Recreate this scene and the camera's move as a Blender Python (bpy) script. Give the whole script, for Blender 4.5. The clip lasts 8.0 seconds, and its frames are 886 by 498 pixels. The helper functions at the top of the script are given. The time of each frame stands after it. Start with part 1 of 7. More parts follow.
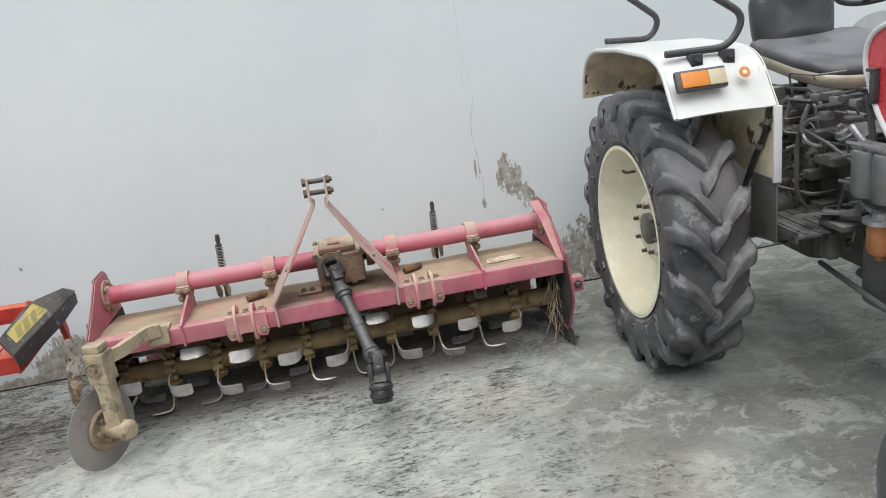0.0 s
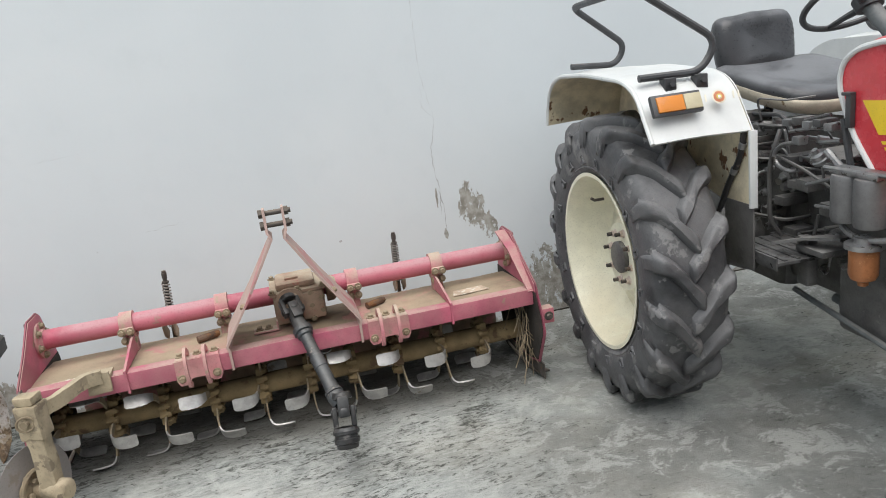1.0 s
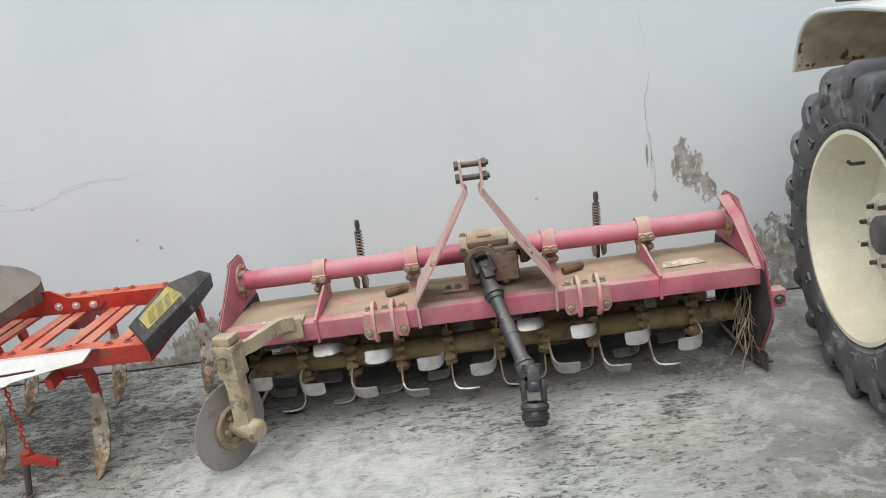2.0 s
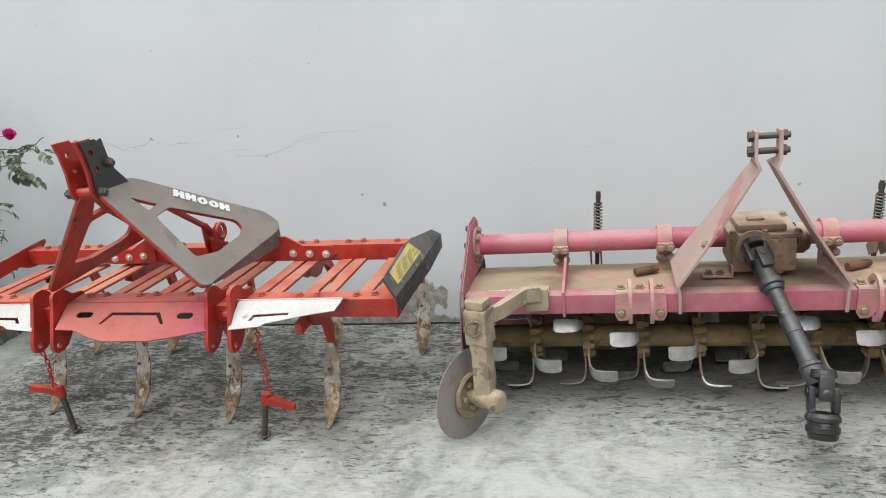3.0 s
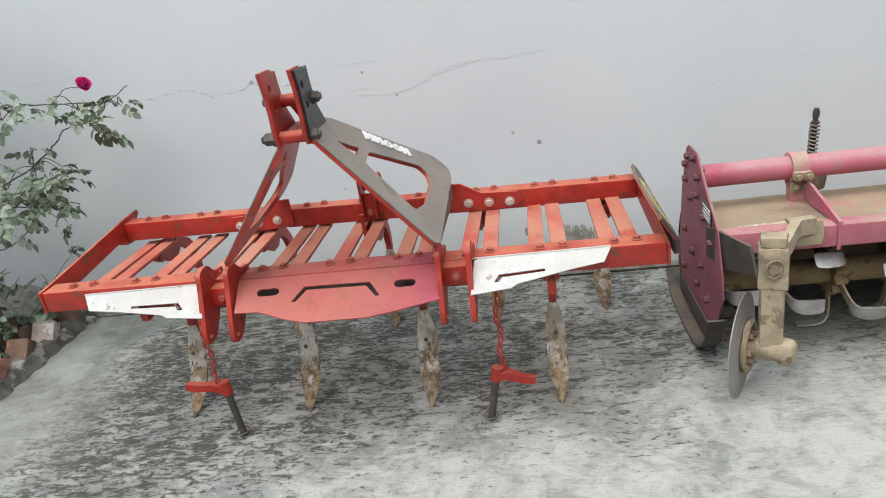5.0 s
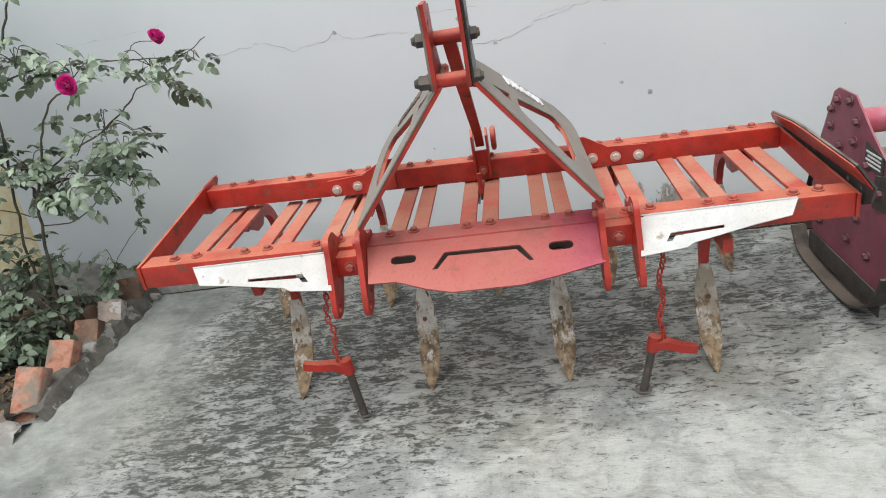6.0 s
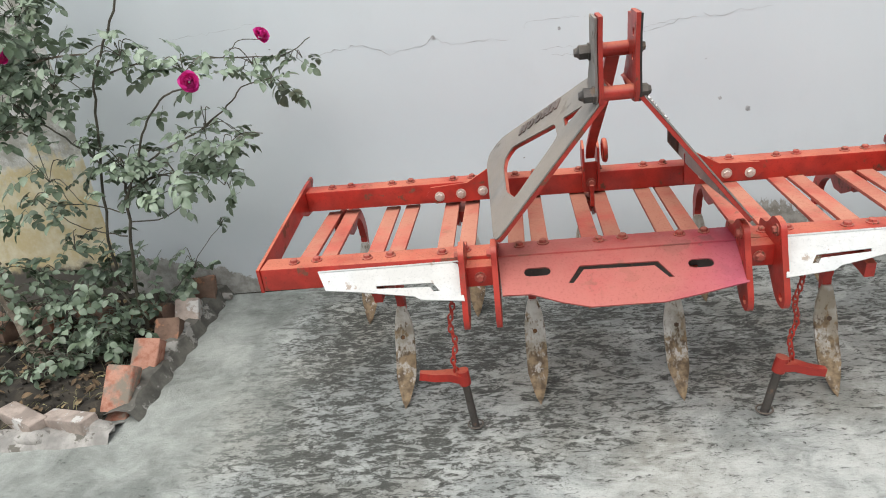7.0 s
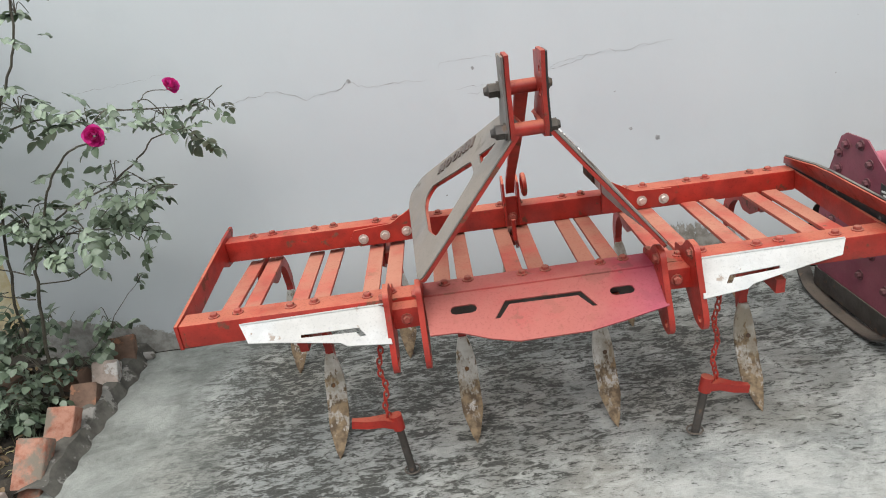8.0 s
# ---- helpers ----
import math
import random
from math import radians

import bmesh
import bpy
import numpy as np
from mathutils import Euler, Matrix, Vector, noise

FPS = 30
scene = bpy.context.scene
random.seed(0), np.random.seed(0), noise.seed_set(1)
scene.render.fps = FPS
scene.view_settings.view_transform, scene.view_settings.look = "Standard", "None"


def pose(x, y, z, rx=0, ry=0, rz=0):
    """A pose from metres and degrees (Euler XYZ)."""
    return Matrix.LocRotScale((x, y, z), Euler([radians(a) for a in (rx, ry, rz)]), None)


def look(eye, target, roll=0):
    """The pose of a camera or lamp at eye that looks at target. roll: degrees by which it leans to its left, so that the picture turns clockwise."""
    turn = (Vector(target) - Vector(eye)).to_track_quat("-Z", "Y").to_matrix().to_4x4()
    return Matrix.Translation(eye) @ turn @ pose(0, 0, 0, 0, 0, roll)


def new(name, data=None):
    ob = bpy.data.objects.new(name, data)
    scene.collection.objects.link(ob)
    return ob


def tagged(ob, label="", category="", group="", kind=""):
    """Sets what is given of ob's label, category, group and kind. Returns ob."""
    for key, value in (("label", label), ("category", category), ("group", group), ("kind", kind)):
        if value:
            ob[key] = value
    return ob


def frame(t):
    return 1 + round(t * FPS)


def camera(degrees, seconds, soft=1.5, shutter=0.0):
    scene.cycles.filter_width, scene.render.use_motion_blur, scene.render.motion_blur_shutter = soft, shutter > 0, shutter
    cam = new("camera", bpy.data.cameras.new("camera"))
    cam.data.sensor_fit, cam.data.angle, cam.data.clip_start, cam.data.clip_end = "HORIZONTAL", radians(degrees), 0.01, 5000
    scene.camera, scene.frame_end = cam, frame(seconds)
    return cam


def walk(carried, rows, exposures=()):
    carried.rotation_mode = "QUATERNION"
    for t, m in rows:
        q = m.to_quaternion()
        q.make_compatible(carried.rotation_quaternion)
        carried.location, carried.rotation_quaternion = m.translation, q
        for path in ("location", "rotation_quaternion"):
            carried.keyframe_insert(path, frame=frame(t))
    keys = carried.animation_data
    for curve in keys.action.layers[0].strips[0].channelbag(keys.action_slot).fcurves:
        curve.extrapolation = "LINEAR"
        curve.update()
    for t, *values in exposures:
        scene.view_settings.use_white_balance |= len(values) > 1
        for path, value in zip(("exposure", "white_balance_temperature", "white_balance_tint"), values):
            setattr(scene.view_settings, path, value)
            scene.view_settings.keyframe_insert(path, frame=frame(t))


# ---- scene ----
cam = camera(64.2, 8.0, soft=1.0)
PATH = [
    (0, (1.748, -3.898, 1.593), (2.003, -2.006, 0.997), -7.8),
    (0.5, (1.695, -3.834, 1.586), (2.07, -1.95, 1.032), -7.1),
    (1, (1.686, -3.737, 1.571), (2.105, -1.855, 1.036), -7.4),
    (1.2, (1.698, -3.699, 1.567), (2.096, -1.831, 0.974), -8.8),
    (2.3, (1.569, -3.411, 1.5), (1.265, -1.519, 0.927), -7.4),
    (2.5, (1.433, -3.404, 1.491), (1.042, -1.521, 0.942), -7.1),
    (3, (1.139, -3.341, 1.482), (0.674, -1.488, 0.889), -6.3),
    (3.5, (0.847, -3.197, 1.435), (0.379, -1.345, 0.843), -8.3),
    (4, (0.511, -3.103, 1.43), (-0.139, -1.327, 0.78), -6.6),
    (4.5, (0.228, -3.128, 1.453), (-0.135, -1.286, 0.764), -10.4),
    (5, (-0.016, -3.117, 1.431), (-0.29, -1.274, 0.702), -8.6),
    (5.2, (-0.141, -3.071, 1.421), (-0.504, -1.239, 0.708), -10.9),
    (6.3, (-0.651, -2.929, 1.378), (-0.822, -1.117, 0.549), -10.2),
    (6.5, (-0.75, -2.918, 1.417), (-0.876, -1.096, 0.602), -10.7),
    (7, (-0.913, -2.946, 1.448), (-1.15, -1.129, 0.647), -7.6),
    (7.5, (-0.969, -2.967, 1.429), (-1.198, -1.108, 0.728), -8.3),
    (8, (-0.881, -2.927, 1.443), (-0.924, -1.064, 0.718), -8.8),
]
walk(cam, [(t, look(eye, target, roll)) for t, eye, target, roll in PATH], [(0, 0.32), (2.5, 0.32), (4, 0.34), (4.5, 0.27), (5, 0.32), (6.5, 0.36), (7, 0.40), (7.5, 0.33), (8, 0.27)])

# ---- overcast daylight ----
SUN_EL, SUN_AZ = 66.0, 200.0
world = bpy.data.worlds.new("sky")
scene.world = world
world.use_nodes = True
wt = world.node_tree
bg = wt.nodes["Background"]
sky = wt.nodes.new("ShaderNodeTexSky")
sky.sky_type = "NISHITA"
sky.sun_disc = False
sky.sun_elevation, sky.sun_rotation = radians(SUN_EL), radians(SUN_AZ)
sky.air_density, sky.dust_density, sky.ozone_density = 1.0, 6.0, 1.0
haze = wt.nodes.new("ShaderNodeMix")
haze.data_type = "RGBA"
haze.inputs[0].default_value = 0.8
haze.inputs[7].default_value = (5.95, 6.5, 7.0, 1)
wt.links.new(sky.outputs[0], haze.inputs[6])
wt.links.new(haze.outputs[2], bg.inputs[0])
bg.inputs[1].default_value = 0.13
sun = new("sun", bpy.data.lights.new("sun", "SUN"))
sun.data.energy, sun.data.angle, sun.data.color = 2.3, radians(60), (1.0, 0.985, 0.965)
sun.matrix_world = Matrix.Translation((0, -6, 8)) @ Euler((radians(90 - SUN_EL), 0, radians(180 - SUN_AZ))).to_matrix().to_4x4()

# ---- materials ----
class Net:
    """Small helper to wire shader nodes."""

    def __init__(self, name):
        self.mat = bpy.data.materials.new(name)
        self.mat.use_nodes = True
        self.tree = self.mat.node_tree
        self.bsdf = self.tree.nodes["Principled BSDF"]
        self.pos = self.node("ShaderNodeNewGeometry").outputs["Position"]

    def node(self, kind, operation="", clamp=False):
        n = self.tree.nodes.new(kind)
        if operation:
            n.operation = operation
        if clamp:
            n.use_clamp = True
        return n

    def put(self, socket, value):
        if isinstance(value, bpy.types.NodeSocket):
            self.tree.links.new(value, socket)
        elif isinstance(value, (tuple, list)) and len(socket.default_value) == 4 and len(value) == 3:
            socket.default_value = (*value, 1)
        else:
            socket.default_value = value

    def scaled(self, v, s):
        n = self.node("ShaderNodeVectorMath", operation="MULTIPLY")
        self.put(n.inputs[0], v)
        self.put(n.inputs[1], s)
        return n.outputs[0]

    def noise(self, scale, detail=4.0, rough=0.55, stretch=None, warp=0.0, seed=0.0):
        n = self.node("ShaderNodeTexNoise")
        v = self.pos
        if stretch:
            v = self.scaled(v, stretch)
        if seed:
            add = self.node("ShaderNodeVectorMath", operation="ADD")
            self.put(add.inputs[0], v)
            self.put(add.inputs[1], (seed, seed * 1.7, seed * 0.3))
            v = add.outputs[0]
        self.put(n.inputs["Vector"], v)
        n.inputs["Scale"].default_value = scale
        n.inputs["Detail"].default_value = detail
        n.inputs["Roughness"].default_value = rough
        n.inputs["Distortion"].default_value = warp
        return n.outputs[0]

    def step(self, x, lo, hi):
        n = self.node("ShaderNodeMapRange")
        n.interpolation_type = "SMOOTHSTEP"
        self.put(n.inputs[0], x)
        n.inputs[1].default_value, n.inputs[2].default_value = lo, hi
        return n.outputs[0]

    def math(self, op, a, b=0.0, clamp=False):
        n = self.node("ShaderNodeMath", op, clamp)
        self.put(n.inputs[0], a)
        self.put(n.inputs[1], b)
        return n.outputs[0]

    def mix(self, f, a, b):
        n = self.node("ShaderNodeMix")
        n.data_type = "RGBA"
        self.put(n.inputs[0], f)
        self.put(n.inputs[6], a)
        self.put(n.inputs[7], b)
        return n.outputs[2]

    def up(self):
        g = self.node("ShaderNodeNewGeometry")
        s = self.node("ShaderNodeSeparateXYZ")
        self.put(s.inputs[0], g.outputs["Normal"])
        return s.outputs[2]

    def xyz(self):
        s = self.node("ShaderNodeSeparateXYZ")
        self.put(s.inputs[0], self.pos)
        return s.outputs

    def bump(self, height, strength, distance):
        n = self.node("ShaderNodeBump")
        n.inputs["Strength"].default_value = strength
        n.inputs["Distance"].default_value = distance
        self.put(n.inputs["Height"], height)
        self.put(self.bsdf.inputs["Normal"], n.outputs[0])

    def done(self, colour, rough, metal=0.0):
        self.put(self.bsdf.inputs["Base Color"], colour)
        self.put(self.bsdf.inputs["Roughness"], rough)
        self.put(self.bsdf.inputs["Metallic"], metal)
        return self.mat


def surface(name, base, rough=0.5, metal=0.0, vary=0.12, scale=14.0, dust=None, wear=None, relief=0.15, grain=90.0, seed=0.0, grit=0.30, spray=None):
    """A worn surface. dust: (colour, share on upward faces, share elsewhere). wear: (colour, share, scale)."""
    n = Net(name)
    dark = tuple(c * (1 - vary) for c in base)
    light = tuple(min(1, c * (1 + vary)) for c in base)
    colour = n.mix(n.step(n.noise(scale, seed=seed), 0.35, 0.65), dark, light)
    r = n.math("ADD", n.math("MULTIPLY", n.noise(grain * 0.4, seed=seed + 3), 0.25), rough - 0.12)
    m = metal
    if wear:
        f = n.step(n.noise(wear[2], 6, 0.62, seed=seed + 11), 1 - wear[1], 1 - wear[1] + 0.05)
        colour = n.mix(f, colour, wear[0])
        r = n.math("ADD", r, n.math("MULTIPLY", f, 0.25))
    if dust:
        patch = n.noise(5.0, 5, 0.6, seed=seed + 7)
        top = n.math("MULTIPLY", n.step(n.up(), 0.2, 0.9), dust[1])
        f = n.math("ADD", top, dust[2], True)
        f = n.math("MULTIPLY", f, n.step(patch, 0.25, 0.6), True)
        colour = n.mix(f, colour, dust[0])
        r = n.math("ADD", r, n.math("MULTIPLY", f, 0.4), True)
    if spray:
        x, y, z = n.xyz()
        f = n.step(n.math("ADD", x, n.math("MULTIPLY", n.math("SUBTRACT", n.noise(3.0, 4, seed=seed + 2), 0.5), 0.35)), spray[1], spray[2])
        colour = n.mix(n.math("MULTIPLY", f, 0.55), colour, spray[0])
    fine = n.noise(grain * 1.5, 6, 0.72, seed=seed + 5)
    colour = n.mix(n.math("MULTIPLY", n.step(fine, 0.52, 0.66), grit), colour, tuple(c * 0.45 for c in base))
    n.bump(n.noise(grain, 3, 0.6, seed=seed), relief, 0.003)
    return n.done(colour, r, m)


MUD = (0.27, 0.21, 0.14)
RUST = (0.16, 0.07, 0.03)

red_paint = surface("red_paint", (0.345, 0.019, 0.012), 0.40, vary=0.18, dust=((0.54, 0.18, 0.105), 0.72, 0.05), wear=((0.15, 0.05, 0.028), 0.405, 15.0), grit=0.42)
red_dusty = surface("red_dusty", (0.50, 0.075, 0.065), 0.5, vary=0.14, scale=5.0, dust=((0.55, 0.23, 0.175), 0.8, 0.42), wear=((0.26, 0.09, 0.065), 0.38, 20.0), seed=4.0)
centre_paint = surface("centre_plate_paint", (0.40, 0.050, 0.045), 0.45, vary=0.14, scale=5.0, dust=((0.46, 0.155, 0.125), 0.55, 0.30), wear=((0.20, 0.075, 0.05), 0.425, 13.0), seed=4.0, spray=((0.36, 0.045, 0.12), -0.64, -0.34))
slat_paint = surface("slat_paint", (0.46, 0.070, 0.048), 0.55, vary=0.16, scale=5.0, dust=((0.48, 0.205, 0.135), 0.85, 0.35), wear=((0.22, 0.10, 0.07), 0.40, 16.0), seed=6.0)
bolt_red = surface("rusty_red_bolt", (0.36, 0.06, 0.045), 0.6, vary=0.3, scale=9.0, dust=((0.38, 0.16, 0.11), 0.5, 0.2), wear=((0.13, 0.05, 0.03), 0.45, 60.0), seed=21.0)
pink_paint = surface("faded_red_paint", (0.42, 0.083, 0.142), 0.52, vary=0.2, scale=6.0, dust=((0.43, 0.29, 0.25), 0.85, 0.30), wear=(MUD, 0.36, 9.0), seed=9.0)
tube_paint = surface("tube_paint", (0.43, 0.07, 0.115), 0.45, vary=0.22, scale=3.0, dust=((0.46, 0.245, 0.26), 0.75, 0.38), wear=(MUD, 0.36, 12.0), seed=13.0)
maroon_paint = surface("maroon_paint", (0.24, 0.045, 0.08), 0.5, vary=0.15, scale=7.0, dust=((0.30, 0.16, 0.15), 0.5, 0.25), wear=(RUST, 0.36, 14.0), seed=17.0)
deck_dust = surface("dusty_deck", (0.29, 0.205, 0.145), 0.8, vary=0.4, scale=4.0, dust=((0.33, 0.27, 0.18), 0.62, 0.2), wear=((0.43, 0.175, 0.18), 0.47, 4.0), relief=0.3, seed=21.0)
grey_plate = surface("grey_plate", (0.215, 0.203, 0.188), 0.66, vary=0.15, scale=5.0, dust=((0.30, 0.25, 0.20), 0.6, 0.15), wear=((0.13, 0.12, 0.11), 0.40, 7.0), seed=23.0)
black_paint = surface("black_paint", (0.016, 0.016, 0.017), 0.38, vary=0.3, dust=((0.16, 0.14, 0.12), 0.4, 0.06), wear=((0.10, 0.08, 0.07), 0.36, 22.0), seed=25.0)
cover_black = surface("scuffed_black", (0.022, 0.022, 0.023), 0.45, vary=0.3, dust=((0.24, 0.225, 0.20), 0.75, 0.10), wear=((0.30, 0.29, 0.27), 0.40, 30.0), seed=26.0)
white_panel = surface("white_panel", (0.55, 0.555, 0.54), 0.5, vary=0.08, dust=((0.50, 0.46, 0.40), 0.35, 0.1), wear=((0.32, 0.25, 0.20), 0.393, 19.0), seed=27.0)
rotor_mud = surface("rotor_mud", (0.225, 0.16, 0.08), 0.85, 0.0, vary=0.22, scale=7.0, wear=((0.13, 0.085, 0.05), 0.44, 9.0), relief=0.4, seed=34.0)
shaft_steel = surface("greasy_shaft", (0.042, 0.049, 0.056), 0.34, 0.35, vary=0.4, scale=9.0, dust=((0.20, 0.19, 0.175), 0.4, 0.15), wear=((0.23, 0.20, 0.17), 0.37, 13.0), relief=0.3, seed=36.0)
greasy_black = surface("greasy_black", (0.022, 0.024, 0.026), 0.28, 0.3, vary=0.4, scale=14.0, dust=((0.16, 0.15, 0.14), 0.3, 0.2), wear=((0.12, 0.115, 0.11), 0.38, 24.0), relief=0.5, seed=38.0)
leg_dust = surface("dusty_leg", (0.42, 0.29, 0.26), 0.7, vary=0.08, scale=5.0, dust=((0.46, 0.36, 0.30), 0.5, 0.3), wear=((0.42, 0.12, 0.15), 0.45, 5.0), relief=0.1, seed=38.0)
rusty_steel = surface("rusty_steel", (0.12, 0.075, 0.05), 0.6, 0.4, vary=0.3, wear=((0.22, 0.11, 0.05), 0.48, 20.0), relief=0.35, seed=33.0)
mud_steel = surface("muddy_steel", (0.20, 0.15, 0.095), 0.8, 0.0, vary=0.25, scale=10.0, dust=((0.34, 0.28, 0.19), 0.4, 0.5), wear=((0.09, 0.06, 0.045), 0.42, 16.0), relief=0.5, seed=37.0)
mud_dry = surface("dried_mud", (0.29, 0.235, 0.155), 0.85, 0.0, vary=0.3, scale=12.0, dust=((0.44, 0.37, 0.26), 0.4, 0.4), wear=((0.13, 0.10, 0.07), 0.43, 14.0), relief=0.6, grain=60.0, seed=39.0)
bare_steel = surface("polished_steel", (0.38, 0.37, 0.355), 0.40, 0.5, vary=0.16, scale=20.0, wear=((0.27, 0.235, 0.19), 0.38, 12.0), relief=0.1, seed=41.0)
dark_steel = surface("dark_steel", (0.055, 0.05, 0.047), 0.5, 0.4, vary=0.3, dust=((0.24, 0.20, 0.16), 0.6, 0.15), wear=((0.16, 0.11, 0.08), 0.40, 24.0), relief=0.3, seed=43.0)
disc_steel = surface("disc_steel", (0.31, 0.285, 0.27), 0.5, 0.4, vary=0.07, scale=4.0, wear=((0.26, 0.22, 0.19), 0.42, 5.0), relief=0.1, seed=45.0)
bolt_zinc = surface("zinc_bolt", (0.62, 0.52, 0.46), 0.45, 0.5, vary=0.1, seed=47.0)
cream_paint = surface("cream_paint", (0.74, 0.72, 0.57), 0.38, vary=0.05, dust=((0.55, 0.48, 0.34), 0.5, 0.08), wear=((0.50, 0.40, 0.25), 0.30, 30.0), seed=49.0)
fender_white = surface("white_enamel", (0.585, 0.605, 0.60), 0.3, vary=0.03, dust=((0.66, 0.63, 0.56), 0.25, 0.03), wear=((0.5, 0.46, 0.4), 0.27, 30.0), relief=0.04, seed=51.0, grit=0.08)
fender_inside = surface("grimy_cream", (0.62, 0.55, 0.40), 0.6, vary=0.2, scale=9.0, wear=((0.16, 0.08, 0.04), 0.40, 11.0), relief=0.3, seed=53.0)
bonnet_red = surface("bonnet_red", (0.54, 0.045, 0.058), 0.25, vary=0.04, dust=((0.55, 0.25, 0.22), 0.2, 0.02), relief=0.03, seed=55.0, grit=0.05)
decal_yellow = surface("yellow_decal", (0.78, 0.55, 0.03), 0.4, vary=0.05, relief=0.03, seed=57.0)
sticker_yellow = surface("yellow_sticker", (0.62, 0.52, 0.14), 0.5, vary=0.12, wear=((0.46, 0.42, 0.30), 0.46, 24.0), seed=58.0)
badge_orange = surface("faded_badge", (0.55, 0.20, 0.09), 0.5, vary=0.15, wear=((0.72, 0.66, 0.58), 0.42, 40.0), seed=60.0)
decal_orange = surface("orange_numeral", (0.62, 0.12, 0.02), 0.4, vary=0.06, relief=0.03, seed=59.0)
amber_glass = surface("amber_lens", (0.58, 0.20, 0.025), 0.18, vary=0.06, relief=0.3, grain=240.0, seed=61.0)
clear_lens = surface("clear_lens", (0.47, 0.42, 0.28), 0.15, vary=0.05, relief=0.3, grain=240.0, seed=63.0)
rail_black = surface("black_rail", (0.035, 0.037, 0.040), 0.4, vary=0.2, dust=((0.20, 0.19, 0.18), 0.4, 0.05), seed=65.0)
# the bluish dust on upward faces also paints in the seat's sky sheen
vinyl = surface("grey_vinyl", (0.026, 0.026, 0.028), 0.27, vary=0.25, scale=7.0, dust=((0.20, 0.205, 0.215), 0.62, 0.10), relief=0.3, grain=220.0, seed=67.0)
cloth_beige = surface("beige_trim", (0.52, 0.46, 0.36), 0.8, vary=0.12, wear=((0.24, 0.17, 0.10), 0.38, 14.0), relief=0.4, seed=69.0)
engine_black = surface("oily_black", (0.058, 0.058, 0.059), 0.30, 0.25, vary=0.4, dust=((0.28, 0.27, 0.255), 0.7, 0.34), wear=((0.15, 0.145, 0.14), 0.38, 34.0), relief=0.4, seed=71.0)
alloy = surface("dull_alloy", (0.30, 0.30, 0.30), 0.36, 0.75, vary=0.2, wear=((0.10, 0.09, 0.08), 0.42, 24.0), seed=73.0)
copper_bowl = surface("copper_bowl", (0.42, 0.17, 0.07), 0.35, 0.3, vary=0.15, wear=((0.55, 0.27, 0.12), 0.42, 18.0), relief=0.1, seed=75.0)
pipe_grey = surface("blue_grey_pipe", (0.11, 0.125, 0.13), 0.5, 0.2, vary=0.2, dust=((0.26, 0.25, 0.23), 0.5, 0.15), seed=77.0)
rubber = surface("tyre_rubber", (0.030, 0.031, 0.034), 0.40, vary=0.35, scale=11.0, dust=((0.21, 0.21, 0.212), 0.40, 0.36), wear=((0.17, 0.168, 0.165), 0.43, 11.0), relief=0.5, grain=140.0, seed=79.0)
bark = surface("bark", (0.17, 0.135, 0.10), 0.85, vary=0.3, scale=30.0, wear=((0.30, 0.27, 0.23), 0.42, 40.0), relief=0.8, grain=120.0, seed=81.0)
green_stem = surface("green_stem", (0.080, 0.070, 0.050), 0.7, vary=0.3, scale=20.0, relief=0.3, seed=83.0)
soil = surface("damp_soil", (0.030, 0.025, 0.018), 0.95, vary=0.4, scale=18.0, wear=((0.075, 0.062, 0.044), 0.42, 22.0), relief=1.0, grain=50.0, seed=85.0)
mortar_grey = surface("old_mortar", (0.30, 0.285, 0.26), 0.9, vary=0.25, scale=14.0, wear=((0.13, 0.12, 0.10), 0.44, 14.0), relief=0.8, grain=70.0, seed=87.0)
mortar_dark = surface("mossy_mortar", (0.105, 0.10, 0.085), 0.9, vary=0.3, scale=14.0, wear=((0.29, 0.28, 0.255), 0.46, 11.0), relief=0.8, grain=70.0, seed=88.0)
crack_dark = surface("crack_line", (0.36, 0.36, 0.355), 0.9, vary=0.3, scale=60.0, seed=89.0)
white_mark = surface("white_mark", (0.80, 0.80, 0.78), 0.5, vary=0.05, wear=((0.35, 0.33, 0.30), 0.30, 40.0), seed=91.0)
ink_grey = surface("grey_print", (0.22, 0.20, 0.12), 0.6, vary=0.2, seed=93.0)


def brick_surface():
    n = Net("old_brick")
    rnd = n.node("ShaderNodeObjectInfo").outputs["Random"]
    base = n.mix(rnd, (0.40, 0.165, 0.105), (0.45, 0.235, 0.165))
    colour = n.mix(n.step(n.noise(26, 5, 0.6), 0.4, 0.7), base, (0.28, 0.10, 0.06))
    grime = n.step(n.math("ADD", n.noise(9, 6, 0.65), n.math("MULTIPLY", rnd, 0.10)), 0.54, 0.68)
    colour = n.mix(grime, colour, (0.21, 0.18, 0.14))
    n.bump(n.noise(60, 5, 0.7), 0.7, 0.006)
    return n.done(colour, 0.9)


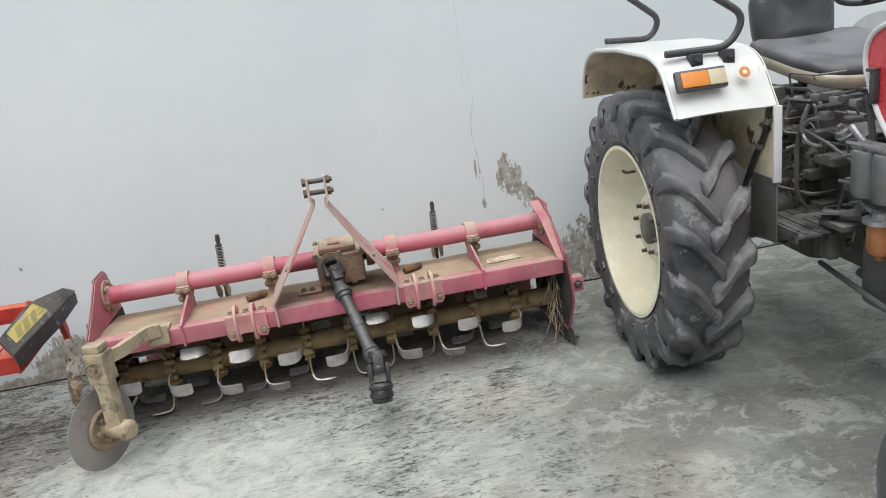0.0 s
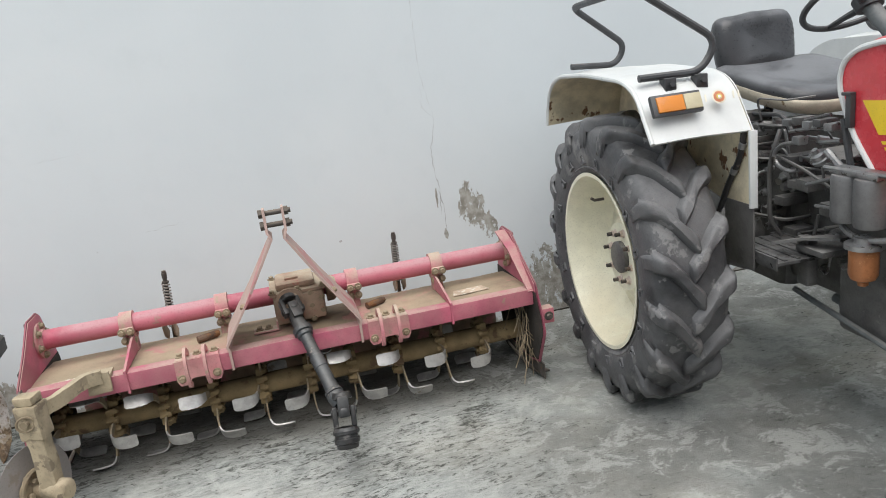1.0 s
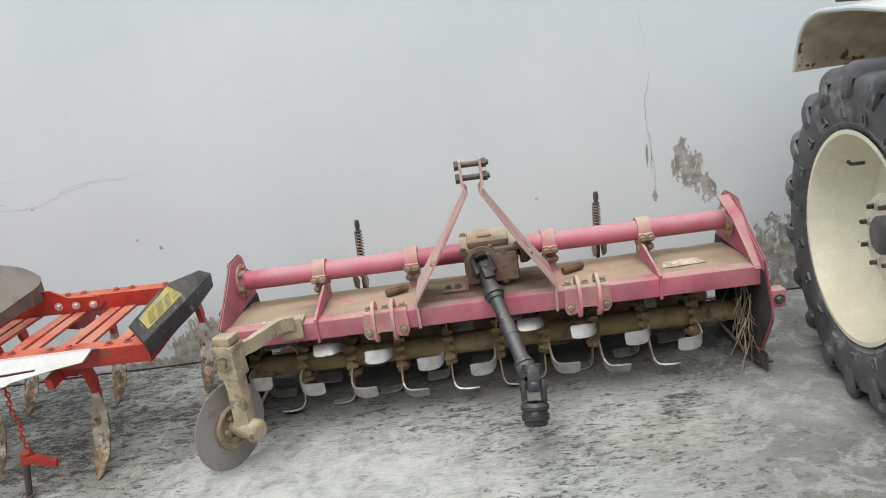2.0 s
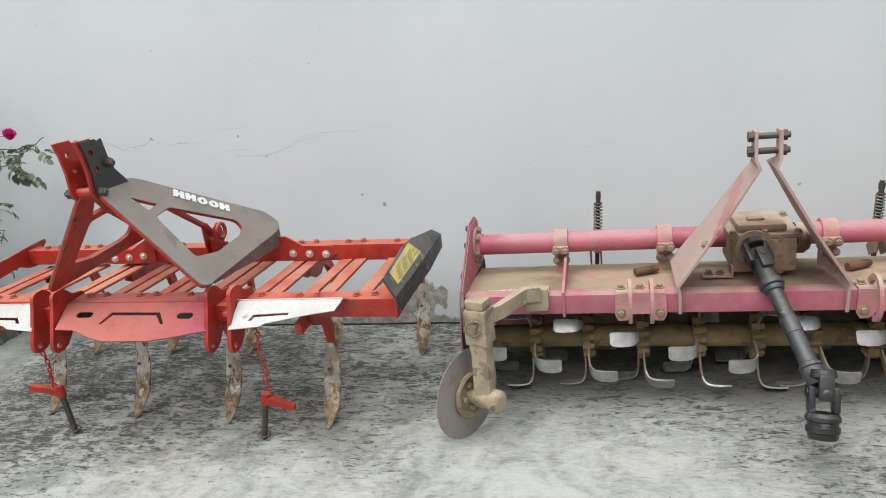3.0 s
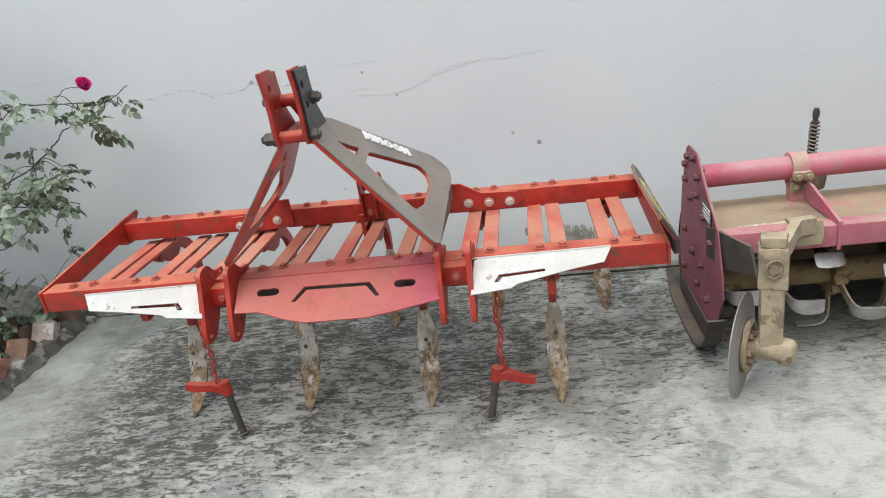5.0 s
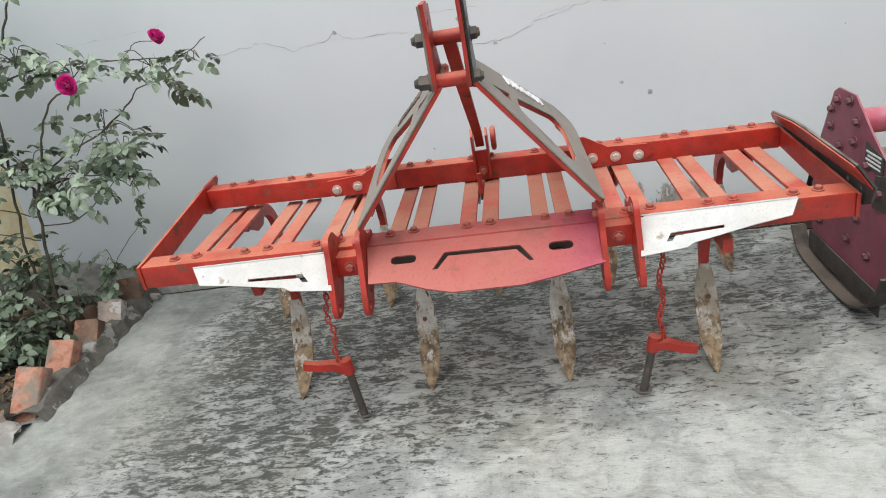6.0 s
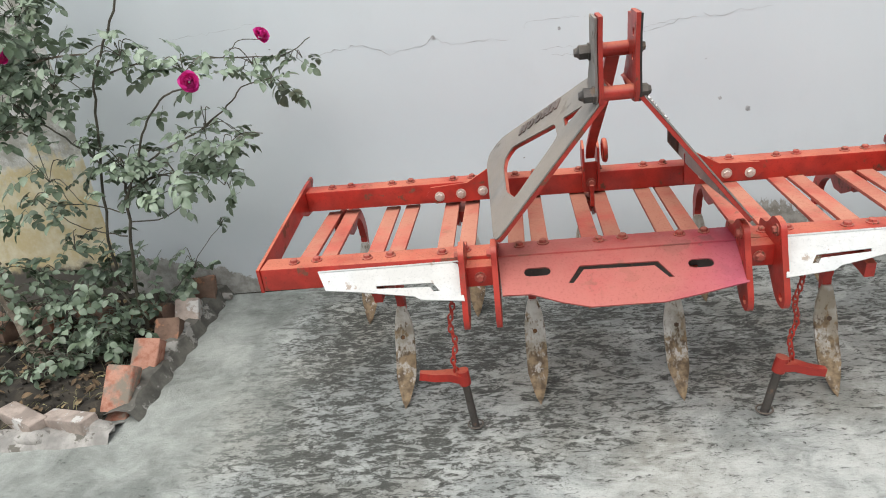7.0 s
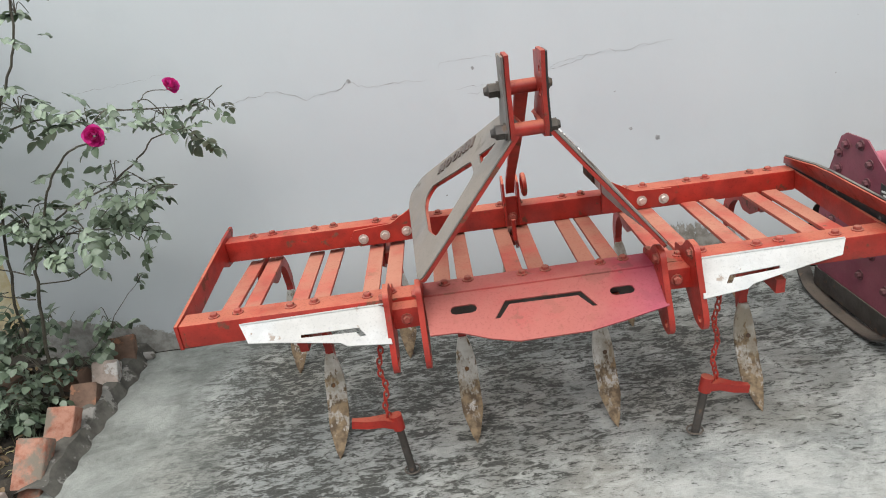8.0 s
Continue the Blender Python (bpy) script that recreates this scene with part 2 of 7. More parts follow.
def shovel_surface():
    """Pale worn paint over rusty steel, the rust taking over towards the point."""
    n = Net("worn_shovel")
    o = n.node("ShaderNodeTexCoord").outputs["Object"]
    z = n.node("ShaderNodeSeparateXYZ")
    n.put(z.inputs[0], o)
    rough = n.noise(24, 7, 0.7, stretch=(1.3, 1.3, 0.6))
    pale = n.mix(n.step(n.noise(9, 5, 0.6, seed=3), 0.36, 0.62), (0.33, 0.285, 0.22), (0.66, 0.635, 0.59))
    rust = n.mix(n.step(n.noise(30, 6, 0.65, seed=5), 0.38, 0.62), (0.125, 0.085, 0.050), (0.30, 0.215, 0.125))
    f = n.step(n.math("ADD", n.math("ADD", n.math("MULTIPLY", z.outputs[2], 2.6), -0.40), n.math("MULTIPLY", n.math("SUBTRACT", rough, 0.5), 2.6)), 0.10, -0.12)
    f = n.math("MAXIMUM", f, n.math("MULTIPLY", n.step(rough, 0.55, 0.64), 0.75))
    n.bump(rough, 0.4, 0.004)
    return n.done(n.mix(f, pale, rust), n.math("ADD", n.math("MULTIPLY", f, 0.2), 0.45), 0.25)


def leaf_surface(name, tint, dust=0.72):
    n = Net(name)
    rnd = n.node("ShaderNodeObjectInfo").outputs["Random"]
    isl = n.node("ShaderNodeNewGeometry").outputs["Random Per Island"]
    a = n.mix(isl, tuple(c * 0.65 for c in tint), tuple(c * 1.4 for c in tint))
    a = n.mix(n.math("MULTIPLY", rnd, 0.5), a, (0.120, 0.155, 0.085))
    colour = n.mix(n.step(n.math("ADD", isl, n.math("MULTIPLY", rnd, 0.4)), 1.27, 1.32), a, (0.36, 0.28, 0.07))
    dusty = n.math("MULTIPLY", n.step(n.math("ADD", n.math("MULTIPLY", n.noise(8, 4), 0.6), n.math("MULTIPLY", isl, 0.4)), 0.34, 0.66), dust)
    colour = n.mix(dusty, colour, (0.37, 0.445, 0.335))
    n.bump(n.noise(160, 3), 0.25, 0.002)
    n.bsdf.inputs["Subsurface Weight"].default_value = 0.0
    n.bsdf.inputs["Transmission Weight"].default_value = 0.0
    return n.done(colour, 0.42)


def petal_surface():
    n = Net("rose_petal")
    isl = n.node("ShaderNodeNewGeometry").outputs["Random Per Island"]
    return n.done(n.mix(isl, (0.66, 0.02, 0.24), (0.80, 0.08, 0.42)), 0.5)


def ground_surface():
    """Old poured concrete: algae flecks in clusters, pale worn bloom, a trowelled strip and oily patches."""
    n = Net("worn_concrete")
    x, y, z = n.xyz()

    def zone(v, lo, hi, blur):
        return n.step(n.math("ADD", v, n.math("MULTIPLY", n.math("SUBTRACT", blot, 0.5), blur)), lo, hi)

    def less(v, k):
        return n.math("SUBTRACT", 1.0, n.math("MULTIPLY", v, k))

    broad = n.noise(0.8, 4, 0.55, warp=0.4)
    blot = n.noise(2.6, 7, 0.64, warp=0.5)
    lump = n.noise(7.5, 9, 0.72, warp=0.6, seed=2)
    cluster = n.noise(34, 10, 0.80, stretch=(0.40, 1.0, 1), warp=0.7, seed=3)
    fine = n.noise(80, 8, 0.78, stretch=(0.5, 1.0, 1), warp=0.4, seed=4)
    brush = n.noise(70, 5, 0.65, stretch=(0.22, 1.0, 1), warp=0.5, seed=6)
    speck = n.noise(300, 3, 0.6)
    # parts of the yard
    far = n.step(x, -0.5, -1.0)
    near = zone(n.math("ADD", y, n.math("MULTIPLY", far, 0.22)), -0.86, -1.62, 1.0)
    near = n.math("MULTIPLY", near, n.math("MULTIPLY", n.math("ADD", n.math("MULTIPLY", n.step(x, -1.6, -0.7), 0.6), 0.4), less(zone(x, 1.05, 1.65, 0.8), 0.92)))
    worn = n.math("MULTIPLY", n.math("SUBTRACT", zone(x, 0.1, 0.5, 0.5), zone(x, 1.2, 1.8, 0.8)), zone(y, -0.74, -1.14, 0.5))
    near = n.math("MAXIMUM", near, n.math("MULTIPLY", worn, 0.95))
    strip = zone(x, -1.70, -2.20, 0.9)
    right = zone(x, 2.0, 2.8, 1.4)
    tilled = n.math("SUBTRACT", n.step(x, 0.35, 0.8), n.step(x, 2.2, 2.8))
    algae = n.math("MULTIPLY", less(near, 1.0), n.math("MULTIPLY", less(strip, 1.0), less(n.math("MAXIMUM", n.math("MULTIPLY", right, 0.8), n.math("MULTIPLY", tilled, 0.45)), 1.0)))
    drift = n.math("ADD", n.math("MULTIPLY", n.math("SUBTRACT", blot, 0.5), 0.26), n.math("MULTIPLY", n.math("SUBTRACT", broad, 0.5), 0.16))
    # cement body, greener and browner by patches
    body = n.mix(n.step(n.noise(1.4, 5, 0.6, seed=5), 0.40, 0.66), (0.255, 0.275, 0.260), (0.292, 0.283, 0.238))
    body = n.mix(n.step(n.math("ADD", n.math("MULTIPLY", blot, 0.5), n.math("MULTIPLY", lump, 0.5)), 0.36, 0.64), n.mix(0.40, body, (0.125, 0.130, 0.118)), n.mix(0.30, body, (0.46, 0.465, 0.44)))
    # pale bloom
    bloom = n.math("ADD", n.math("MULTIPLY", lump, 0.6), n.math("MULTIPLY", cluster, 0.4))
    bloom = n.math("ADD", n.math("ADD", bloom, drift), n.math("ADD", n.math("MULTIPLY", near, 0.115), n.math("MULTIPLY", algae, -0.03)))
    colour = n.mix(n.math("MULTIPLY", n.step(bloom, 0.46, 0.70), 0.90), body, (0.505, 0.515, 0.48))
    colour = n.mix(n.math("MULTIPLY", n.step(brush, 0.42, 0.66), n.math("ADD", n.math("MULTIPLY", tilled, 0.42), 0.10)), colour, (0.47, 0.47, 0.44))
    # dark flecks, dense under the machines
    fleck = n.math("ADD", n.math("MULTIPLY", cluster, 0.66), n.math("MULTIPLY", fine, 0.34))
    fleck = n.math("ADD", n.math("ADD", fleck, n.math("MULTIPLY", drift, 0.65)), n.math("ADD", n.math("MULTIPLY", near, 0.046), n.math("MULTIPLY", n.math("MULTIPLY", algae, -0.050), n.math("ADD", n.math("MULTIPLY", far, 0.16), 1.0))))
    fleck = n.math("ADD", fleck, n.math("MULTIPLY", right, 0.03))
    colour = n.mix(n.math("MULTIPLY", n.step(fleck, 0.470, 0.415), 0.90), colour, (0.034, 0.035, 0.028))
    pin = n.math("ADD", fine, n.math("MULTIPLY", drift, 0.4))
    colour = n.mix(n.math("MULTIPLY", n.step(pin, 0.425, 0.375), n.math("ADD", n.math("MULTIPLY", algae, 0.55), 0.30)), colour, (0.024, 0.025, 0.021))
    # trowelled strip beside the flower bed
    soft = n.math("ADD", n.math("MULTIPLY", blot, 0.55), n.math("MULTIPLY", lump, 0.45))
    plain = n.mix(n.step(soft, 0.36, 0.64), (0.162, 0.174, 0.157), (0.365, 0.385, 0.353))
    plain = n.mix(n.math("MULTIPLY", n.step(n.math("ADD", n.math("MULTIPLY", n.math("ADD", n.math("MULTIPLY", cluster, 0.6), n.math("MULTIPLY", fine, 0.4)), 0.7), n.math("MULTIPLY", blot, 0.3)), 0.44, 0.39), 0.75), plain, (0.055, 0.057, 0.050))
    colour = n.mix(n.math("MULTIPLY", strip, 0.86), colour, plain)
    # shade under the tiller, painted as a mud-brown patch with noisy edges
    tiller_shade = n.math("MULTIPLY", n.math("SUBTRACT", zone(x, 0.5, 0.75, 0.3), zone(x, 2.6, 2.85, 0.3)), zone(y, -0.95, -0.60, 0.5))
    colour = n.mix(n.math("MULTIPLY", n.math("MULTIPLY", tiller_shade, n.step(n.math("ADD", n.math("MULTIPLY", lump, 0.6), n.math("MULTIPLY", cluster, 0.4)), 0.30, 0.56)), 0.75), colour, (0.060, 0.050, 0.038))
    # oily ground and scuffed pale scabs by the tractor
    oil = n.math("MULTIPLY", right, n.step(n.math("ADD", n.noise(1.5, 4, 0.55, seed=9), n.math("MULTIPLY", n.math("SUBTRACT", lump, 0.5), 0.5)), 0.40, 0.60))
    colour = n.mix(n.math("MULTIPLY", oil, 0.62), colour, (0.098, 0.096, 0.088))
    scab = n.math("ADD", n.math("MULTIPLY", n.noise(5.5, 9, 0.70, warp=0.9, seed=12), 0.72), n.math("MULTIPLY", fine, 0.28))
    colour = n.mix(n.math("MULTIPLY", n.math("MULTIPLY", n.step(scab, 0.515, 0.565), right), 0.62), colour, (0.41, 0.415, 0.39))
    colour = n.mix(n.math("MULTIPLY", n.step(speck, 0.54, 0.68), 0.38), colour, (0.11, 0.113, 0.10))
    colour = n.mix(n.math("MULTIPLY", n.step(speck, 0.44, 0.32), 0.22), colour, (0.52, 0.525, 0.50))
    height = n.math("ADD", n.math("MULTIPLY", cluster, 0.9), n.math("ADD", n.math("MULTIPLY", fine, 0.7), n.math("MULTIPLY", speck, 0.2)))
    n.bump(height, 0.6, 0.010)
    return n.done(colour, n.math("ADD", n.math("MULTIPLY", cluster, -0.2), 0.9))


# peeled patches of the wall: x, z, half width, half height
PEELS = ((2.69, 0.74, 0.045, 0.11), (2.74, 0.70, 0.05, 0.09), (2.80, 0.60, 0.045, 0.07), (2.52, 0.80, 0.006, 0.05), (2.55, 0.60, 0.010, 0.03), (3.16, 0.20, 0.17, 0.2), (3.05, 0.10, 0.12, 0.12),
         (0.13, 0.15, 0.13, 0.11), (0.03, 0.10, 0.10, 0.08), (-0.05, 0.24, 0.03, 0.04), (0.27, 0.15, 0.035, 0.06), (0.0, 0.03, 0.28, 0.03))


def wall_surface():
    """Pale blue-white painted plaster with flaked spots and a damp foot."""
    n = Net("painted_plaster")
    x, y, z = n.xyz()
    cloud = n.noise(0.8, 4, 0.5, warp=0.3)
    mid = n.noise(5, 5, 0.6)
    edge = n.noise(22, 8, 0.72, stretch=(1.25, 1, 0.6))
    colour = n.mix(n.step(cloud, 0.3, 0.7), (0.59, 0.628, 0.645), (0.645, 0.676, 0.686))
    colour = n.mix(n.math("MULTIPLY", n.step(mid, 0.5, 0.75), 0.25), colour, (0.545, 0.578, 0.59))
    flakes = n.step(n.noise(7.5, 9, 0.78, seed=2), 0.72, 0.745)
    colour = n.mix(n.math("MULTIPLY", flakes, 0.55), colour, (0.50, 0.49, 0.47))
    mask = None
    for px, pz, rx, rz in PEELS:
        dx = n.math("DIVIDE", n.math("SUBTRACT", x, px), rx)
        dz = n.math("DIVIDE", n.math("SUBTRACT", z, pz), rz)
        d = n.math("ADD", n.math("MULTIPLY", dx, dx), n.math("MULTIPLY", dz, dz))
        d = n.math("ADD", d, n.math("MULTIPLY", n.math("SUBTRACT", edge, 0.5), 8.0 if px > 1 else 5.0))
        f = n.step(d, 1.0, 0.8)
        mask = f if mask is None else n.math("MAXIMUM", mask, f)
    low = n.math("ADD", n.math("DIVIDE", n.math("SUBTRACT", z, n.math("MULTIPLY", n.step(x, -1.90, -2.80), 0.2)), 0.03), n.math("MULTIPLY", n.math("SUBTRACT", n.noise(9, 9, 0.74, seed=8), 0.5), 5.5))
    foot = n.step(low, 1.05, 0.85)
    mask = n.math("MAXIMUM", mask, n.math("MULTIPLY", foot, 0.9))
    raw = n.mix(n.step(n.noise(22, 5, 0.65), 0.35, 0.65), (0.23, 0.215, 0.18), (0.42, 0.405, 0.37))
    colour = n.mix(mask, colour, raw)
    n.bump(n.math("ADD", n.math("MULTIPLY", mask, -1.2), n.math("ADD", n.math("MULTIPLY", mid, 0.5), n.math("MULTIPLY", n.noise(60, 4), 0.12))), 0.35, 0.006)
    return n.done(colour, 0.62)


def yellow_surface():
    """Old yellow limewash, flaked to grey plaster above."""
    n = Net("flaked_limewash")
    x, y, z = n.xyz()
    e = n.noise(5, 8, 0.7)
    colour = n.mix(n.step(n.noise(12, 6, 0.65), 0.35, 0.65), (0.58, 0.48, 0.27), (0.68, 0.62, 0.45))
    bare = n.step(n.math("ADD", n.math("MULTIPLY", n.math("SUBTRACT", z, 0.72), 0.9), n.math("SUBTRACT", e, 0.5)), -0.06, 0.06)
    grey = n.mix(n.step(n.noise(9, 7, 0.7, seed=3), 0.42, 0.6), (0.36, 0.345, 0.30), (0.64, 0.64, 0.61))
    colour = n.mix(bare, colour, grey)
    foot = n.step(n.math("ADD", z, n.math("MULTIPLY", n.math("SUBTRACT", e, 0.5), 0.25)), 0.24, 0.18)
    colour = n.mix(foot, colour, (0.10, 0.09, 0.075))
    n.bump(n.math("ADD", e, n.math("MULTIPLY", n.noise(40, 5), 0.3)), 0.6, 0.012)
    return n.done(colour, 0.9)


tine_steel = shovel_surface()
brick_mat = brick_surface()
brick_grey = surface("mortared_brick", (0.33, 0.27, 0.23), 0.9, vary=0.25, scale=12.0, wear=((0.50, 0.48, 0.45), 0.47, 11.0), relief=0.6, grain=60.0, seed=161.0)
brick_dark = surface("mossy_brick", (0.16, 0.10, 0.07), 0.9, vary=0.3, scale=12.0, wear=((0.30, 0.15, 0.09), 0.44, 13.0), relief=0.6, grain=60.0, seed=163.0)
leaf_green = leaf_surface("rose_leaf", (0.075, 0.112, 0.060))
leaf_dark = leaf_surface("ground_leaf", (0.050, 0.082, 0.045), 0.40)
# soil-caked steel, coloured near black to carry the shade inside the tiller
hood_shade = surface("shaded_hood", (0.032, 0.027, 0.022), 0.9, vary=0.3, scale=8.0, wear=((0.07, 0.055, 0.04), 0.40, 9.0), relief=0.5, seed=171.0)
petal_mat = petal_surface()
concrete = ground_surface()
wall_paint = wall_surface()
limewash = yellow_surface()

# ---- geometry helpers ----
PLACE = {}


def thing(name, at, label, category, group="", kind=""):
    ob = new(name)
    ob.location = at
    PLACE[ob] = Vector(at)
    return tagged(ob, label, category, group, kind)


def to_mesh(name, bm, mats, smooth=35):
    bmesh.ops.recalc_face_normals(bm, faces=bm.faces)
    me = bpy.data.meshes.new(name)
    bm.to_mesh(me)
    bm.free()
    for m in mats if isinstance(mats, (list, tuple)) else (mats,):
        me.materials.append(m)
    if smooth:
        me.polygons.foreach_set("use_smooth", [True] * len(me.polygons))
        me.set_sharp_from_angle(angle=radians(smooth))
    return me


def part(name, bm, mats, parent, label="", smooth=35):
    """One mesh, given in world coordinates, under a thing or a part."""
    base = PLACE[parent]
    bmesh.ops.translate(bm, verts=bm.verts, vec=-base)
    ob = new(name, to_mesh(name, bm, mats, smooth))
    ob.parent = parent
    PLACE[ob] = base
    return tagged(ob, label)


def piece(name, me, parent, at, rot=None, label=""):
    """An object on shared mesh data under a thing or a part, at a world place."""
    ob = new(name, me)
    ob.parent = parent
    m = Matrix.Translation(Vector(at) - PLACE[parent])
    ob.matrix_basis = m @ rot.to_4x4() if rot else m
    PLACE[ob] = Vector(at)
    return tagged(ob, label)


def block(bm, lo, hi, bevel=0.0, m=None):
    made = bmesh.ops.create_cube(bm, size=1.0)["verts"]
    size = Vector(hi) - Vector(lo)
    mid = (Vector(hi) + Vector(lo)) / 2
    for v in made:
        v.co = Vector((v.co.x * size.x, v.co.y * size.y, v.co.z * size.z)) + mid
    if bevel:
        edges = list({e for v in made for e in v.link_edges})
        res = bmesh.ops.bevel(bm, geom=edges, offset=bevel, segments=2, affect="EDGES", profile=0.6)
        made = list({v for f in res["faces"] for v in f.verts} | {v for v in made if v.is_valid})
    if m:
        bmesh.ops.transform(bm, matrix=m, verts=made)
    return made


def basis(direction):
    d = Vector(direction).normalized()
    a = Vector((0, 0, 1)) if abs(d.z) < 0.9 else Vector((1, 0, 0))
    u = d.cross(a).normalized()
    return d, u, u.cross(d).normalized()


def tube(bm, pts, r, seg=10, closed=False, caps=True):
    pts = [Vector(p) for p in pts]
    n = len(pts)
    radii = r if isinstance(r, (list, tuple)) else [r] * n
    rings = []
    u = None
    for i, p in enumerate(pts):
        a = pts[i - 1] if i or closed else p
        b = pts[(i + 1) % n] if i < n - 1 or closed else p
        d = (b - a).normalized()
        if u is None:
            _, u, _ = basis(d)
        u = (u - d * u.dot(d)).normalized()
        v = d.cross(u)
        rings.append([bm.verts.new(p + radii[i] * (u * math.cos(k * math.tau / seg) + v * math.sin(k * math.tau / seg))) for k in range(seg)])
    for i in range(n if closed else n - 1):
        a, b = rings[i], rings[(i + 1) % n]
        for k in range(seg):
            bm.faces.new((a[k], a[(k + 1) % seg], b[(k + 1) % seg], b[k]))
    if caps and not closed:
        bm.faces.new(rings[0][::-1])
        bm.faces.new(rings[-1])


def rounded(pts, r, n=5):
    """A polyline with its inner corners rounded."""
    pts = [Vector(p) for p in pts]
    out = [pts[0]]
    for a, b, c in zip(pts, pts[1:], pts[2:]):
        k = min(r, (a - b).length * 0.49, (c - b).length * 0.49)
        p, q = b + (a - b).normalized() * k, b + (c - b).normalized() * k
        for i in range(n + 1):
            t = i / n
            out.append(p * (1 - t) ** 2 + b * 2 * t * (1 - t) + q * t ** 2)
    return out + [pts[-1]]


def lathe(bm, prof, origin, axis, seg=24, closed=False):
    """prof: rows of (way along the axis, radius)."""
    d, u, v = basis(axis)
    o = Vector(origin)
    rings = []
    for h, r in prof:
        if r < 1e-6:
            rings.append([bm.verts.new(o + d * h)])
        else:
            rings.append([bm.verts.new(o + d * h + r * (u * math.cos(k * math.tau / seg) + v * math.sin(k * math.tau / seg))) for k in range(seg)])
    pairs = list(zip(rings, rings[1:])) + ([(rings[-1], rings[0])] if closed else [])
    for a, b in pairs:
        for k in range(seg):
            j = (k + 1) % seg
            if len(a) == 1 and len(b) > 1:
                bm.faces.new((a[0], b[j], b[k]))
            elif len(b) == 1 and len(a) > 1:
                bm.faces.new((a[k], a[j], b[0]))
            elif len(a) > 1:
                bm.faces.new((a[k], a[j], b[j], b[k]))


def sheet(bm, loops, place, thick):
    """A plate from a 2D outline with holes; place(u, v, w) gives its points."""
    from mathutils.geometry import tessellate_polygon
    flat = [p for loop in loops for p in loop]
    tris = tessellate_polygon([[Vector((u, v, 0)) for u, v in loop] for loop in loops])
    low = [bm.verts.new(place(u, v, 0.0)) for u, v in flat]
    top = [bm.verts.new(place(u, v, thick)) for u, v in flat]
    for a, b, c in tris:
        bm.faces.new((low[a], low[b], low[c]))
        bm.faces.new((top[c], top[b], top[a]))
    k = 0
    for loop in loops:
        n = len(loop)
        for i in range(n):
            a, b = k + i, k + (i + 1) % n
            bm.faces.new((low[a], low[b], top[b], top[a]))
        k += n


def on_x(x):
    return lambda u, v, w: Vector((x + w, u, v))


def on_y(y):
    return lambda u, v, w: Vector((u, y + w, v))


def on_plane(o, a, b):
    """A plane through o with the in-plane axes a and b."""
    o, a, b = Vector(o), Vector(a), Vector(b)
    n = a.cross(b).normalized()
    return lambda u, v, w: o + a * u + b * v + n * w


def ring(c, r, n=10):
    return [(c[0] + r * math.cos(k * math.tau / n), c[1] + r * math.sin(k * math.tau / n)) for k in range(n)]


def slot(x0, x1, z, h, n=4):
    """An outline of a slot with round ends."""
    r = h / 2
    a = [(x1 - r + r * math.cos(t), z + r * math.sin(t)) for t in (-math.pi / 2 + math.pi * k / n for k in range(n + 1))]
    b = [(x0 + r + r * math.cos(t), z + r * math.sin(t)) for t in (math.pi / 2 + math.pi * k / n for k in range(n + 1))]
    return a + b


def bolt_mesh(name, r, h, mat, washer=True):
    """A hexagon head on a washer, standing on z = 0."""
    bm = bmesh.new()
    if washer:
        lathe(bm, [(0, 0), (0, r * 1.5), (h * 0.25, r * 1.5), (h * 0.25, 0)], (0, 0, 0), (0, 0, 1), 12)
    lathe(bm, [(h * 0.2, 0), (h * 0.2, r), (h * 0.85, r), (h, r * 0.82), (h, 0)], (0, 0, 0), (0, 0, 1), 6)
    return to_mesh(name, bm, mat, 30)


def facing(axis):
    return Vector((0, 0, 1)).rotation_difference(Vector(axis)).to_matrix()

# ---- ground and walls ----
def setting(name, bm, mats, label, category, smooth=35):
    ob = new(name, to_mesh(name, bm, mats, smooth))
    PLACE[ob] = Vector((0, 0, 0))
    return tagged(ob, label, category, "", "structure")


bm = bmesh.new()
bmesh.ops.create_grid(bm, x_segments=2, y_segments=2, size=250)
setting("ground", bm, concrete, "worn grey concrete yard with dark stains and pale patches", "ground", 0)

bm = bmesh.new()
block(bm, (-2.87, 0.0, -0.3), (14.0, 0.23, 3.4))
wall = setting("wall_north", bm, wall_paint, "pale blue-white painted plaster wall, cracked and flaking", "wall", 0)
bm = bmesh.new()
block(bm, (-12.0, 0.025, -0.3), (-2.87, 0.26, 3.4))
setting("wall_west", bm, limewash, "old wall with flaked yellow limewash behind the rose bushes", "wall", 0)

# added out of view: blocks low light from the south, deepening shade under machines
bm = bmesh.new()
block(bm, (-12.0, -9.2, -0.3), (14.0, -9.0, 3.6))
setting("unseen_wall_south", bm, mortar_grey, "unseen plain grey wall, added behind the camera to block low sky light", "wall", 0)


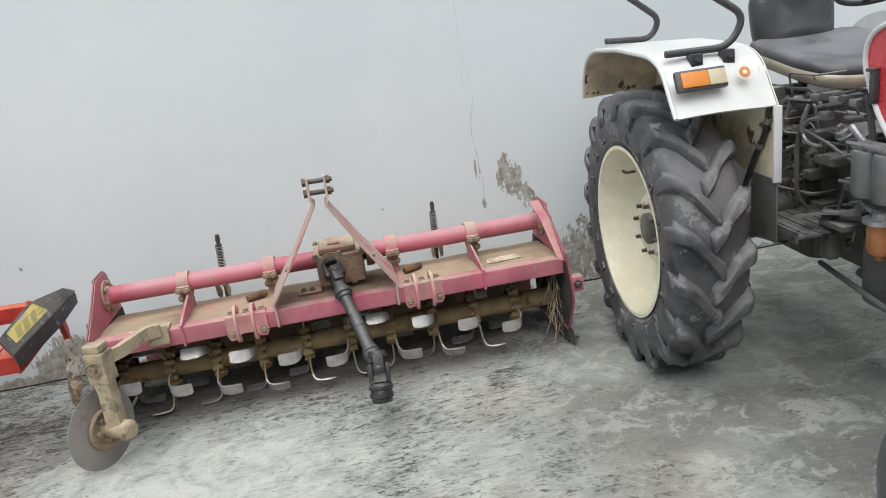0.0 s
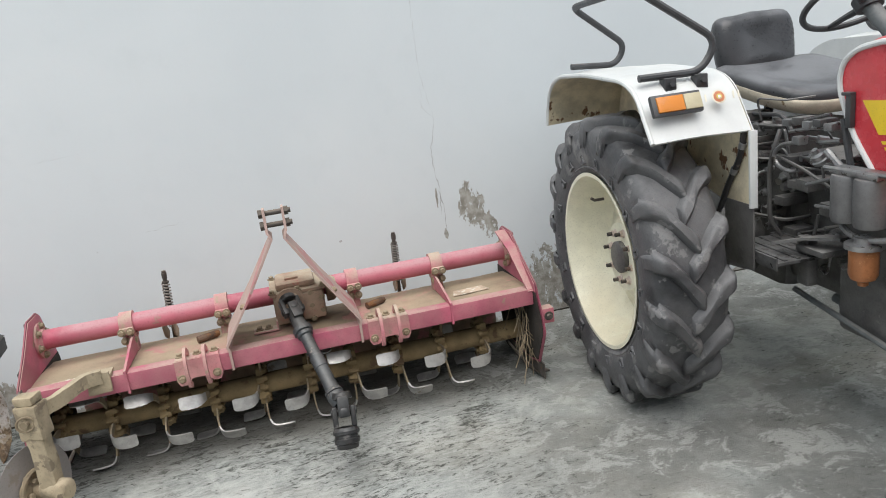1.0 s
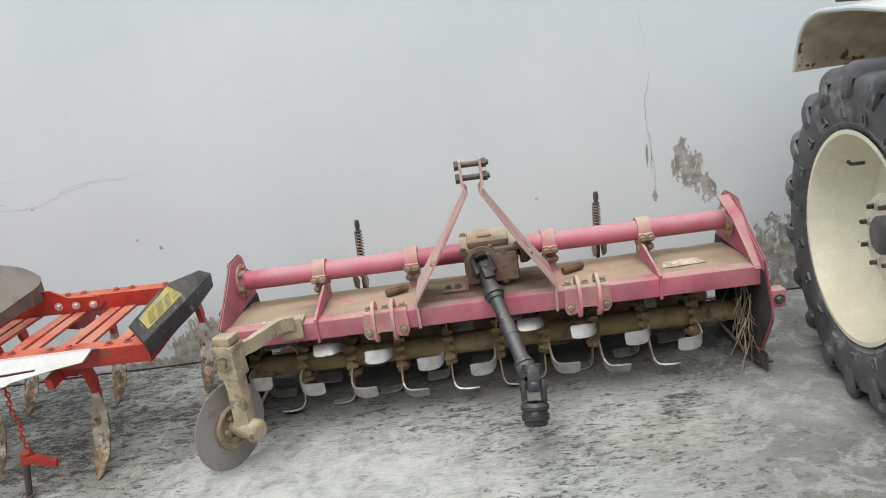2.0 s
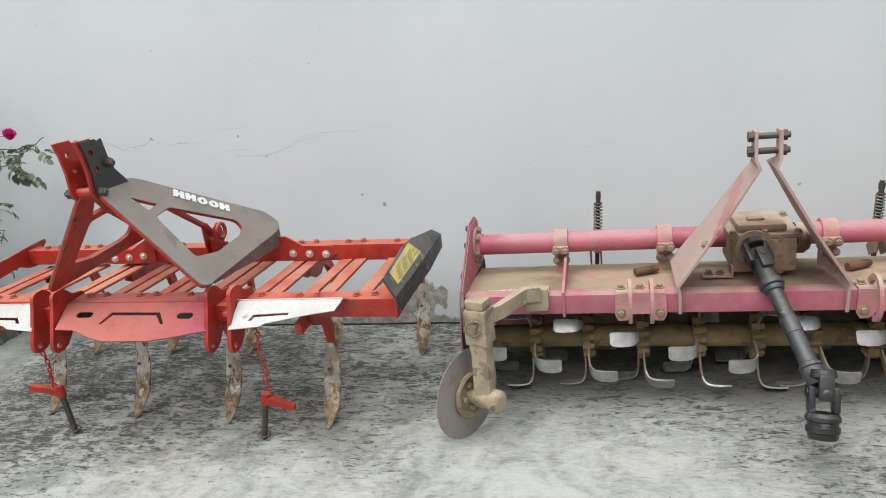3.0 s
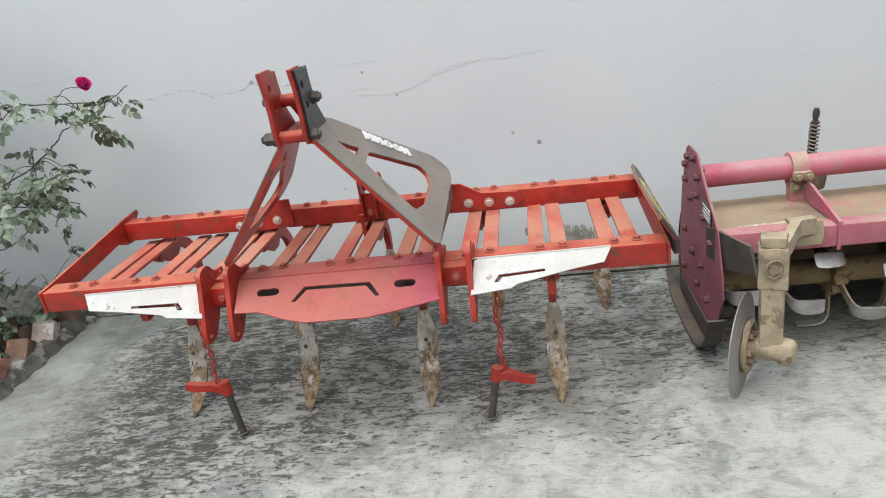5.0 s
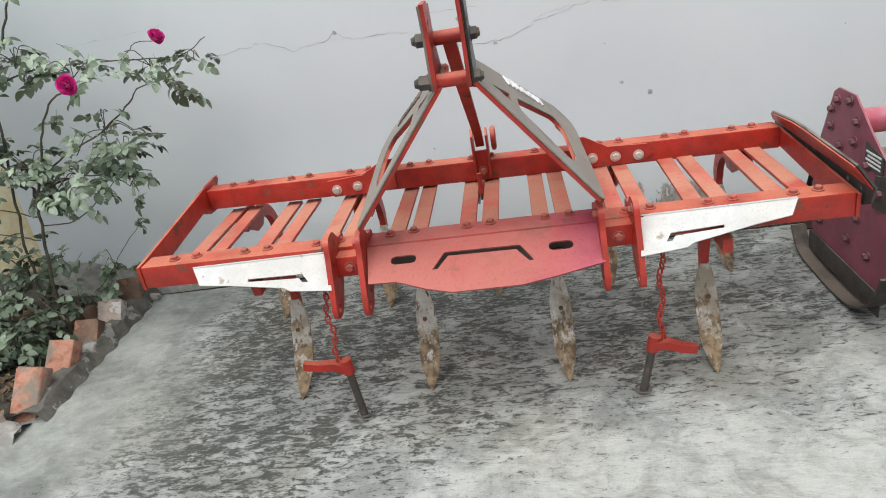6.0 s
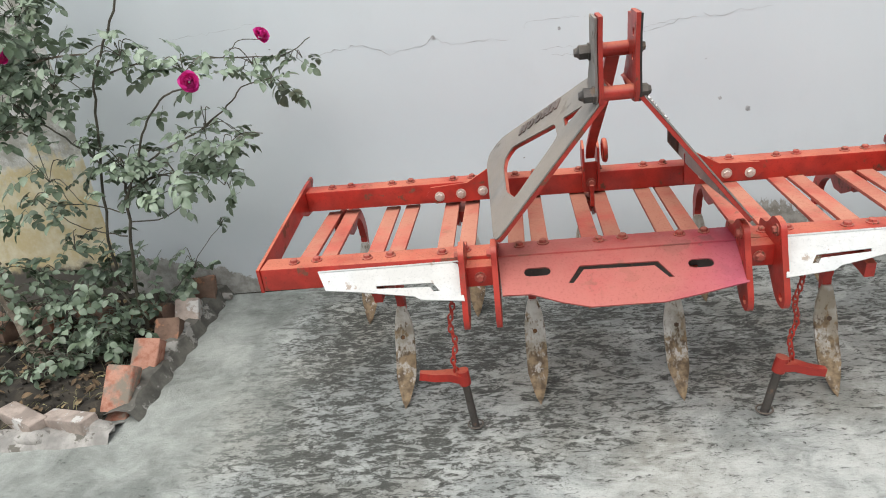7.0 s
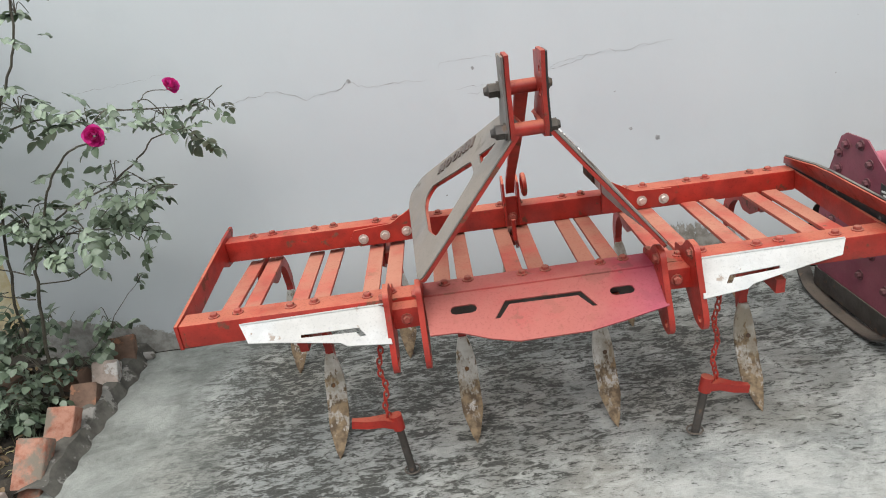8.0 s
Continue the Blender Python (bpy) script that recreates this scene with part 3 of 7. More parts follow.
def crack(pts, width, seed):
    """A thin wandering crack line on the plaster."""
    rng = random.Random(seed)
    line = []
    for (x0, z0), (x1, z1) in zip(pts, pts[1:]):
        n = max(3, int(math.hypot(x1 - x0, z1 - z0) / 0.018))
        for k in range(n):
            t = k / n
            line.append((x0 + (x1 - x0) * t + rng.uniform(-0.005, 0.005), z0 + (z1 - z0) * t + rng.uniform(-0.006, 0.006)))
    line.append(pts[-1])
    bm = bmesh.new()
    rows = []
    for k, (x, z) in enumerate(line):
        w = 0.52 * width * rng.uniform(0.05, 1.0) * min(1, 0.3 + k / 6, 0.3 + (len(line) - 1 - k) / 6)
        (ax, az), (bx, bz) = line[max(0, k - 1)], line[min(len(line) - 1, k + 1)]
        d = Vector((bx - ax, bz - az)).normalized()
        rows.append([bm.verts.new((x - d.y * s * w, -0.0012, z + d.x * s * w)) for s in (-0.5, 0.5)])
    for a, b in zip(rows, rows[1:]):
        bm.faces.new((a[0], a[1], b[1], b[0]))
    part("crack", bm, crack_dark, wall, "thin dark crack in the plaster", 0)


crack([(2.50, 2.2), (2.51, 1.62), (2.515, 1.44), (2.56, 1.23)], 0.0035, 21)
crack([(2.56, 1.23), (2.52, 1.06), (2.54, 0.84), (2.535, 0.70)], 0.010, 1)
crack([(2.56, 1.23), (2.50, 1.30), (2.51, 1.42)], 0.003, 2)
crack([(2.54, 0.84), (2.56, 0.70), (2.55, 0.58)], 0.011, 12)
crack([(-0.75, 0.965), (-0.60, 0.955), (-0.48, 0.977), (-0.435, 0.99), (-0.42, 1.015), (-0.318, 1.02), (-0.26, 1.045), (-0.167, 1.056), (-0.12, 1.045), (0.04, 1.06), (0.10, 1.055)], 0.005, 3)
crack([(-0.42, 1.02), (-0.33, 1.045), (-0.26, 1.045)], 0.004, 4)
crack([(-1.80, 1.06), (-1.54, 1.09), (-1.41, 1.04), (-1.28, 1.06), (-1.22, 1.085), (-1.15, 1.045), (-1.0, 1.05), (-0.91, 1.045)], 0.005, 5)
crack([(-0.86, 1.07), (-0.845, 1.10), (-0.72, 1.105), (-0.61, 1.10)], 0.003, 6)
crack([(-0.80, 0.993), (-0.72, 0.995), (-0.64, 0.985)], 0.004, 7)
crack([(-2.35, 1.20), (-2.1, 1.205), (-1.92, 1.225)], 0.003, 8)
crack([(1.00, 0.88), (1.10, 0.90), (1.20, 0.905)], 0.003, 9)
crack([(0.55, 1.30), (0.70, 1.31), (0.80, 1.315)], 0.003, 10)

rng = random.Random(5)
for k in range(20):
    x, z = rng.uniform(-2.2, 0.9), rng.uniform(0.35, 1.75)
    bm = bmesh.new()
    n = rng.randint(5, 8)
    s = rng.uniform(0.0015, 0.005)
    ring_v = [bm.verts.new((x + s * rng.uniform(0.6, 1.6) * math.cos(i * math.tau / n), -0.0012, z + s * rng.uniform(0.3, 0.9) * math.sin(i * math.tau / n))) for i in range(n)]
    bm.faces.new(ring_v)
    part("chip", bm, crack_dark, wall, "", 0)
for x, z, s in ((1.96, 0.658, 0.010), (-1.222, 1.085, 0.012), (-0.718, 1.064, 0.009), (0.02, 0.665, 0.016), (-0.09, 0.72, 0.010), (-0.579, 0.95, 0.009)):
    bm = bmesh.new()
    bm.faces.new([bm.verts.new((x + s * rng.uniform(0.5, 1.2) * math.cos(i * math.tau / 7), -0.0015, z + s * rng.uniform(0.5, 1.0) * math.sin(i * math.tau / 7))) for i in range(7)])
    part("chip", bm, crack_dark, wall, "", 0)
bm = bmesh.new()
tube(bm, [(x, -0.004 + 0.004 * math.sin(x * 9), 0.004) for x in [-2.34 + 0.12 * k for k in range(60)]], [0.0015 + 0.003 * min(1, k / 5) for k in range(60)], 6)
setting("wall_joint", bm, soil, "dark gap where the concrete meets the wall", "joint")

# ---- cultivator ----
CX = -0.668
BEAM_BOLT = bolt_mesh("bolt", 0.0115, 0.013, bolt_red)
ZINC_BOLT = bolt_mesh("bolt", 0.0125, 0.012, bolt_zinc)
SHOVEL_BOLT = bolt_mesh("bolt", 0.008, 0.005, rusty_steel, False)
DARK_BOLT = bolt_mesh("bolt", 0.014, 0.018, dark_steel)


def strap(bm, pts, widths, t, side=(1, 0, 0)):
    """A flat bar along a path; widths along side, thickness across."""
    pts = [Vector(p) for p in pts]
    side = Vector(side)
    w = widths if isinstance(widths, (list, tuple)) else [widths] * len(pts)
    rows = []
    for i, p in enumerate(pts):
        d = (pts[min(i + 1, len(pts) - 1)] - pts[max(i - 1, 0)]).normalized()
        n = d.cross(side).normalized()
        k = t[i] if isinstance(t, list) else t
        rows.append([bm.verts.new(p + side * a * w[i] / 2 + n * b * k / 2) for a, b in ((-1, -1), (1, -1), (1, 1), (-1, 1))])
    for a, b in zip(rows, rows[1:]):
        for k in range(4):
            bm.faces.new((a[k], a[(k + 1) % 4], b[(k + 1) % 4], b[k]))
    bm.faces.new(rows[0][::-1])
    bm.faces.new(rows[-1])


def bezier(pts, n=6):
    """Catmull-Rom through the points."""
    pts = [Vector(p) for p in pts]
    out = []
    for i in range(len(pts) - 1):
        a, b, c, d = pts[max(i - 1, 0)], pts[i], pts[i + 1], pts[min(i + 2, len(pts) - 1)]
        for k in range(n):
            t = k / n
            out.append(0.5 * (2 * b + (c - a) * t + (2 * a - 5 * b + 4 * c - d) * t * t + (3 * b - a - 3 * c + d) * t ** 3))
    return out + [pts[-1]]


def shovel_mesh():
    """A long pointed shovel blade, tip at the origin, facing -y."""
    bm = bmesh.new()
    path = bezier([(0, 0.0, 0.0), (0, 0.068, 0.075), (0, 0.118, 0.165), (0, 0.142, 0.255), (0, 0.145, 0.315)], 4)
    n = len(path) - 1
    rows = []
    for i, p in enumerate(path):
        s = i / n
        w = 0.002 + 0.033 * min(1, s / 0.26) ** 0.85 if s < 0.60 else 0.035 - 0.022 * ((s - 0.60) / 0.40) ** 1.3
        rows.append([bm.verts.new(p + Vector((a * w, 0.012 * abs(a) + b, 0))) for b in (0.0, 0.009) for a in (-1, -0.35, 0.35, 1)])
    for a, b in zip(rows, rows[1:]):
        for k, j in ((0, 1), (1, 2), (2, 3)):
            bm.faces.new((a[k], a[j], b[j], b[k]))
            bm.faces.new((b[k + 4], b[j + 4], a[j + 4], a[k + 4]))
        bm.faces.new((a[4], a[0], b[0], b[4]))
        bm.faces.new((a[3], a[7], b[7], b[3]))
    for r in (rows[0][::-1], rows[-1]):
        bm.faces.new((r[0], r[1], r[2], r[3], r[7], r[6], r[5], r[4]))
    return to_mesh("shovel", bm, tine_steel, 40)


def shank_mesh():
    """A C-shaped shank from the clamp down to the shovel."""
    bm = bmesh.new()
    path = bezier([(0, 0.082, 0.07), (0, 0.138, 0.16), (0, 0.166, 0.26), (0, 0.176, 0.34), (0, 0.160, 0.41), (0, 0.115, 0.462), (0, 0.05, 0.485), (0, -0.03, 0.490), (0, -0.085, 0.485)], 5)
    strap(bm, path, 0.026, [0.020] * 8 + [0.030] * 8 + [0.044] * (len(path) - 16))
    me = to_mesh("tine", bm, (rusty_steel, red_paint), 40)
    me.polygons.foreach_set("material_index", [1 if p.center.z > 0.30 else 0 for p in me.polygons])
    return me


flange_brown = surface("flange_brown", (0.13, 0.10, 0.085), 0.55, vary=0.25, scale=8.0, wear=((0.28, 0.20, 0.15), 0.40, 12.0), relief=0.25, seed=151.0)

plate_dust = surface("dusty_plate", (0.36, 0.335, 0.31), 0.6, vary=0.15, scale=6.0, wear=((0.20, 0.18, 0.165), 0.42, 9.0), seed=153.0)


def cultivator():
    cult = thing("cultivator", (CX, -0.75, 0.0), "orange-red nine-tine cultivator with white panels, standing on concrete", "cultivator")
    for name, y0, y1, z0, z1, tilt in (("front_beam", -1.068, -0.985, 0.512, 0.585, 0.012), ("rear_beam", -0.49, -0.415, 0.543, 0.619, 0.018)):
        bm = bmesh.new()
        block(bm, (-1.724, y0, z0), (0.364, y1, z1), 0.006)
        for v in bm.verts:
            v.co.z -= tilt * (v.co.x - CX)
        beam = part(name, bm, red_paint, cult)
        for i in range(9):
            for s in (-1, 1):
                x = -1.59 + 0.2295 * i + s * 0.035
                on_plate = 0.0065 if y0 < -1 and -0.99 < x < -0.34 else 0.0
                piece("bolt", BEAM_BOLT, beam, (x, (y0 + y1) / 2 + 0.004 * s, z1 - tilt * (x - CX) + on_plate), Euler((0, 0, i * 0.7 + s)).to_matrix())
    # end plates
    side = [(-1.069, 0.522), (-1.072, 0.600), (-0.98, 0.607), (-0.46, 0.655), (-0.36, 0.66), (-0.355, 0.645), (-0.41, 0.60), (-0.42, 0.545), (-0.50, 0.55), (-0.56, 0.575), (-0.90, 0.542), (-0.98, 0.524)]
    flat_side = [(-1.069, 0.498), (-1.072, 0.568), (-0.98, 0.572), (-0.42, 0.594), (-0.412, 0.527), (-0.50, 0.530), (-0.98, 0.500)]
    for x, shape in ((-1.734, side), (0.364, flat_side)):
        bm = bmesh.new()
        sheet(bm, [shape], on_x(x), 0.010)
        part("end_plate", bm, red_paint, cult)
    bm = bmesh.new()
    lower = on_plane((0.386, 0, 0.522), (0, 1, 0), (0.0, 0, 1.0))
    lean = on_plane((0.386, 0, 0.596), (0, 1, 0), (-0.56, 0, 0.828))
    sheet(bm, [[(-1.115, 0.074), (-0.37, 0.074), (-0.375, 0.02), (-0.62, 0.0), (-1.06, 0.006), (-1.10, 0.025)]], lower, 0.006)
    sheet(bm, [[(-1.118, 0.0), (-1.10, 0.078), (-0.78, 0.100), (-0.68, 0.096), (-0.42, 0.050), (-0.36, 0.0)]], lean, 0.006)
    cover = part("end_cover", bm, cover_black, cult, "scuffed black end cover with a worn yellow sticker")
    bm = bmesh.new()
    sheet(bm, [[(-1.113, 0.0), (-1.095, 0.076), (-0.78, 0.098), (-0.68, 0.094), (-0.42, 0.048), (-0.365, 0.0)]], lambda u, v, w: lean(u, v, -0.006 + w), 0.004)
    part("cover_bracket", bm, red_paint, cover, "red backing plate")
    bm = bmesh.new()
    sheet(bm, [[(-1.04, 0.022), (-0.68, 0.026), (-0.72, 0.092), (-1.03, 0.074)]], lambda u, v, w: lean(u, v, 0.0065 + w), 0.0015)
    part("sticker", bm, sticker_yellow, cover, "worn yellow sticker")
    bm = bmesh.new()
    for r in range(5):
        v = 0.030 + 0.0085 * r
        for a in range(3 + r % 2):
            u = -1.01 + 0.08 * a + 0.01 * r
            sheet(bm, [[(u, v), (u + 0.06, v + 0.001), (u + 0.06, v + 0.004), (u, v + 0.003)]], lambda u_, v_, w: lean(u_, v_, 0.0085 + w), 0.001)
    part("print", bm, ink_grey, cover, "grey lines of small print")
    # slats, tines
    bm = bmesh.new()
    block(bm, (-0.0265, -0.285, -0.012), (0.0265, 0.30, 0.0), 0.002)
    slat = to_mesh("slat", bm, slat_paint)
    bm = bmesh.new()
    for s in (-1, 1):
        sheet(bm, [[(-0.10, 0.0), (0.10, 0.0), (0.09, -0.04), (0.03, -0.085), (-0.03, -0.085), (-0.10, -0.05)]], on_x(s * 0.021 - 0.004), 0.008)
    clamp = to_mesh("tine_clamp", bm, red_paint)
    shank, shovel = shank_mesh(), shovel_mesh()
    rng_t = random.Random(3)
    for i in range(9):
        x = -1.598 + 0.2292 * i
        rear = i % 2 == 0
        tip = -0.395 if rear else -0.985 - 0.009 * i + rng_t.uniform(-0.004, 0.004)
        z = 0.536 if rear else 0.533
        for s in (-1, 1):
            piece("slat", slat, cult, (x + s * 0.036, -0.74, 0.541), Euler((-0.010, 0, rng_t.uniform(-0.012, 0.012))).to_matrix())
        piece("tine_clamp", clamp, cult, (x, -0.435 if rear else -0.965, 0.53))
        tine = piece("tine", shank, cult, (x, tip, 0.0), Euler((0, 0, rng_t.uniform(-0.06, 0.06))).to_matrix())
        PLACE[tine] = Vector((0, 0, 0))
        piece("shovel", shovel, tine, (0, 0, 0), label="pointed shovel with worn paint and rust")
        for h in (0.215,):
            piece("bolt", SHOVEL_BOLT, tine, (0, 0.108 + 0.30 * (h - 0.17), h), facing((0, -1, 0.35)))
    # fixing plates of the mast on the rear beam
    for s in (-1, 1):
        bm = bmesh.new()
        x0 = CX + s * 0.345
        sheet(bm, [[(x0, 0.552), (x0 + s * 0.22, 0.552), (x0 + s * 0.255, 0.58), (x0 + s * 0.235, 0.615), (x0 + s * 0.10, 0.622), (x0 + s * 0.02, 0.668), (x0 - s * 0.02, 0.668), (x0 - s * 0.02, 0.56)]], on_y(-0.500), 0.009)
        drop = 0.010 if s > 0 else -0.003
        for v in bm.verts:
            v.co.z -= drop
        fix = part("mast_fixing", bm, red_paint, cult)
        for k in range(3):
            piece("bolt", ZINC_BOLT, fix, (x0 + s * (0.045 + 0.08 * k), -0.500, 0.587 - drop - 0.004 * k), facing((0, -1, 0)), "bright zinc bolt")
    # the two slanting mast plates
    def soft(loop, r, n=3):
        """The closed outline with rounded corners."""
        pts = [p.xy for p in rounded([(u, v, 0) for u, v in loop + loop[:2]], r, n)]
        return [tuple(p) for p in pts[1:-1]]

    outline = soft([(-1.232, 0.500), (-1.178, 0.035), (-1.145, 0.020), (-0.52, 0.045), (-0.445, 0.070), (-0.475, 0.150), (-0.895, 0.440), (-0.985, 0.505), (-1.04, 0.535), (-1.20, 0.535)], 0.03)
    holes = [soft([(-1.088, 0.348), (-0.985, 0.360), (-0.700, 0.186), (-0.700, 0.140), (-0.760, 0.123), (-0.955, 0.112), (-1.083, 0.140)], 0.02), soft([(-1.119, 0.455), (-1.025, 0.390), (-1.092, 0.380)], 0.008)]
    for s in (1, -1):
        up = Vector((-s * 0.611, 0, 0.7915))
        yaw = 0.0 if s > 0 else -0.07
        flat = on_plane((CX + (0.365 if s > 0 else -0.345 + 1.17 * yaw), 0, 0.65), (yaw, 1, 0), up)
        bm = bmesh.new()
        sheet(bm, [outline] + holes, flat, -0.010 * s)
        plate = part("mast_plate", bm, red_paint, cult)
        bm = bmesh.new()
        thin = [(u * 0.996 - 0.003, v * 0.985 + 0.004) for u, v in outline]
        sheet(bm, [thin] + holes, lambda u, v, w: flat(u, v, s * (0.0015 + w)), 0.004)
        cover = part("mast_cover", bm, grey_plate, plate, "grey mud-stained cover sheet")
        # raised white lettering of the maker as plain bars
        for k in range(5):
            bm = bmesh.new()
            u0, v0 = -0.915 + 0.0445 * k, 0.392 - 0.0335 * k
            along, rise = Vector((0.0385, -0.0290)), Vector((0.030, 0.026))

            def spot(a, b):
                return tuple(Vector((u0, v0)) + along * a + rise * b)

            if k in (2, 3):
                face = [spot(0.5 + 0.5 * math.cos(a), 0.5 + 0.5 * math.sin(a)) for a in (i * math.tau / 14 for i in range(14))]
                eye = [[spot(0.5 + 0.16 * math.cos(a), 0.5 + 0.24 * math.sin(a)) for a in (i * math.tau / 10 for i in range(10))]]
            else:
                face = [spot(*q) for q in ((0, 0), (0.36, 0), (0.42, 0.34), (0.62, 0.34), (0.66, 0), (1, 0), (1, 1), (0.62, 1), (0.6, 0.70), (0.40, 0.70), (0.38, 1), (0, 1))]
                eye = []
            sheet(bm, [face] + eye, lambda u, v, w: flat(u, v, s * (0.0062 + w)), 0.004)
            part("letter_bar", bm, white_mark if s > 0 else flange_brown, plate, "raised white letter shape" if s > 0 else "raised dirty grey letter shape")
        if s < 0:
            continue
        # folded lower edge
        bm = bmesh.new()
        rim = [flat(u, v, s * 0.001) for u, v in ((-0.475, 0.145), (-0.458, 0.105), (-0.456, 0.075), (-0.475, 0.058), (-0.53, 0.046), (-0.75, 0.037), (-0.95, 0.029), (-1.10, 0.023))]
        for t, q in zip(rim, rim[1:]):
            drop = [Vector((0, 0, -0.066 * min(1.0, max(0.12, (p.y + 1.13) * 1.9)))) for p in (t, q)]
            face = [bm.verts.new(p) for p in (t, q, q + drop[1], t + drop[0])]
            back = [bm.verts.new(p + Vector((-s * 0.006, 0, 0))) for p in (t, q, q + drop[1], t + drop[0])]
            bm.faces.new(face)
            bm.faces.new(back[::-1])
            for k in range(4):
                bm.faces.new((face[k], back[k], back[(k + 1) % 4], face[(k + 1) % 4]))
        bmesh.ops.remove_doubles(bm, verts=bm.verts, dist=0.0005)
        edge = part("mast_flange", bm, (flange_brown, plate_dust), plate, "dark brown folded edge")
        edge.data.polygons.foreach_set("material_index", [1 if q.normal.x < -0.3 else 0 for q in edge.data.polygons])
    # mast head
    head = [(-1.232, 1.036), (-1.19, 1.030), (-1.05, 1.055), (-1.075, 1.085), (-1.115, 1.125), (-1.135, 1.165), (-1.150, 1.236), (-1.19, 1.236), (-1.195, 1.246), (-1.275, 1.245), (-1.258, 1.195), (-1.248, 1.13), (-1.250, 1.065)]
    for s in (-1, 1):
        bm = bmesh.new()
        sheet(bm, [head, ring((-1.222, 1.197), 0.011), ring((-1.205, 1.140), 0.010)], on_x(CX + s * 0.042 - 0.005), 0.010)
        cheek = part("mast_head", bm, red_paint, cult)
        bm = bmesh.new()
        sheet(bm, [[(y + (0.014 if y < -1.18 else 0.002), z - 0.004 + (0.008 if -1.16 < y < -1.14 else 0)) for y, z in head], ring((-1.218, 1.197), 0.012), ring((-1.205, 1.140), 0.011)], on_x(CX + s * 0.0515 - 0.003), 0.006)
        part("head_cover", bm, black_paint if s > 0 else grey_plate, cheek, "scuffed black cover plate" if s > 0 else "grey cover plate")
    for z, y in ((1.150, -1.142), (1.058, -1.213)):
        bm = bmesh.new()
        lathe(bm, [(-0.042, 0), (-0.042, 0.018), (0.042, 0.018), (0.042, 0)], (CX, y, z), (1, 0, 0), 16)
        pin = part("mast_pin", bm, red_paint, cult)
        for s in (-1, 1):
            bm = bmesh.new()
            lathe(bm, [(0.053, 0), (0.053, 0.021), (0.057, 0.021), (0.057, 0.017), (0.070, 0.017), (0.072, 0.013), (0.078, 0.010), (0.078, 0)] if s > 0 else [(0.053, 0), (0.053, 0.023), (0.060, 0.023), (0.060, 0.019), (0.082, 0.019), (0.085, 0.014), (0.094, 0.010), (0.094, 0)], (CX, y, z), (s, 0, 0), 6)
            part("pin_nut", bm, dark_steel, pin, "dark pin nut")
    # brace to the rear beam
    bm = bmesh.new()
    strap(bm, [(CX, -1.14, 1.14), (CX, -0.95, 1.00), (CX, -0.55, 0.74), (CX, -0.50, 0.68)], [0.034, 0.034, 0.030, 0.030], 0.014)
    part("brace", bm, red_paint, cult)
    bm = bmesh.new()
    for s in (-1, 1):
        sheet(bm, [[(-0.525, 0.56), (-0.455, 0.56), (-0.455, 0.70), (-0.49, 0.74), (-0.53, 0.72)]], on_x(CX + s * 0.026 - 0.004), 0.008)
    block(bm, (CX - 0.03, -0.502, 0.55), (CX + 0.03, -0.492, 0.66), 0.003)
    bracket = part("brace_bracket", bm, red_paint, cult)
    piece("bolt", BEAM_BOLT, bracket, (CX, -0.503, 0.585), facing((0, -1, 0)))
    bm = bmesh.new()
    tube(bm, [(CX + 0.05 + 0.0 * k, -0.50 + 0.035 * math.cos(k * math.tau / 16), 0.70 + 0.035 * math.sin(k * math.tau / 16)) for k in range(16)], 0.009, 8, True)
    part("brace_ring", bm, red_paint, cult)
    bm = bmesh.new()
    tube(bm, [(CX - 0.01, -0.62, 0.54), (CX - 0.01, -0.62, 0.615)], 0.008, 8)
    part("stop_pin", bm, red_paint, cult)
    # centre plate in front of the beam
    apron = on_plane((0, -1.090, 0.587), (1, 0, 0), (0, -0.849, -0.528))
    panel = on_plane((0, -1.118, 0.598), (1, 0, 0), (0, -0.744, -0.668))
    plate = [(-1.0, 0.0), (-0.325, 0.0), (-0.331, 0.134), (-0.377, 0.143), (-0.464, 0.162), (-0.557, 0.179), (-0.752, 0.181), (-0.827, 0.162), (-0.895, 0.136), (-0.915, 0.13), (-0.992, 0.128)]
    slit = [(-0.808, 0.102), (-0.772, 0.047), (-0.557, 0.049), (-0.521, 0.104), (-0.535, 0.104), (-0.568, 0.063), (-0.762, 0.061), (-0.793, 0.102)]
    bm = bmesh.new()
    sheet(bm, [plate, slot(-0.929, -0.853, 0.058, 0.028), slot(-0.479, -0.409, 0.065, 0.028), slit], apron, 0.006)
    block(bm, (-1.0, -1.092, 0.5855), (-0.33, -1.0, 0.5915), 0.002)
    for v in bm.verts:
        v.co.z -= 0.008 * (v.co.x - CX)
    part("centre_plate", bm, centre_paint, cult, "dusty faded red centre plate with slots")
    # added dark block behind the slots, in place of the shade in them
    bm = bmesh.new()
    block(bm, (-0.98, -1.079, 0.480), (-0.36, -1.069, 0.580), 0.002)
    part("slot_backing", bm, dark_steel, cult, "added dark backing that stands for the shade in the slots")
    white_l = [(-1.098, 0.119), (-1.222, 0.107), (-1.241, 0.095), (-1.404, 0.070), (-1.502, 0.058), (-1.528, 0.0), (-1.131, 0.0), (-1.114, 0.006)]
    slit_l = [(-1.186, 0.084), (-1.196, 0.070), (-1.352, 0.064), (-1.352, 0.055), (-1.188, 0.058), (-1.168, 0.084)]
    white_r = [(-0.222, 0.006), (-0.205, 0.0), (0.192, 0.0), (0.166, 0.048), (0.068, 0.063), (-0.095, 0.095), (-0.114, 0.107), (-0.238, 0.119)]
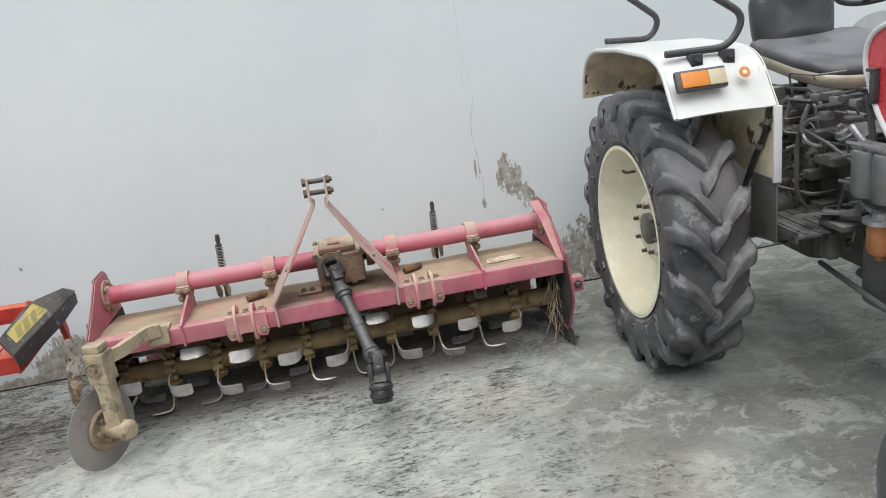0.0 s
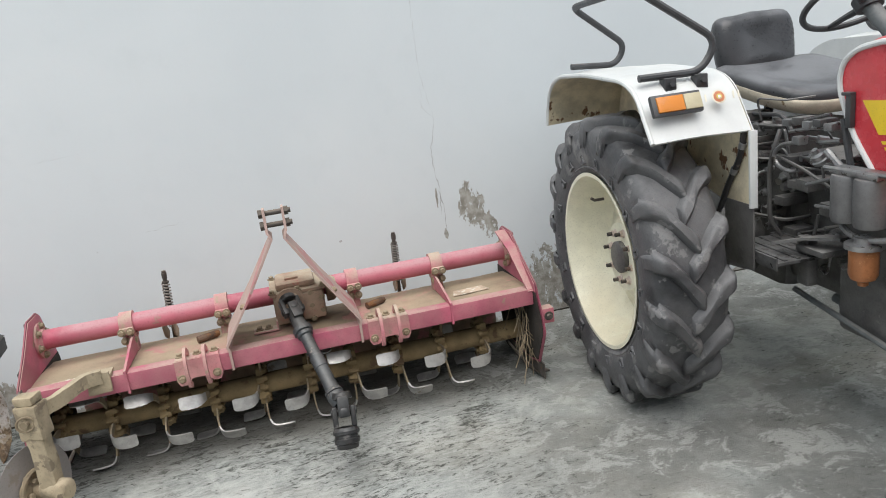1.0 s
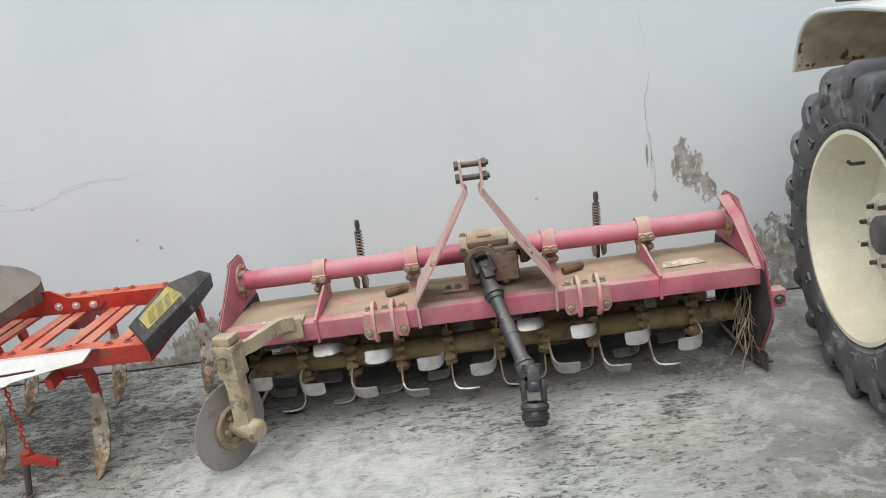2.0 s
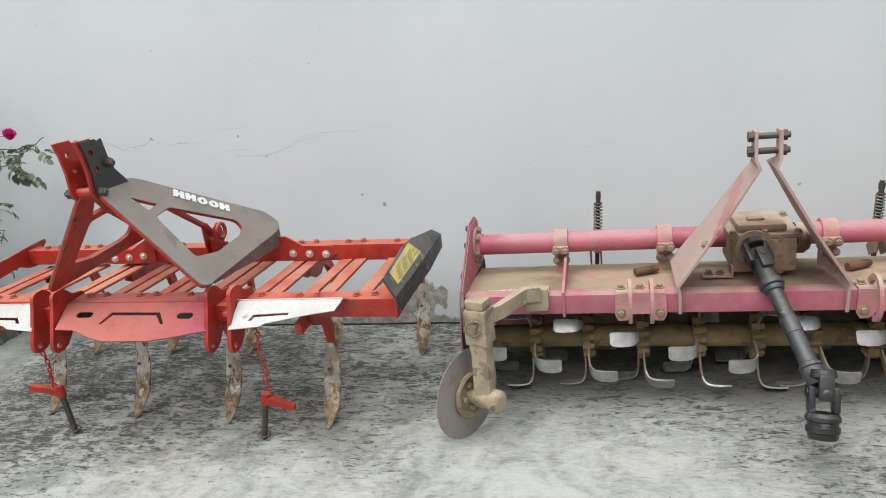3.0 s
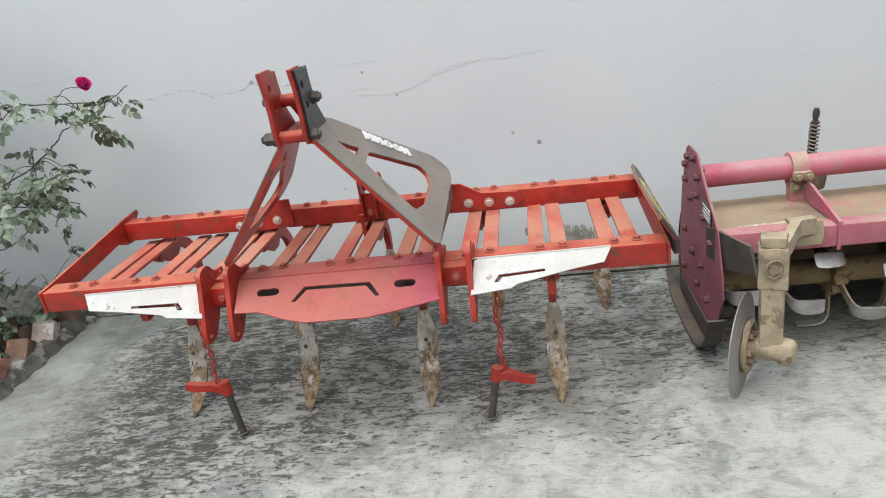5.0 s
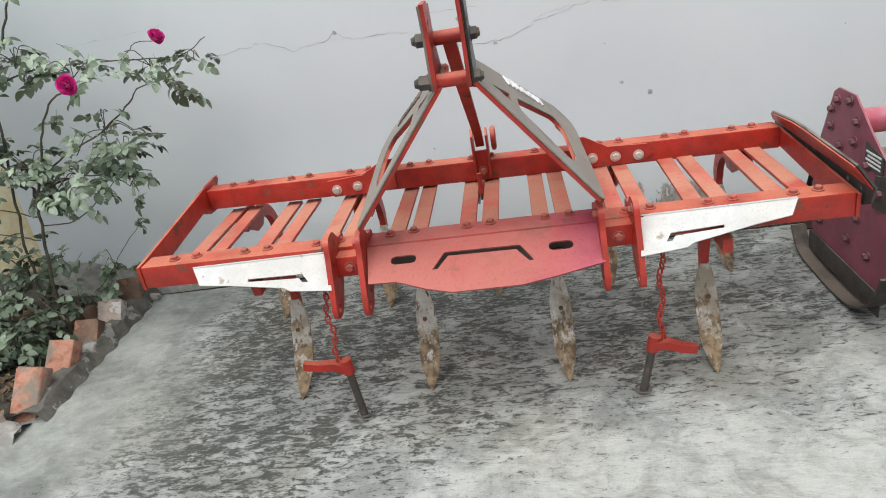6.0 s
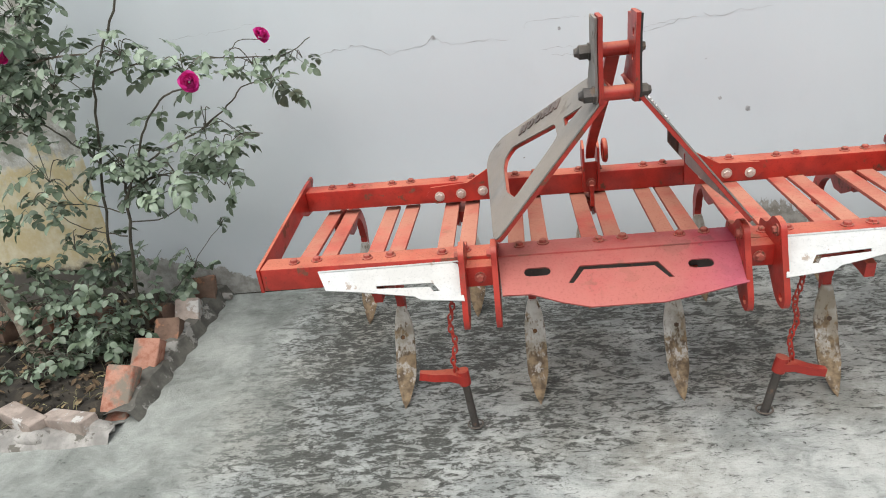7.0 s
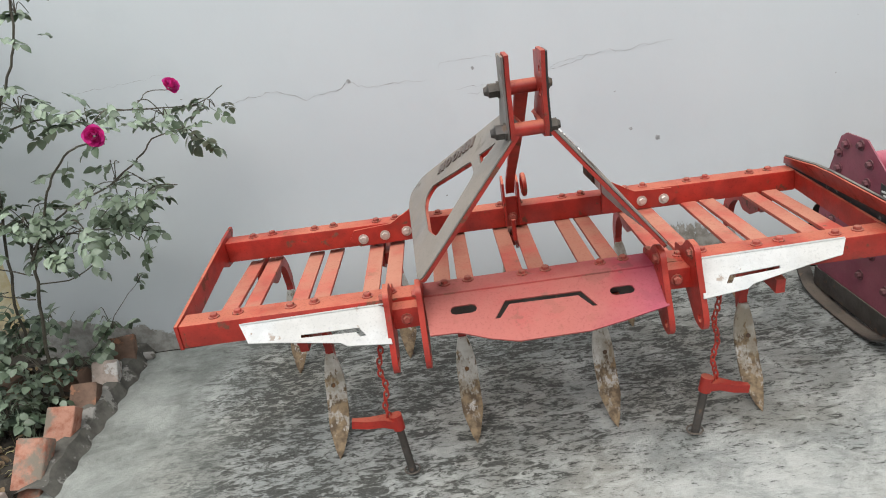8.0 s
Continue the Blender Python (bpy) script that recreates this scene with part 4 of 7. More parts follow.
    slit_r = [(-0.166, 0.084), (-0.15, 0.06), (-0.01, 0.053), (-0.01, 0.062), (-0.14, 0.07), (-0.15, 0.084)]
    for out, cut, x0, x1 in ((white_l, slit_l, -1.528, -1.108), (white_r, slit_r, -0.228, 0.188)):
        bm = bmesh.new()
        sheet(bm, [out, cut], panel, 0.005)
        sheet(bm, [[(x0, -0.004), (x1, -0.004), (x1, 0.056), (x0, 0.056)]], on_plane((0, -1.1165, 0.597), (1, 0, 0), (0, 0.913, -0.408)), 0.004)
        part("white_panel", bm, white_panel, cult, "chipped white panel with a slot")
    # lower hitch lugs
    lug = soft([(-1.222, 0.455), (-1.168, 0.60), (-1.155, 0.652), (-1.095, 0.656), (-1.05, 0.613), (-0.99, 0.61), (-0.99, 0.53), (-1.07, 0.505), (-1.145, 0.430), (-1.175, 0.420), (-1.212, 0.422)], 0.02)
    for x in (-1.100, -1.008, -0.330, -0.236):
        bm = bmesh.new()
        sheet(bm, [lug, ring((-1.188, 0.450), 0.013)], on_x(x - 0.008), 0.016)
        one = part("hitch_lug", bm, red_paint, cult)
        piece("bolt", BEAM_BOLT, one, (x - 0.008, -1.13, 0.625), facing((-1, 0, 0)))
    for x in (-1.054, -0.283):
        bm = bmesh.new()
        block(bm, (x - 0.042, -1.12, 0.515), (x + 0.042, -1.066, 0.578), 0.004)
        hold = part("hitch_block", bm, red_paint, cult)
        piece("bolt", BEAM_BOLT, hold, (x, -1.12, 0.545), facing((0, -1, 0)))
    # hitch pins on chains
    bm = bmesh.new()
    tube(bm, [(0.0075 * math.cos(k * math.tau / 12), 0, 0.0125 * math.sin(k * math.tau / 12)) for k in range(12)], 0.003, 6, True)
    link = to_mesh("chain_link", bm, red_paint)
    for top, low, h0, h1, foot in (((-1.150, -1.13, 0.500), (-1.162, -1.11, 0.225), (-1.275, -1.12, 0.222), (-1.14, -1.11, 0.195), (-1.122, -1.112, 0.008)),
                                   ((-0.172, -1.13, 0.500), (-0.175, -1.11, 0.195), (-0.075, -1.12, 0.152), (-0.20, -1.11, 0.175), (-0.236, -1.112, 0.008))):
        top, low, h0, h1, foot = (Vector(p) for p in (top, low, h0, h1, foot))
        bm = bmesh.new()
        d = (h1 - h0).normalized()
        strap(bm, [h0, h0.lerp(h1, 0.35), h0.lerp(h1, 0.7) + Vector((0, 0, 0.008)), h1], [0.018, 0.026, 0.034, 0.036], 0.026, (0, 1, 0))
        lathe(bm, [(-0.02, 0), (-0.02, 0.019), (0.03, 0.019), (0.03, 0)], h1, (h1 - foot), 12)
        pin = part("hitch_pin", bm, red_paint, cult, "red pin handle hanging on a chain")
        bm = bmesh.new()
        tube(bm, [h1, foot], 0.0125, 12)
        part("pin_rod", bm, dark_steel, pin, "dark rusty rod")
        bm = bmesh.new()
        tube(bm, [foot + Vector((0.024 * math.cos(k * math.tau / 14), 0.024 * math.sin(k * math.tau / 14), 0.012)) for k in range(14)], 0.003, 6, True)
        part("pin_ring", bm, dark_steel, pin)
        n = int((top - low).length / 0.0185)
        for k in range(n + 1):
            p = top.lerp(low, k / n) + Vector((0.006 * math.sin(k * 0.9), 0, 0))
            piece("chain_link", link, pin, p, Euler((0, 0.1 * math.sin(k * 2.1), (k % 2) * math.pi / 2 + 0.5)).to_matrix())
    return cult


cultivator()

# ---- rotary tiller ----
bracket_paint = surface("bracket_paint", (0.50, 0.17, 0.20), 0.6, vary=0.2, scale=9.0, dust=((0.45, 0.36, 0.28), 0.7, 0.5), wear=(MUD, 0.42, 11.0), relief=0.3, seed=133.0)
spring_steel = surface("spring_steel", (0.16, 0.15, 0.14), 0.45, 0.4, vary=0.25, dust=((0.32, 0.28, 0.24), 0.6, 0.2), seed=137.0)
worn_sticker = surface("worn_sticker", (0.44, 0.34, 0.25), 0.7, vary=0.2, wear=((0.62, 0.58, 0.50), 0.47, 40.0), seed=130.0)
MUD_BOLT = bolt_mesh("bolt", 0.012, 0.016, mud_steel)
MAROON_BOLT = bolt_mesh("bolt", 0.0125, 0.017, surface("maroon_bolt", (0.13, 0.035, 0.05), 0.55, vary=0.3, scale=9.0, dust=((0.28, 0.17, 0.15), 0.4, 0.15), seed=135.0))
TX0, TX1 = 0.563, 2.735


def blade_mesh(hand):
    """An L-shaped tiller blade on a rotor whose axis is x; it stands up along +z and bends sideways by hand."""
    bm = bmesh.new()
    path = [(0, 0.065), (0, 0.110), (0.001, 0.145), (0.004, 0.172), (0.011, 0.190), (0.023, 0.201), (0.042, 0.206), (0.075, 0.208), (0.102, 0.207), (0.110, 0.206)]
    lean = [0.0, 0.003, 0.008, 0.014, 0.021, 0.027, 0.030, 0.031, 0.029, 0.026]
    half = [0.013, 0.014, 0.015, 0.017, 0.020, 0.024, 0.027, 0.028, 0.026, 0.020]
    rows = []
    for i, (x, r) in enumerate(path):
        x0, r0 = path[max(0, i - 1)]
        x1, r1 = path[min(len(path) - 1, i + 1)]
        d = Vector((x1 - x0, r1 - r0)).normalized()
        nx, nr = d.y * 0.0035, -d.x * 0.0035
        rows.append([bm.verts.new((hand * (x + s * nx), -lean[i] + a * half[i], r + s * nr)) for a, s in ((-1, -1), (1, -1), (1, 1), (-1, 1))])
    faces = []
    for i, (a, b) in enumerate(zip(rows, rows[1:])):
        for k in range(4):
            f = bm.faces.new((a[k], a[(k + 1) % 4], b[(k + 1) % 4], b[k]))
            f.material_index = 1 if i >= 3 else 0
    bm.faces.new(rows[0][::-1])
    bm.faces.new(rows[-1]).material_index = 1
    return to_mesh("blade", bm, (mud_steel, bare_steel), 30)


def roughen(bm, amount, scale, cuts):
    """Lumps of dried mud: subdivide and push the surface about."""
    if cuts:
        bmesh.ops.subdivide_edges(bm, edges=[e for e in bm.edges if e.calc_length() > 0.025], cuts=cuts, use_grid_fill=True)
    bm.normal_update()
    for v in list(bm.verts):
        v.co += v.normal * amount * (noise.noise(v.co * scale) + 0.5 * noise.noise(v.co * scale * 2.3))


def tiller():
    til = thing("rotary_tiller", (1.65, -0.55, 0.0), "faded pink-red rotary tiller caked with dry mud, on concrete", "rotary tiller")
    # side plates
    prof = [(-0.42, 0.68), (-0.455, 0.70), (-0.58, 0.70), (-0.71, 0.605), (-0.862, 0.512), (-0.925, 0.36), (-0.935, 0.29), (-0.83, 0.11), (-0.72, 0.08), (-0.40, 0.08), (-0.31, 0.11), (-0.28, 0.28), (-0.335, 0.50)]
    for x, out, inn in ((TX0, -1, 1), (TX1, 1, -1)):
        bm = bmesh.new()
        sheet(bm, [prof], on_x(x), 0.006 * inn)
        side = part("side_plate", bm, maroon_paint, til, "dusty maroon side plate with bolts")
        bm = bmesh.new()
        sheet(bm, [[(y * 0.985 - 0.008, z * 0.985 + 0.004) for y, z in prof[:5]] + [(-0.86, 0.47), (-0.34, 0.47)]], on_x(x + inn * 0.007), 0.003 * inn)
        part("side_liner", bm, pink_paint, side)
        # lower inner face, with the shade under the deck in its colour
        bm = bmesh.new()
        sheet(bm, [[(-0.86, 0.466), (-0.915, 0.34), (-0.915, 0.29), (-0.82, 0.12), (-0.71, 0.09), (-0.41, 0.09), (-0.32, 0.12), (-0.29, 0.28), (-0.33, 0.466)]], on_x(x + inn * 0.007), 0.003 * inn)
        part("side_liner", bm, hood_shade, side, "muddy inner side, its colour darkened for the shade under the deck")
        bm = bmesh.new()
        strap(bm, [(x + out * 0.024, p.y, p.z) for p in bezier([(0, y, z) for y, z in (((-0.945, 0.22), (-0.90, 0.12)) if out < 0 else ()) + ((-0.80, 0.040), (-0.66, 0.010), (-0.42, 0.010), (-0.30, 0.030), (-0.23, 0.10))], 3)], 0.056, 0.008)
        block(bm, (x + out * 0.004 - 0.003, -0.86, 0.030), (x + out * 0.004 + 0.003, -0.30, 0.110), 0.002)
        part("skid", bm, dark_steel, side, "worn dark steel skid")
        for y, z in ((-0.46, 0.66), (-0.55, 0.675), (-0.61, 0.62), (-0.60, 0.55), (-0.50, 0.51), (-0.42, 0.56), (-0.42, 0.62), (-0.70, 0.50), (-0.80, 0.44), (-0.66, 0.30), (-0.60, 0.20), (-0.52, 0.30), (-0.75, 0.20), (-0.40, 0.35), (-0.38, 0.18)):
            piece("bolt", MAROON_BOLT, side, (x + out * 0.0, y, z), facing((out, 0, 0)))
        bm = bmesh.new()
        lathe(bm, [(0.0, 0), (0.0, 0.078), (0.009, 0.078), (0.009, 0.052), (0.022, 0.046), (0.022, 0)], (x + inn * 0.011, -0.50, 0.585), (inn, 0, 0), 20)
        fl = part("tube_flange", bm, bracket_paint, side)
        for k in range(6):
            a = k * math.tau / 6 + 0.3
            piece("bolt", MUD_BOLT, fl, (x + inn * 0.020, -0.50 + 0.064 * math.cos(a), 0.585 + 0.064 * math.sin(a)), facing((inn, 0, 0)))
    bm = bmesh.new()
    sheet(bm, [[(-0.68, 0.495), (-0.80, 0.495), (-0.80, 0.555), (-0.68, 0.575)]], on_x(TX0 - 0.004), 0.003)
    tag = part("data_plate", bm, black_paint, til, "small black data plate")
    bm = bmesh.new()
    for r in range(4):
        block(bm, (TX0 - 0.0055, -0.785, 0.507 + 0.013 * r), (TX0 - 0.004, -0.70 + 0.012 * (r % 2), 0.513 + 0.013 * r))
    part("print", bm, white_mark, tag)
    # rib on the inside of the far plate
    bm = bmesh.new()
    strap(bm, [(TX1 - 0.045, -0.54, 0.70), (TX1 - 0.03, -0.66, 0.63), (TX1 - 0.02, -0.84, 0.47)], [0.05, 0.045, 0.03], 0.007)
    part("side_rib", bm, pink_paint, til)
    bm = bmesh.new()
    block(bm, (TX1 + 0.001, -0.91, 0.33), (TX1 + 0.055, -0.855, 0.40), 0.003)
    lug = part("stand_socket", bm, pink_paint, til)
    piece("bolt", DARK_BOLT, lug, (TX1 + 0.028, -0.91, 0.365), facing((0, -1, 0)))
    # deck
    bm = bmesh.new()
    line = [(-0.825, 0.474), (-0.60, 0.468), (-0.42, 0.452), (-0.31, 0.415), (-0.24, 0.35), (-0.20, 0.25), (-0.19, 0.06)]
    nx = 40
    rng_d = random.Random(8)
    rows = [[bm.verts.new((0.573 + (TX1 - 0.011 - 0.573) * i / nx, y, z + rng_d.uniform(-0.002, 0.002))) for i in range(nx + 1)] for y, z in line]
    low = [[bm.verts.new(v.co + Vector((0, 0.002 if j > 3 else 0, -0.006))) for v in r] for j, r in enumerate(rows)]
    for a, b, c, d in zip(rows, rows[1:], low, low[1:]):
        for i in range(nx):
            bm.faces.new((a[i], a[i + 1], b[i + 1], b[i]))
            # underside faces take the same shade-darkened colour
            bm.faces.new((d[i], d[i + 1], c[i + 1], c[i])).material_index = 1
    part("deck", bm, (deck_dust, hood_shade), til, "dusty brown deck sheet")
    bm = bmesh.new()
    block(bm, (0.574, -0.838, 0.405), (TX1 - 0.012, -0.828, 0.480), 0.003)
    block(bm, (0.574, -0.828, 0.474), (TX1 - 0.012, -0.775, 0.480), 0.002)
    part("front_rail", bm, pink_paint, til)
    for x0, x1, y0, y1 in ((0.64, 0.88, -0.79, -0.745), (2.38, 2.56, -0.71, -0.63)):
        bm = bmesh.new()
        sheet(bm, [[(x0, y0), (x1, y0 + 0.01), (x1 - 0.02, y1), (x0 + 0.02, y1 - 0.01)]], lambda u, v, w: Vector((u, v, 0.4745 + w)), 0.001)
        part("sticker", bm, worn_sticker, til, "torn faded yellow sticker")
    # main tube, clamps, ribs
    bm = bmesh.new()
    lathe(bm, [(0, 0), (0, 0.043), (TX1 - TX0 - 0.03, 0.043), (TX1 - TX0 - 0.03, 0)], (TX0 + 0.015, -0.50, 0.585), (1, 0, 0), 28)
    part("cross_tube", bm, tube_paint, til, "faded red cross tube")
    for x in (0.935, 1.345, 1.945, 2.355):
        bm = bmesh.new()
        lathe(bm, [(-0.028, 0.044), (-0.028, 0.056), (0.028, 0.056), (0.028, 0.044)], (x, -0.50, 0.585), (1, 0, 0), 20, True)
        block(bm, (x - 0.028, -0.535, 0.515), (x + 0.028, -0.465, 0.54), 0.004)
        block(bm, (x - 0.024, -0.53, 0.455), (x + 0.024, -0.47, 0.515), 0.004)
        block(bm, (x - 0.030, -0.575, 0.555), (x + 0.030, -0.545, 0.585), 0.004)
        cl = part("tube_clamp", bm, bracket_paint, til)
        for s in (-1, 1):
            piece("bolt", MUD_BOLT, cl, (x + s * 0.018, -0.575, 0.57), facing((0, -1, 0)))
            piece("bolt", MUD_BOLT, cl, (x + s * 0.018, -0.545, 0.52), facing((0, -1, 0.4)))
    for x in (0.955, 2.335):
        bm = bmesh.new()
        sheet(bm, [[(-0.846, 0.395), (-0.846, 0.495), (-0.80, 0.505), (-0.60, 0.545), (-0.545, 0.545), (-0.545, 0.47), (-0.82, 0.482), (-0.838, 0.47), (-0.838, 0.395)]], on_x(x - 0.005), 0.010)
        part("deck_rib", bm, pink_paint, til)
    # hitch brackets on the front rail
    for x in (1.235, 2.045):
        bm = bmesh.new()
        sheet(bm, [[(x - 0.09, 0.488), (x + 0.09, 0.488), (x + 0.092, 0.40), (x + 0.08, 0.378), (x + 0.05, 0.38), (x + 0.03, 0.405), (x - 0.03, 0.405), (x - 0.05, 0.38), (x - 0.08, 0.378), (x - 0.092, 0.40)]], on_y(-0.848), 0.008)
        block(bm, (x - 0.088, -0.842, 0.483), (x + 0.088, -0.775, 0.490), 0.002)
        hb = part("hitch_bracket", bm, bracket_paint, til)
        for s in (-0.038, 0.038):
            bm = bmesh.new()
            strap(bm, bezier([(x + s, -0.79, 0.492), (x + s, -0.84, 0.530), (x + s, -0.885, 0.515), (x + s, -0.905, 0.46), (x + s, -0.89, 0.40), (x + s, -0.85, 0.380)], 4), 0.013, 0.022)
            part("hitch_ear", bm, bracket_paint, hb)
        for u, v in ((-0.07, 0.41), (0.07, 0.41)):
            piece("bolt", MUD_BOLT, hb, (x + u, -0.848, v), facing((0, -1, 0)))
        for u in (-0.07, 0.0, 0.07):
            piece("bolt", MUD_BOLT, hb, (x + u, -0.80, 0.49), facing((0, 0, 1)))
    # mast: two broad bars to a clevis with two pins
    for s, x0, x1 in ((-1, 1.372, 1.624), (1, 1.922, 1.676)):
        bm = bmesh.new()
        rows = []
        for x, z, y0, y1 in ((x0, 0.405, -0.856, -0.845), (x0, 0.478, -0.862, -0.845), (x0, 0.486, -0.862, -0.56), (x0 + s * 0.006, 0.51, -0.863, -0.555), (x0 + (x1 - x0) * 0.5, 0.715, -0.878, -0.635), (x1, 0.93, -0.885, -0.735), (x1 + s * 0.008, 0.952, -0.883, -0.795), (x1 + s * 0.012, 0.96, -0.88, -0.815), (x1 + s * 0.012, 1.055, -0.875, -0.815)):
            rows.append([bm.verts.new((x + t * 0.005, y, z)) for y, t in ((y0, -1), (y0, 1), (y1, 1), (y1, -1))])
        for a, b in zip(rows, rows[1:]):
            for k in range(4):
                bm.faces.new((a[k], a[(k + 1) % 4], b[(k + 1) % 4], b[k]))
        bm.faces.new(rows[0][::-1])
        bm.faces.new(rows[-1])
        leg = part("mast_leg", bm, leg_dust, til, "wide dusty mast plate")
        piece("bolt", MUD_BOLT, leg, (x0 + (x1 - x0) * 0.38 + s * 0.005, -0.84, 0.66), facing((s, 0, 0.5)))
    for z in (1.035, 0.985):
        bm = bmesh.new()
        lathe(bm, [(-0.058, 0), (-0.058, 0.011), (0.070, 0.011), (0.070, 0)], (1.65, -0.845, z), (1, 0, 0), 12)
        for h in (-0.052, 0.050):
            lathe(bm, [(h - 0.008, 0), (h - 0.008, 0.019), (h + 0.010, 0.019), (h + 0.010, 0)], (1.65, -0.845, z), (1, 0, 0), 6)
        part("mast_pin", bm, dark_steel, til)
    # gearbox and drive shaft
    bm = bmesh.new()
    block(bm, (1.575, -0.67, 0.490), (1.800, -0.43, 0.632), 0.016)
    block(bm, (1.565, -0.678, 0.625), (1.812, -0.42, 0.640), 0.005)
    block(bm, (1.595, -0.650, 0.639), (1.77, -0.45, 0.672), 0.016)
    block(bm, (1.64, -0.60, 0.671), (1.70, -0.56, 0.682), 0.004)
    block(bm, (1.695, -0.684, 0.500), (1.795, -0.668, 0.622), 0.006)
    lathe(bm, [(0, 0), (0, 0.068), (0.015, 0.068), (0.02, 0.050), (0.04, 0.045), (0.04, 0)], (1.65, -0.67, 0.590), (0, -1, 0), 20)
    lathe(bm, [(0, 0), (0, 0.06), (0.03, 0.06), (0.05, 0.045), (0.05, 0)], (1.815, -0.55, 0.585), (1, 0, 0), 16)
    box = part("gearbox", bm, surface("gearbox_brown", (0.26, 0.16, 0.11), 0.75, vary=0.25, dust=((0.42, 0.35, 0.26), 0.95, 0.40), wear=((0.33, 0.12, 0.09), 0.42, 12.0), relief=0.4, seed=101.0), til, "dusty brown gearbox housing")
    for dx, dy in ((0, 0), (0.222, 0), (0, 0.235), (0.222, 0.235), (0.11, 0), (0.11, 0.235)):
        piece("bolt", MUD_BOLT, box, (1.578 + dx, -0.666 + dy, 0.640))
    for k in range(5):
        piece("bolt", MUD_BOLT, box, (1.74 + 0.045 * (k % 2), -0.67, 0.50 + 0.03 * k), facing((0, -1, 0)))
    p = [Vector(v) for v in ((1.648, -0.712, 0.596), (1.656, -0.76, 0.570), (1.72, -0.97, 0.41), (1.776, -1.150, 0.255), (1.768, -1.20, 0.13))]
    bm = bmesh.new()
    d = (p[3] - p[1]).normalized()
    L = (p[3] - p[1]).length
    lathe(bm, [(0, 0), (0.0, 0.024), (0.04, 0.027), (0.085, 0.032), (0.09, 0.041), (0.10, 0.043), (0.112, 0.042), (0.115, 0.034), (0.125, 0.036), (0.132, 0.033), (0.135, 0.026), (0.24, 0.026), (0.243, 0.030), (0.30, 0.030), (0.302, 0.028), (L - 0.105, 0.029), (L - 0.10, 0.036), (L - 0.088, 0.038), (L - 0.085, 0.034), (L - 0.07, 0.038), (L - 0.05, 0.033), (L - 0.03, 0.027), (L - 0.03, 0)], p[1], d, 22)
    bmesh.ops.recalc_face_normals(bm, faces=bm.faces)
    shaft = part("drive_shaft", bm, shaft_steel, til, "dark greasy drive shaft hanging from the gearbox")
    tail = (p[4] - p[3]).normalized()
    for c, axis, g in ((p[0].lerp(p[1], 0.75), d, 0.98), (p[3], tail, 1.0)):
        e, u, v = basis(axis)
        bm = bmesh.new()
        for w, s in ((u, 1), (v, -1)):
            for q in (-1, 1):
                m = Matrix((w, w.cross(e), e)).transposed().to_4x4()
                m.translation = c + w * q * 0.036 * g
                m = m @ Matrix.Diagonal((g, g, g, 1))
                block(bm, (-0.011, -0.023, -0.062 if s > 0 else -0.022), (0.011, 0.023, 0.022 if s > 0 else 0.062), 0.009, m)
            lathe(bm, [(-0.052 * g, 0), (-0.052 * g, 0.012 * g), (-0.050 * g, 0.0165 * g), (0.050 * g, 0.0165 * g), (0.052 * g, 0.012 * g), (0.052 * g, 0)], c, w, 14)
        lathe(bm, [(-0.075 * g, 0), (-0.075 * g, 0.036 * g), (-0.052 * g, 0.041 * g), (-0.048 * g, 0.036 * g), (-0.048 * g, 0)], c, e, 18)
        part("universal_joint", bm, greasy_black, shaft, "black greasy universal joint")
    bm = bmesh.new()
    e = tail
    end = p[3] + e * 0.062
    lathe(bm, [(0.0, 0.020), (0.0, 0.044), (0.012, 0.053), (0.024, 0.053), (0.027, 0.046), (0.040, 0.046), (0.043, 0.051), (0.060, 0.051), (0.064, 0.045), (0.078, 0.044), (0.083, 0.040), (0.083, 0.026), (0.03, 0.023)], end, e, 24, True)
    part("shaft_yoke", bm, greasy_black, shaft, "black splined end yoke")
    # spring rods
    for x, y, z, lx in ((1.09, -0.255, 0.735, -0.02), (2.216, -0.225, 0.71, -0.012)):
        a, b = Vector((x + lx, y + 0.0, 0.36)), Vector((x, y, z))
        bm = bmesh.new()
        tube(bm, [a, b], 0.010, 10)
        q = (b - a).normalized()
        lathe(bm, [(-0.035, 0), (-0.035, 0.013), (-0.01, 0.013), (-0.01, 0)], b, q, 6)
        lathe(bm, [(-0.06, 0), (-0.06, 0.0165), (-0.052, 0.0165), (-0.052, 0)], b, q, 12)
        rod = part("spring_rod", bm, dark_steel, til)
        bm = bmesh.new()
        _, u, v = basis(q)
        turns, n = 15, 15 * 12
        start, length = 0.09, (b - a).length - 0.15
        tube(bm, [a + q * (start + length * k / n) + 0.0165 * (u * math.cos(k * math.tau / 12) + v * math.sin(k * math.tau / 12)) for k in range(n + 1)], 0.0040, 6)
        part("coil_spring", bm, spring_steel, rod, "dusty grey coil spring")
        bm = bmesh.new()
        for s in (-1, 1):
            sheet(bm, [[(y - 0.10, 0.44), (y - 0.02, 0.40), (y + 0.02, 0.43), (y - 0.06, 0.50), (y - 0.12, 0.50)]], on_x(x + lx + s * 0.022 - 0.003), 0.006)
        part("rod_bracket", bm, deck_dust, rod)
    # rotor
    ry, rz = -0.615, 0.213
    bm = bmesh.new()
    lathe(bm, [(0, 0), (0, 0.047), (TX1 - TX0 - 0.03, 0.047), (TX1 - TX0 - 0.03, 0)], (TX0 + 0.015, ry, rz), (1, 0, 0), 20)
    rotor = part("rotor", bm, rotor_mud, til, "mud-caked rotor shaft")
    bm = bmesh.new()
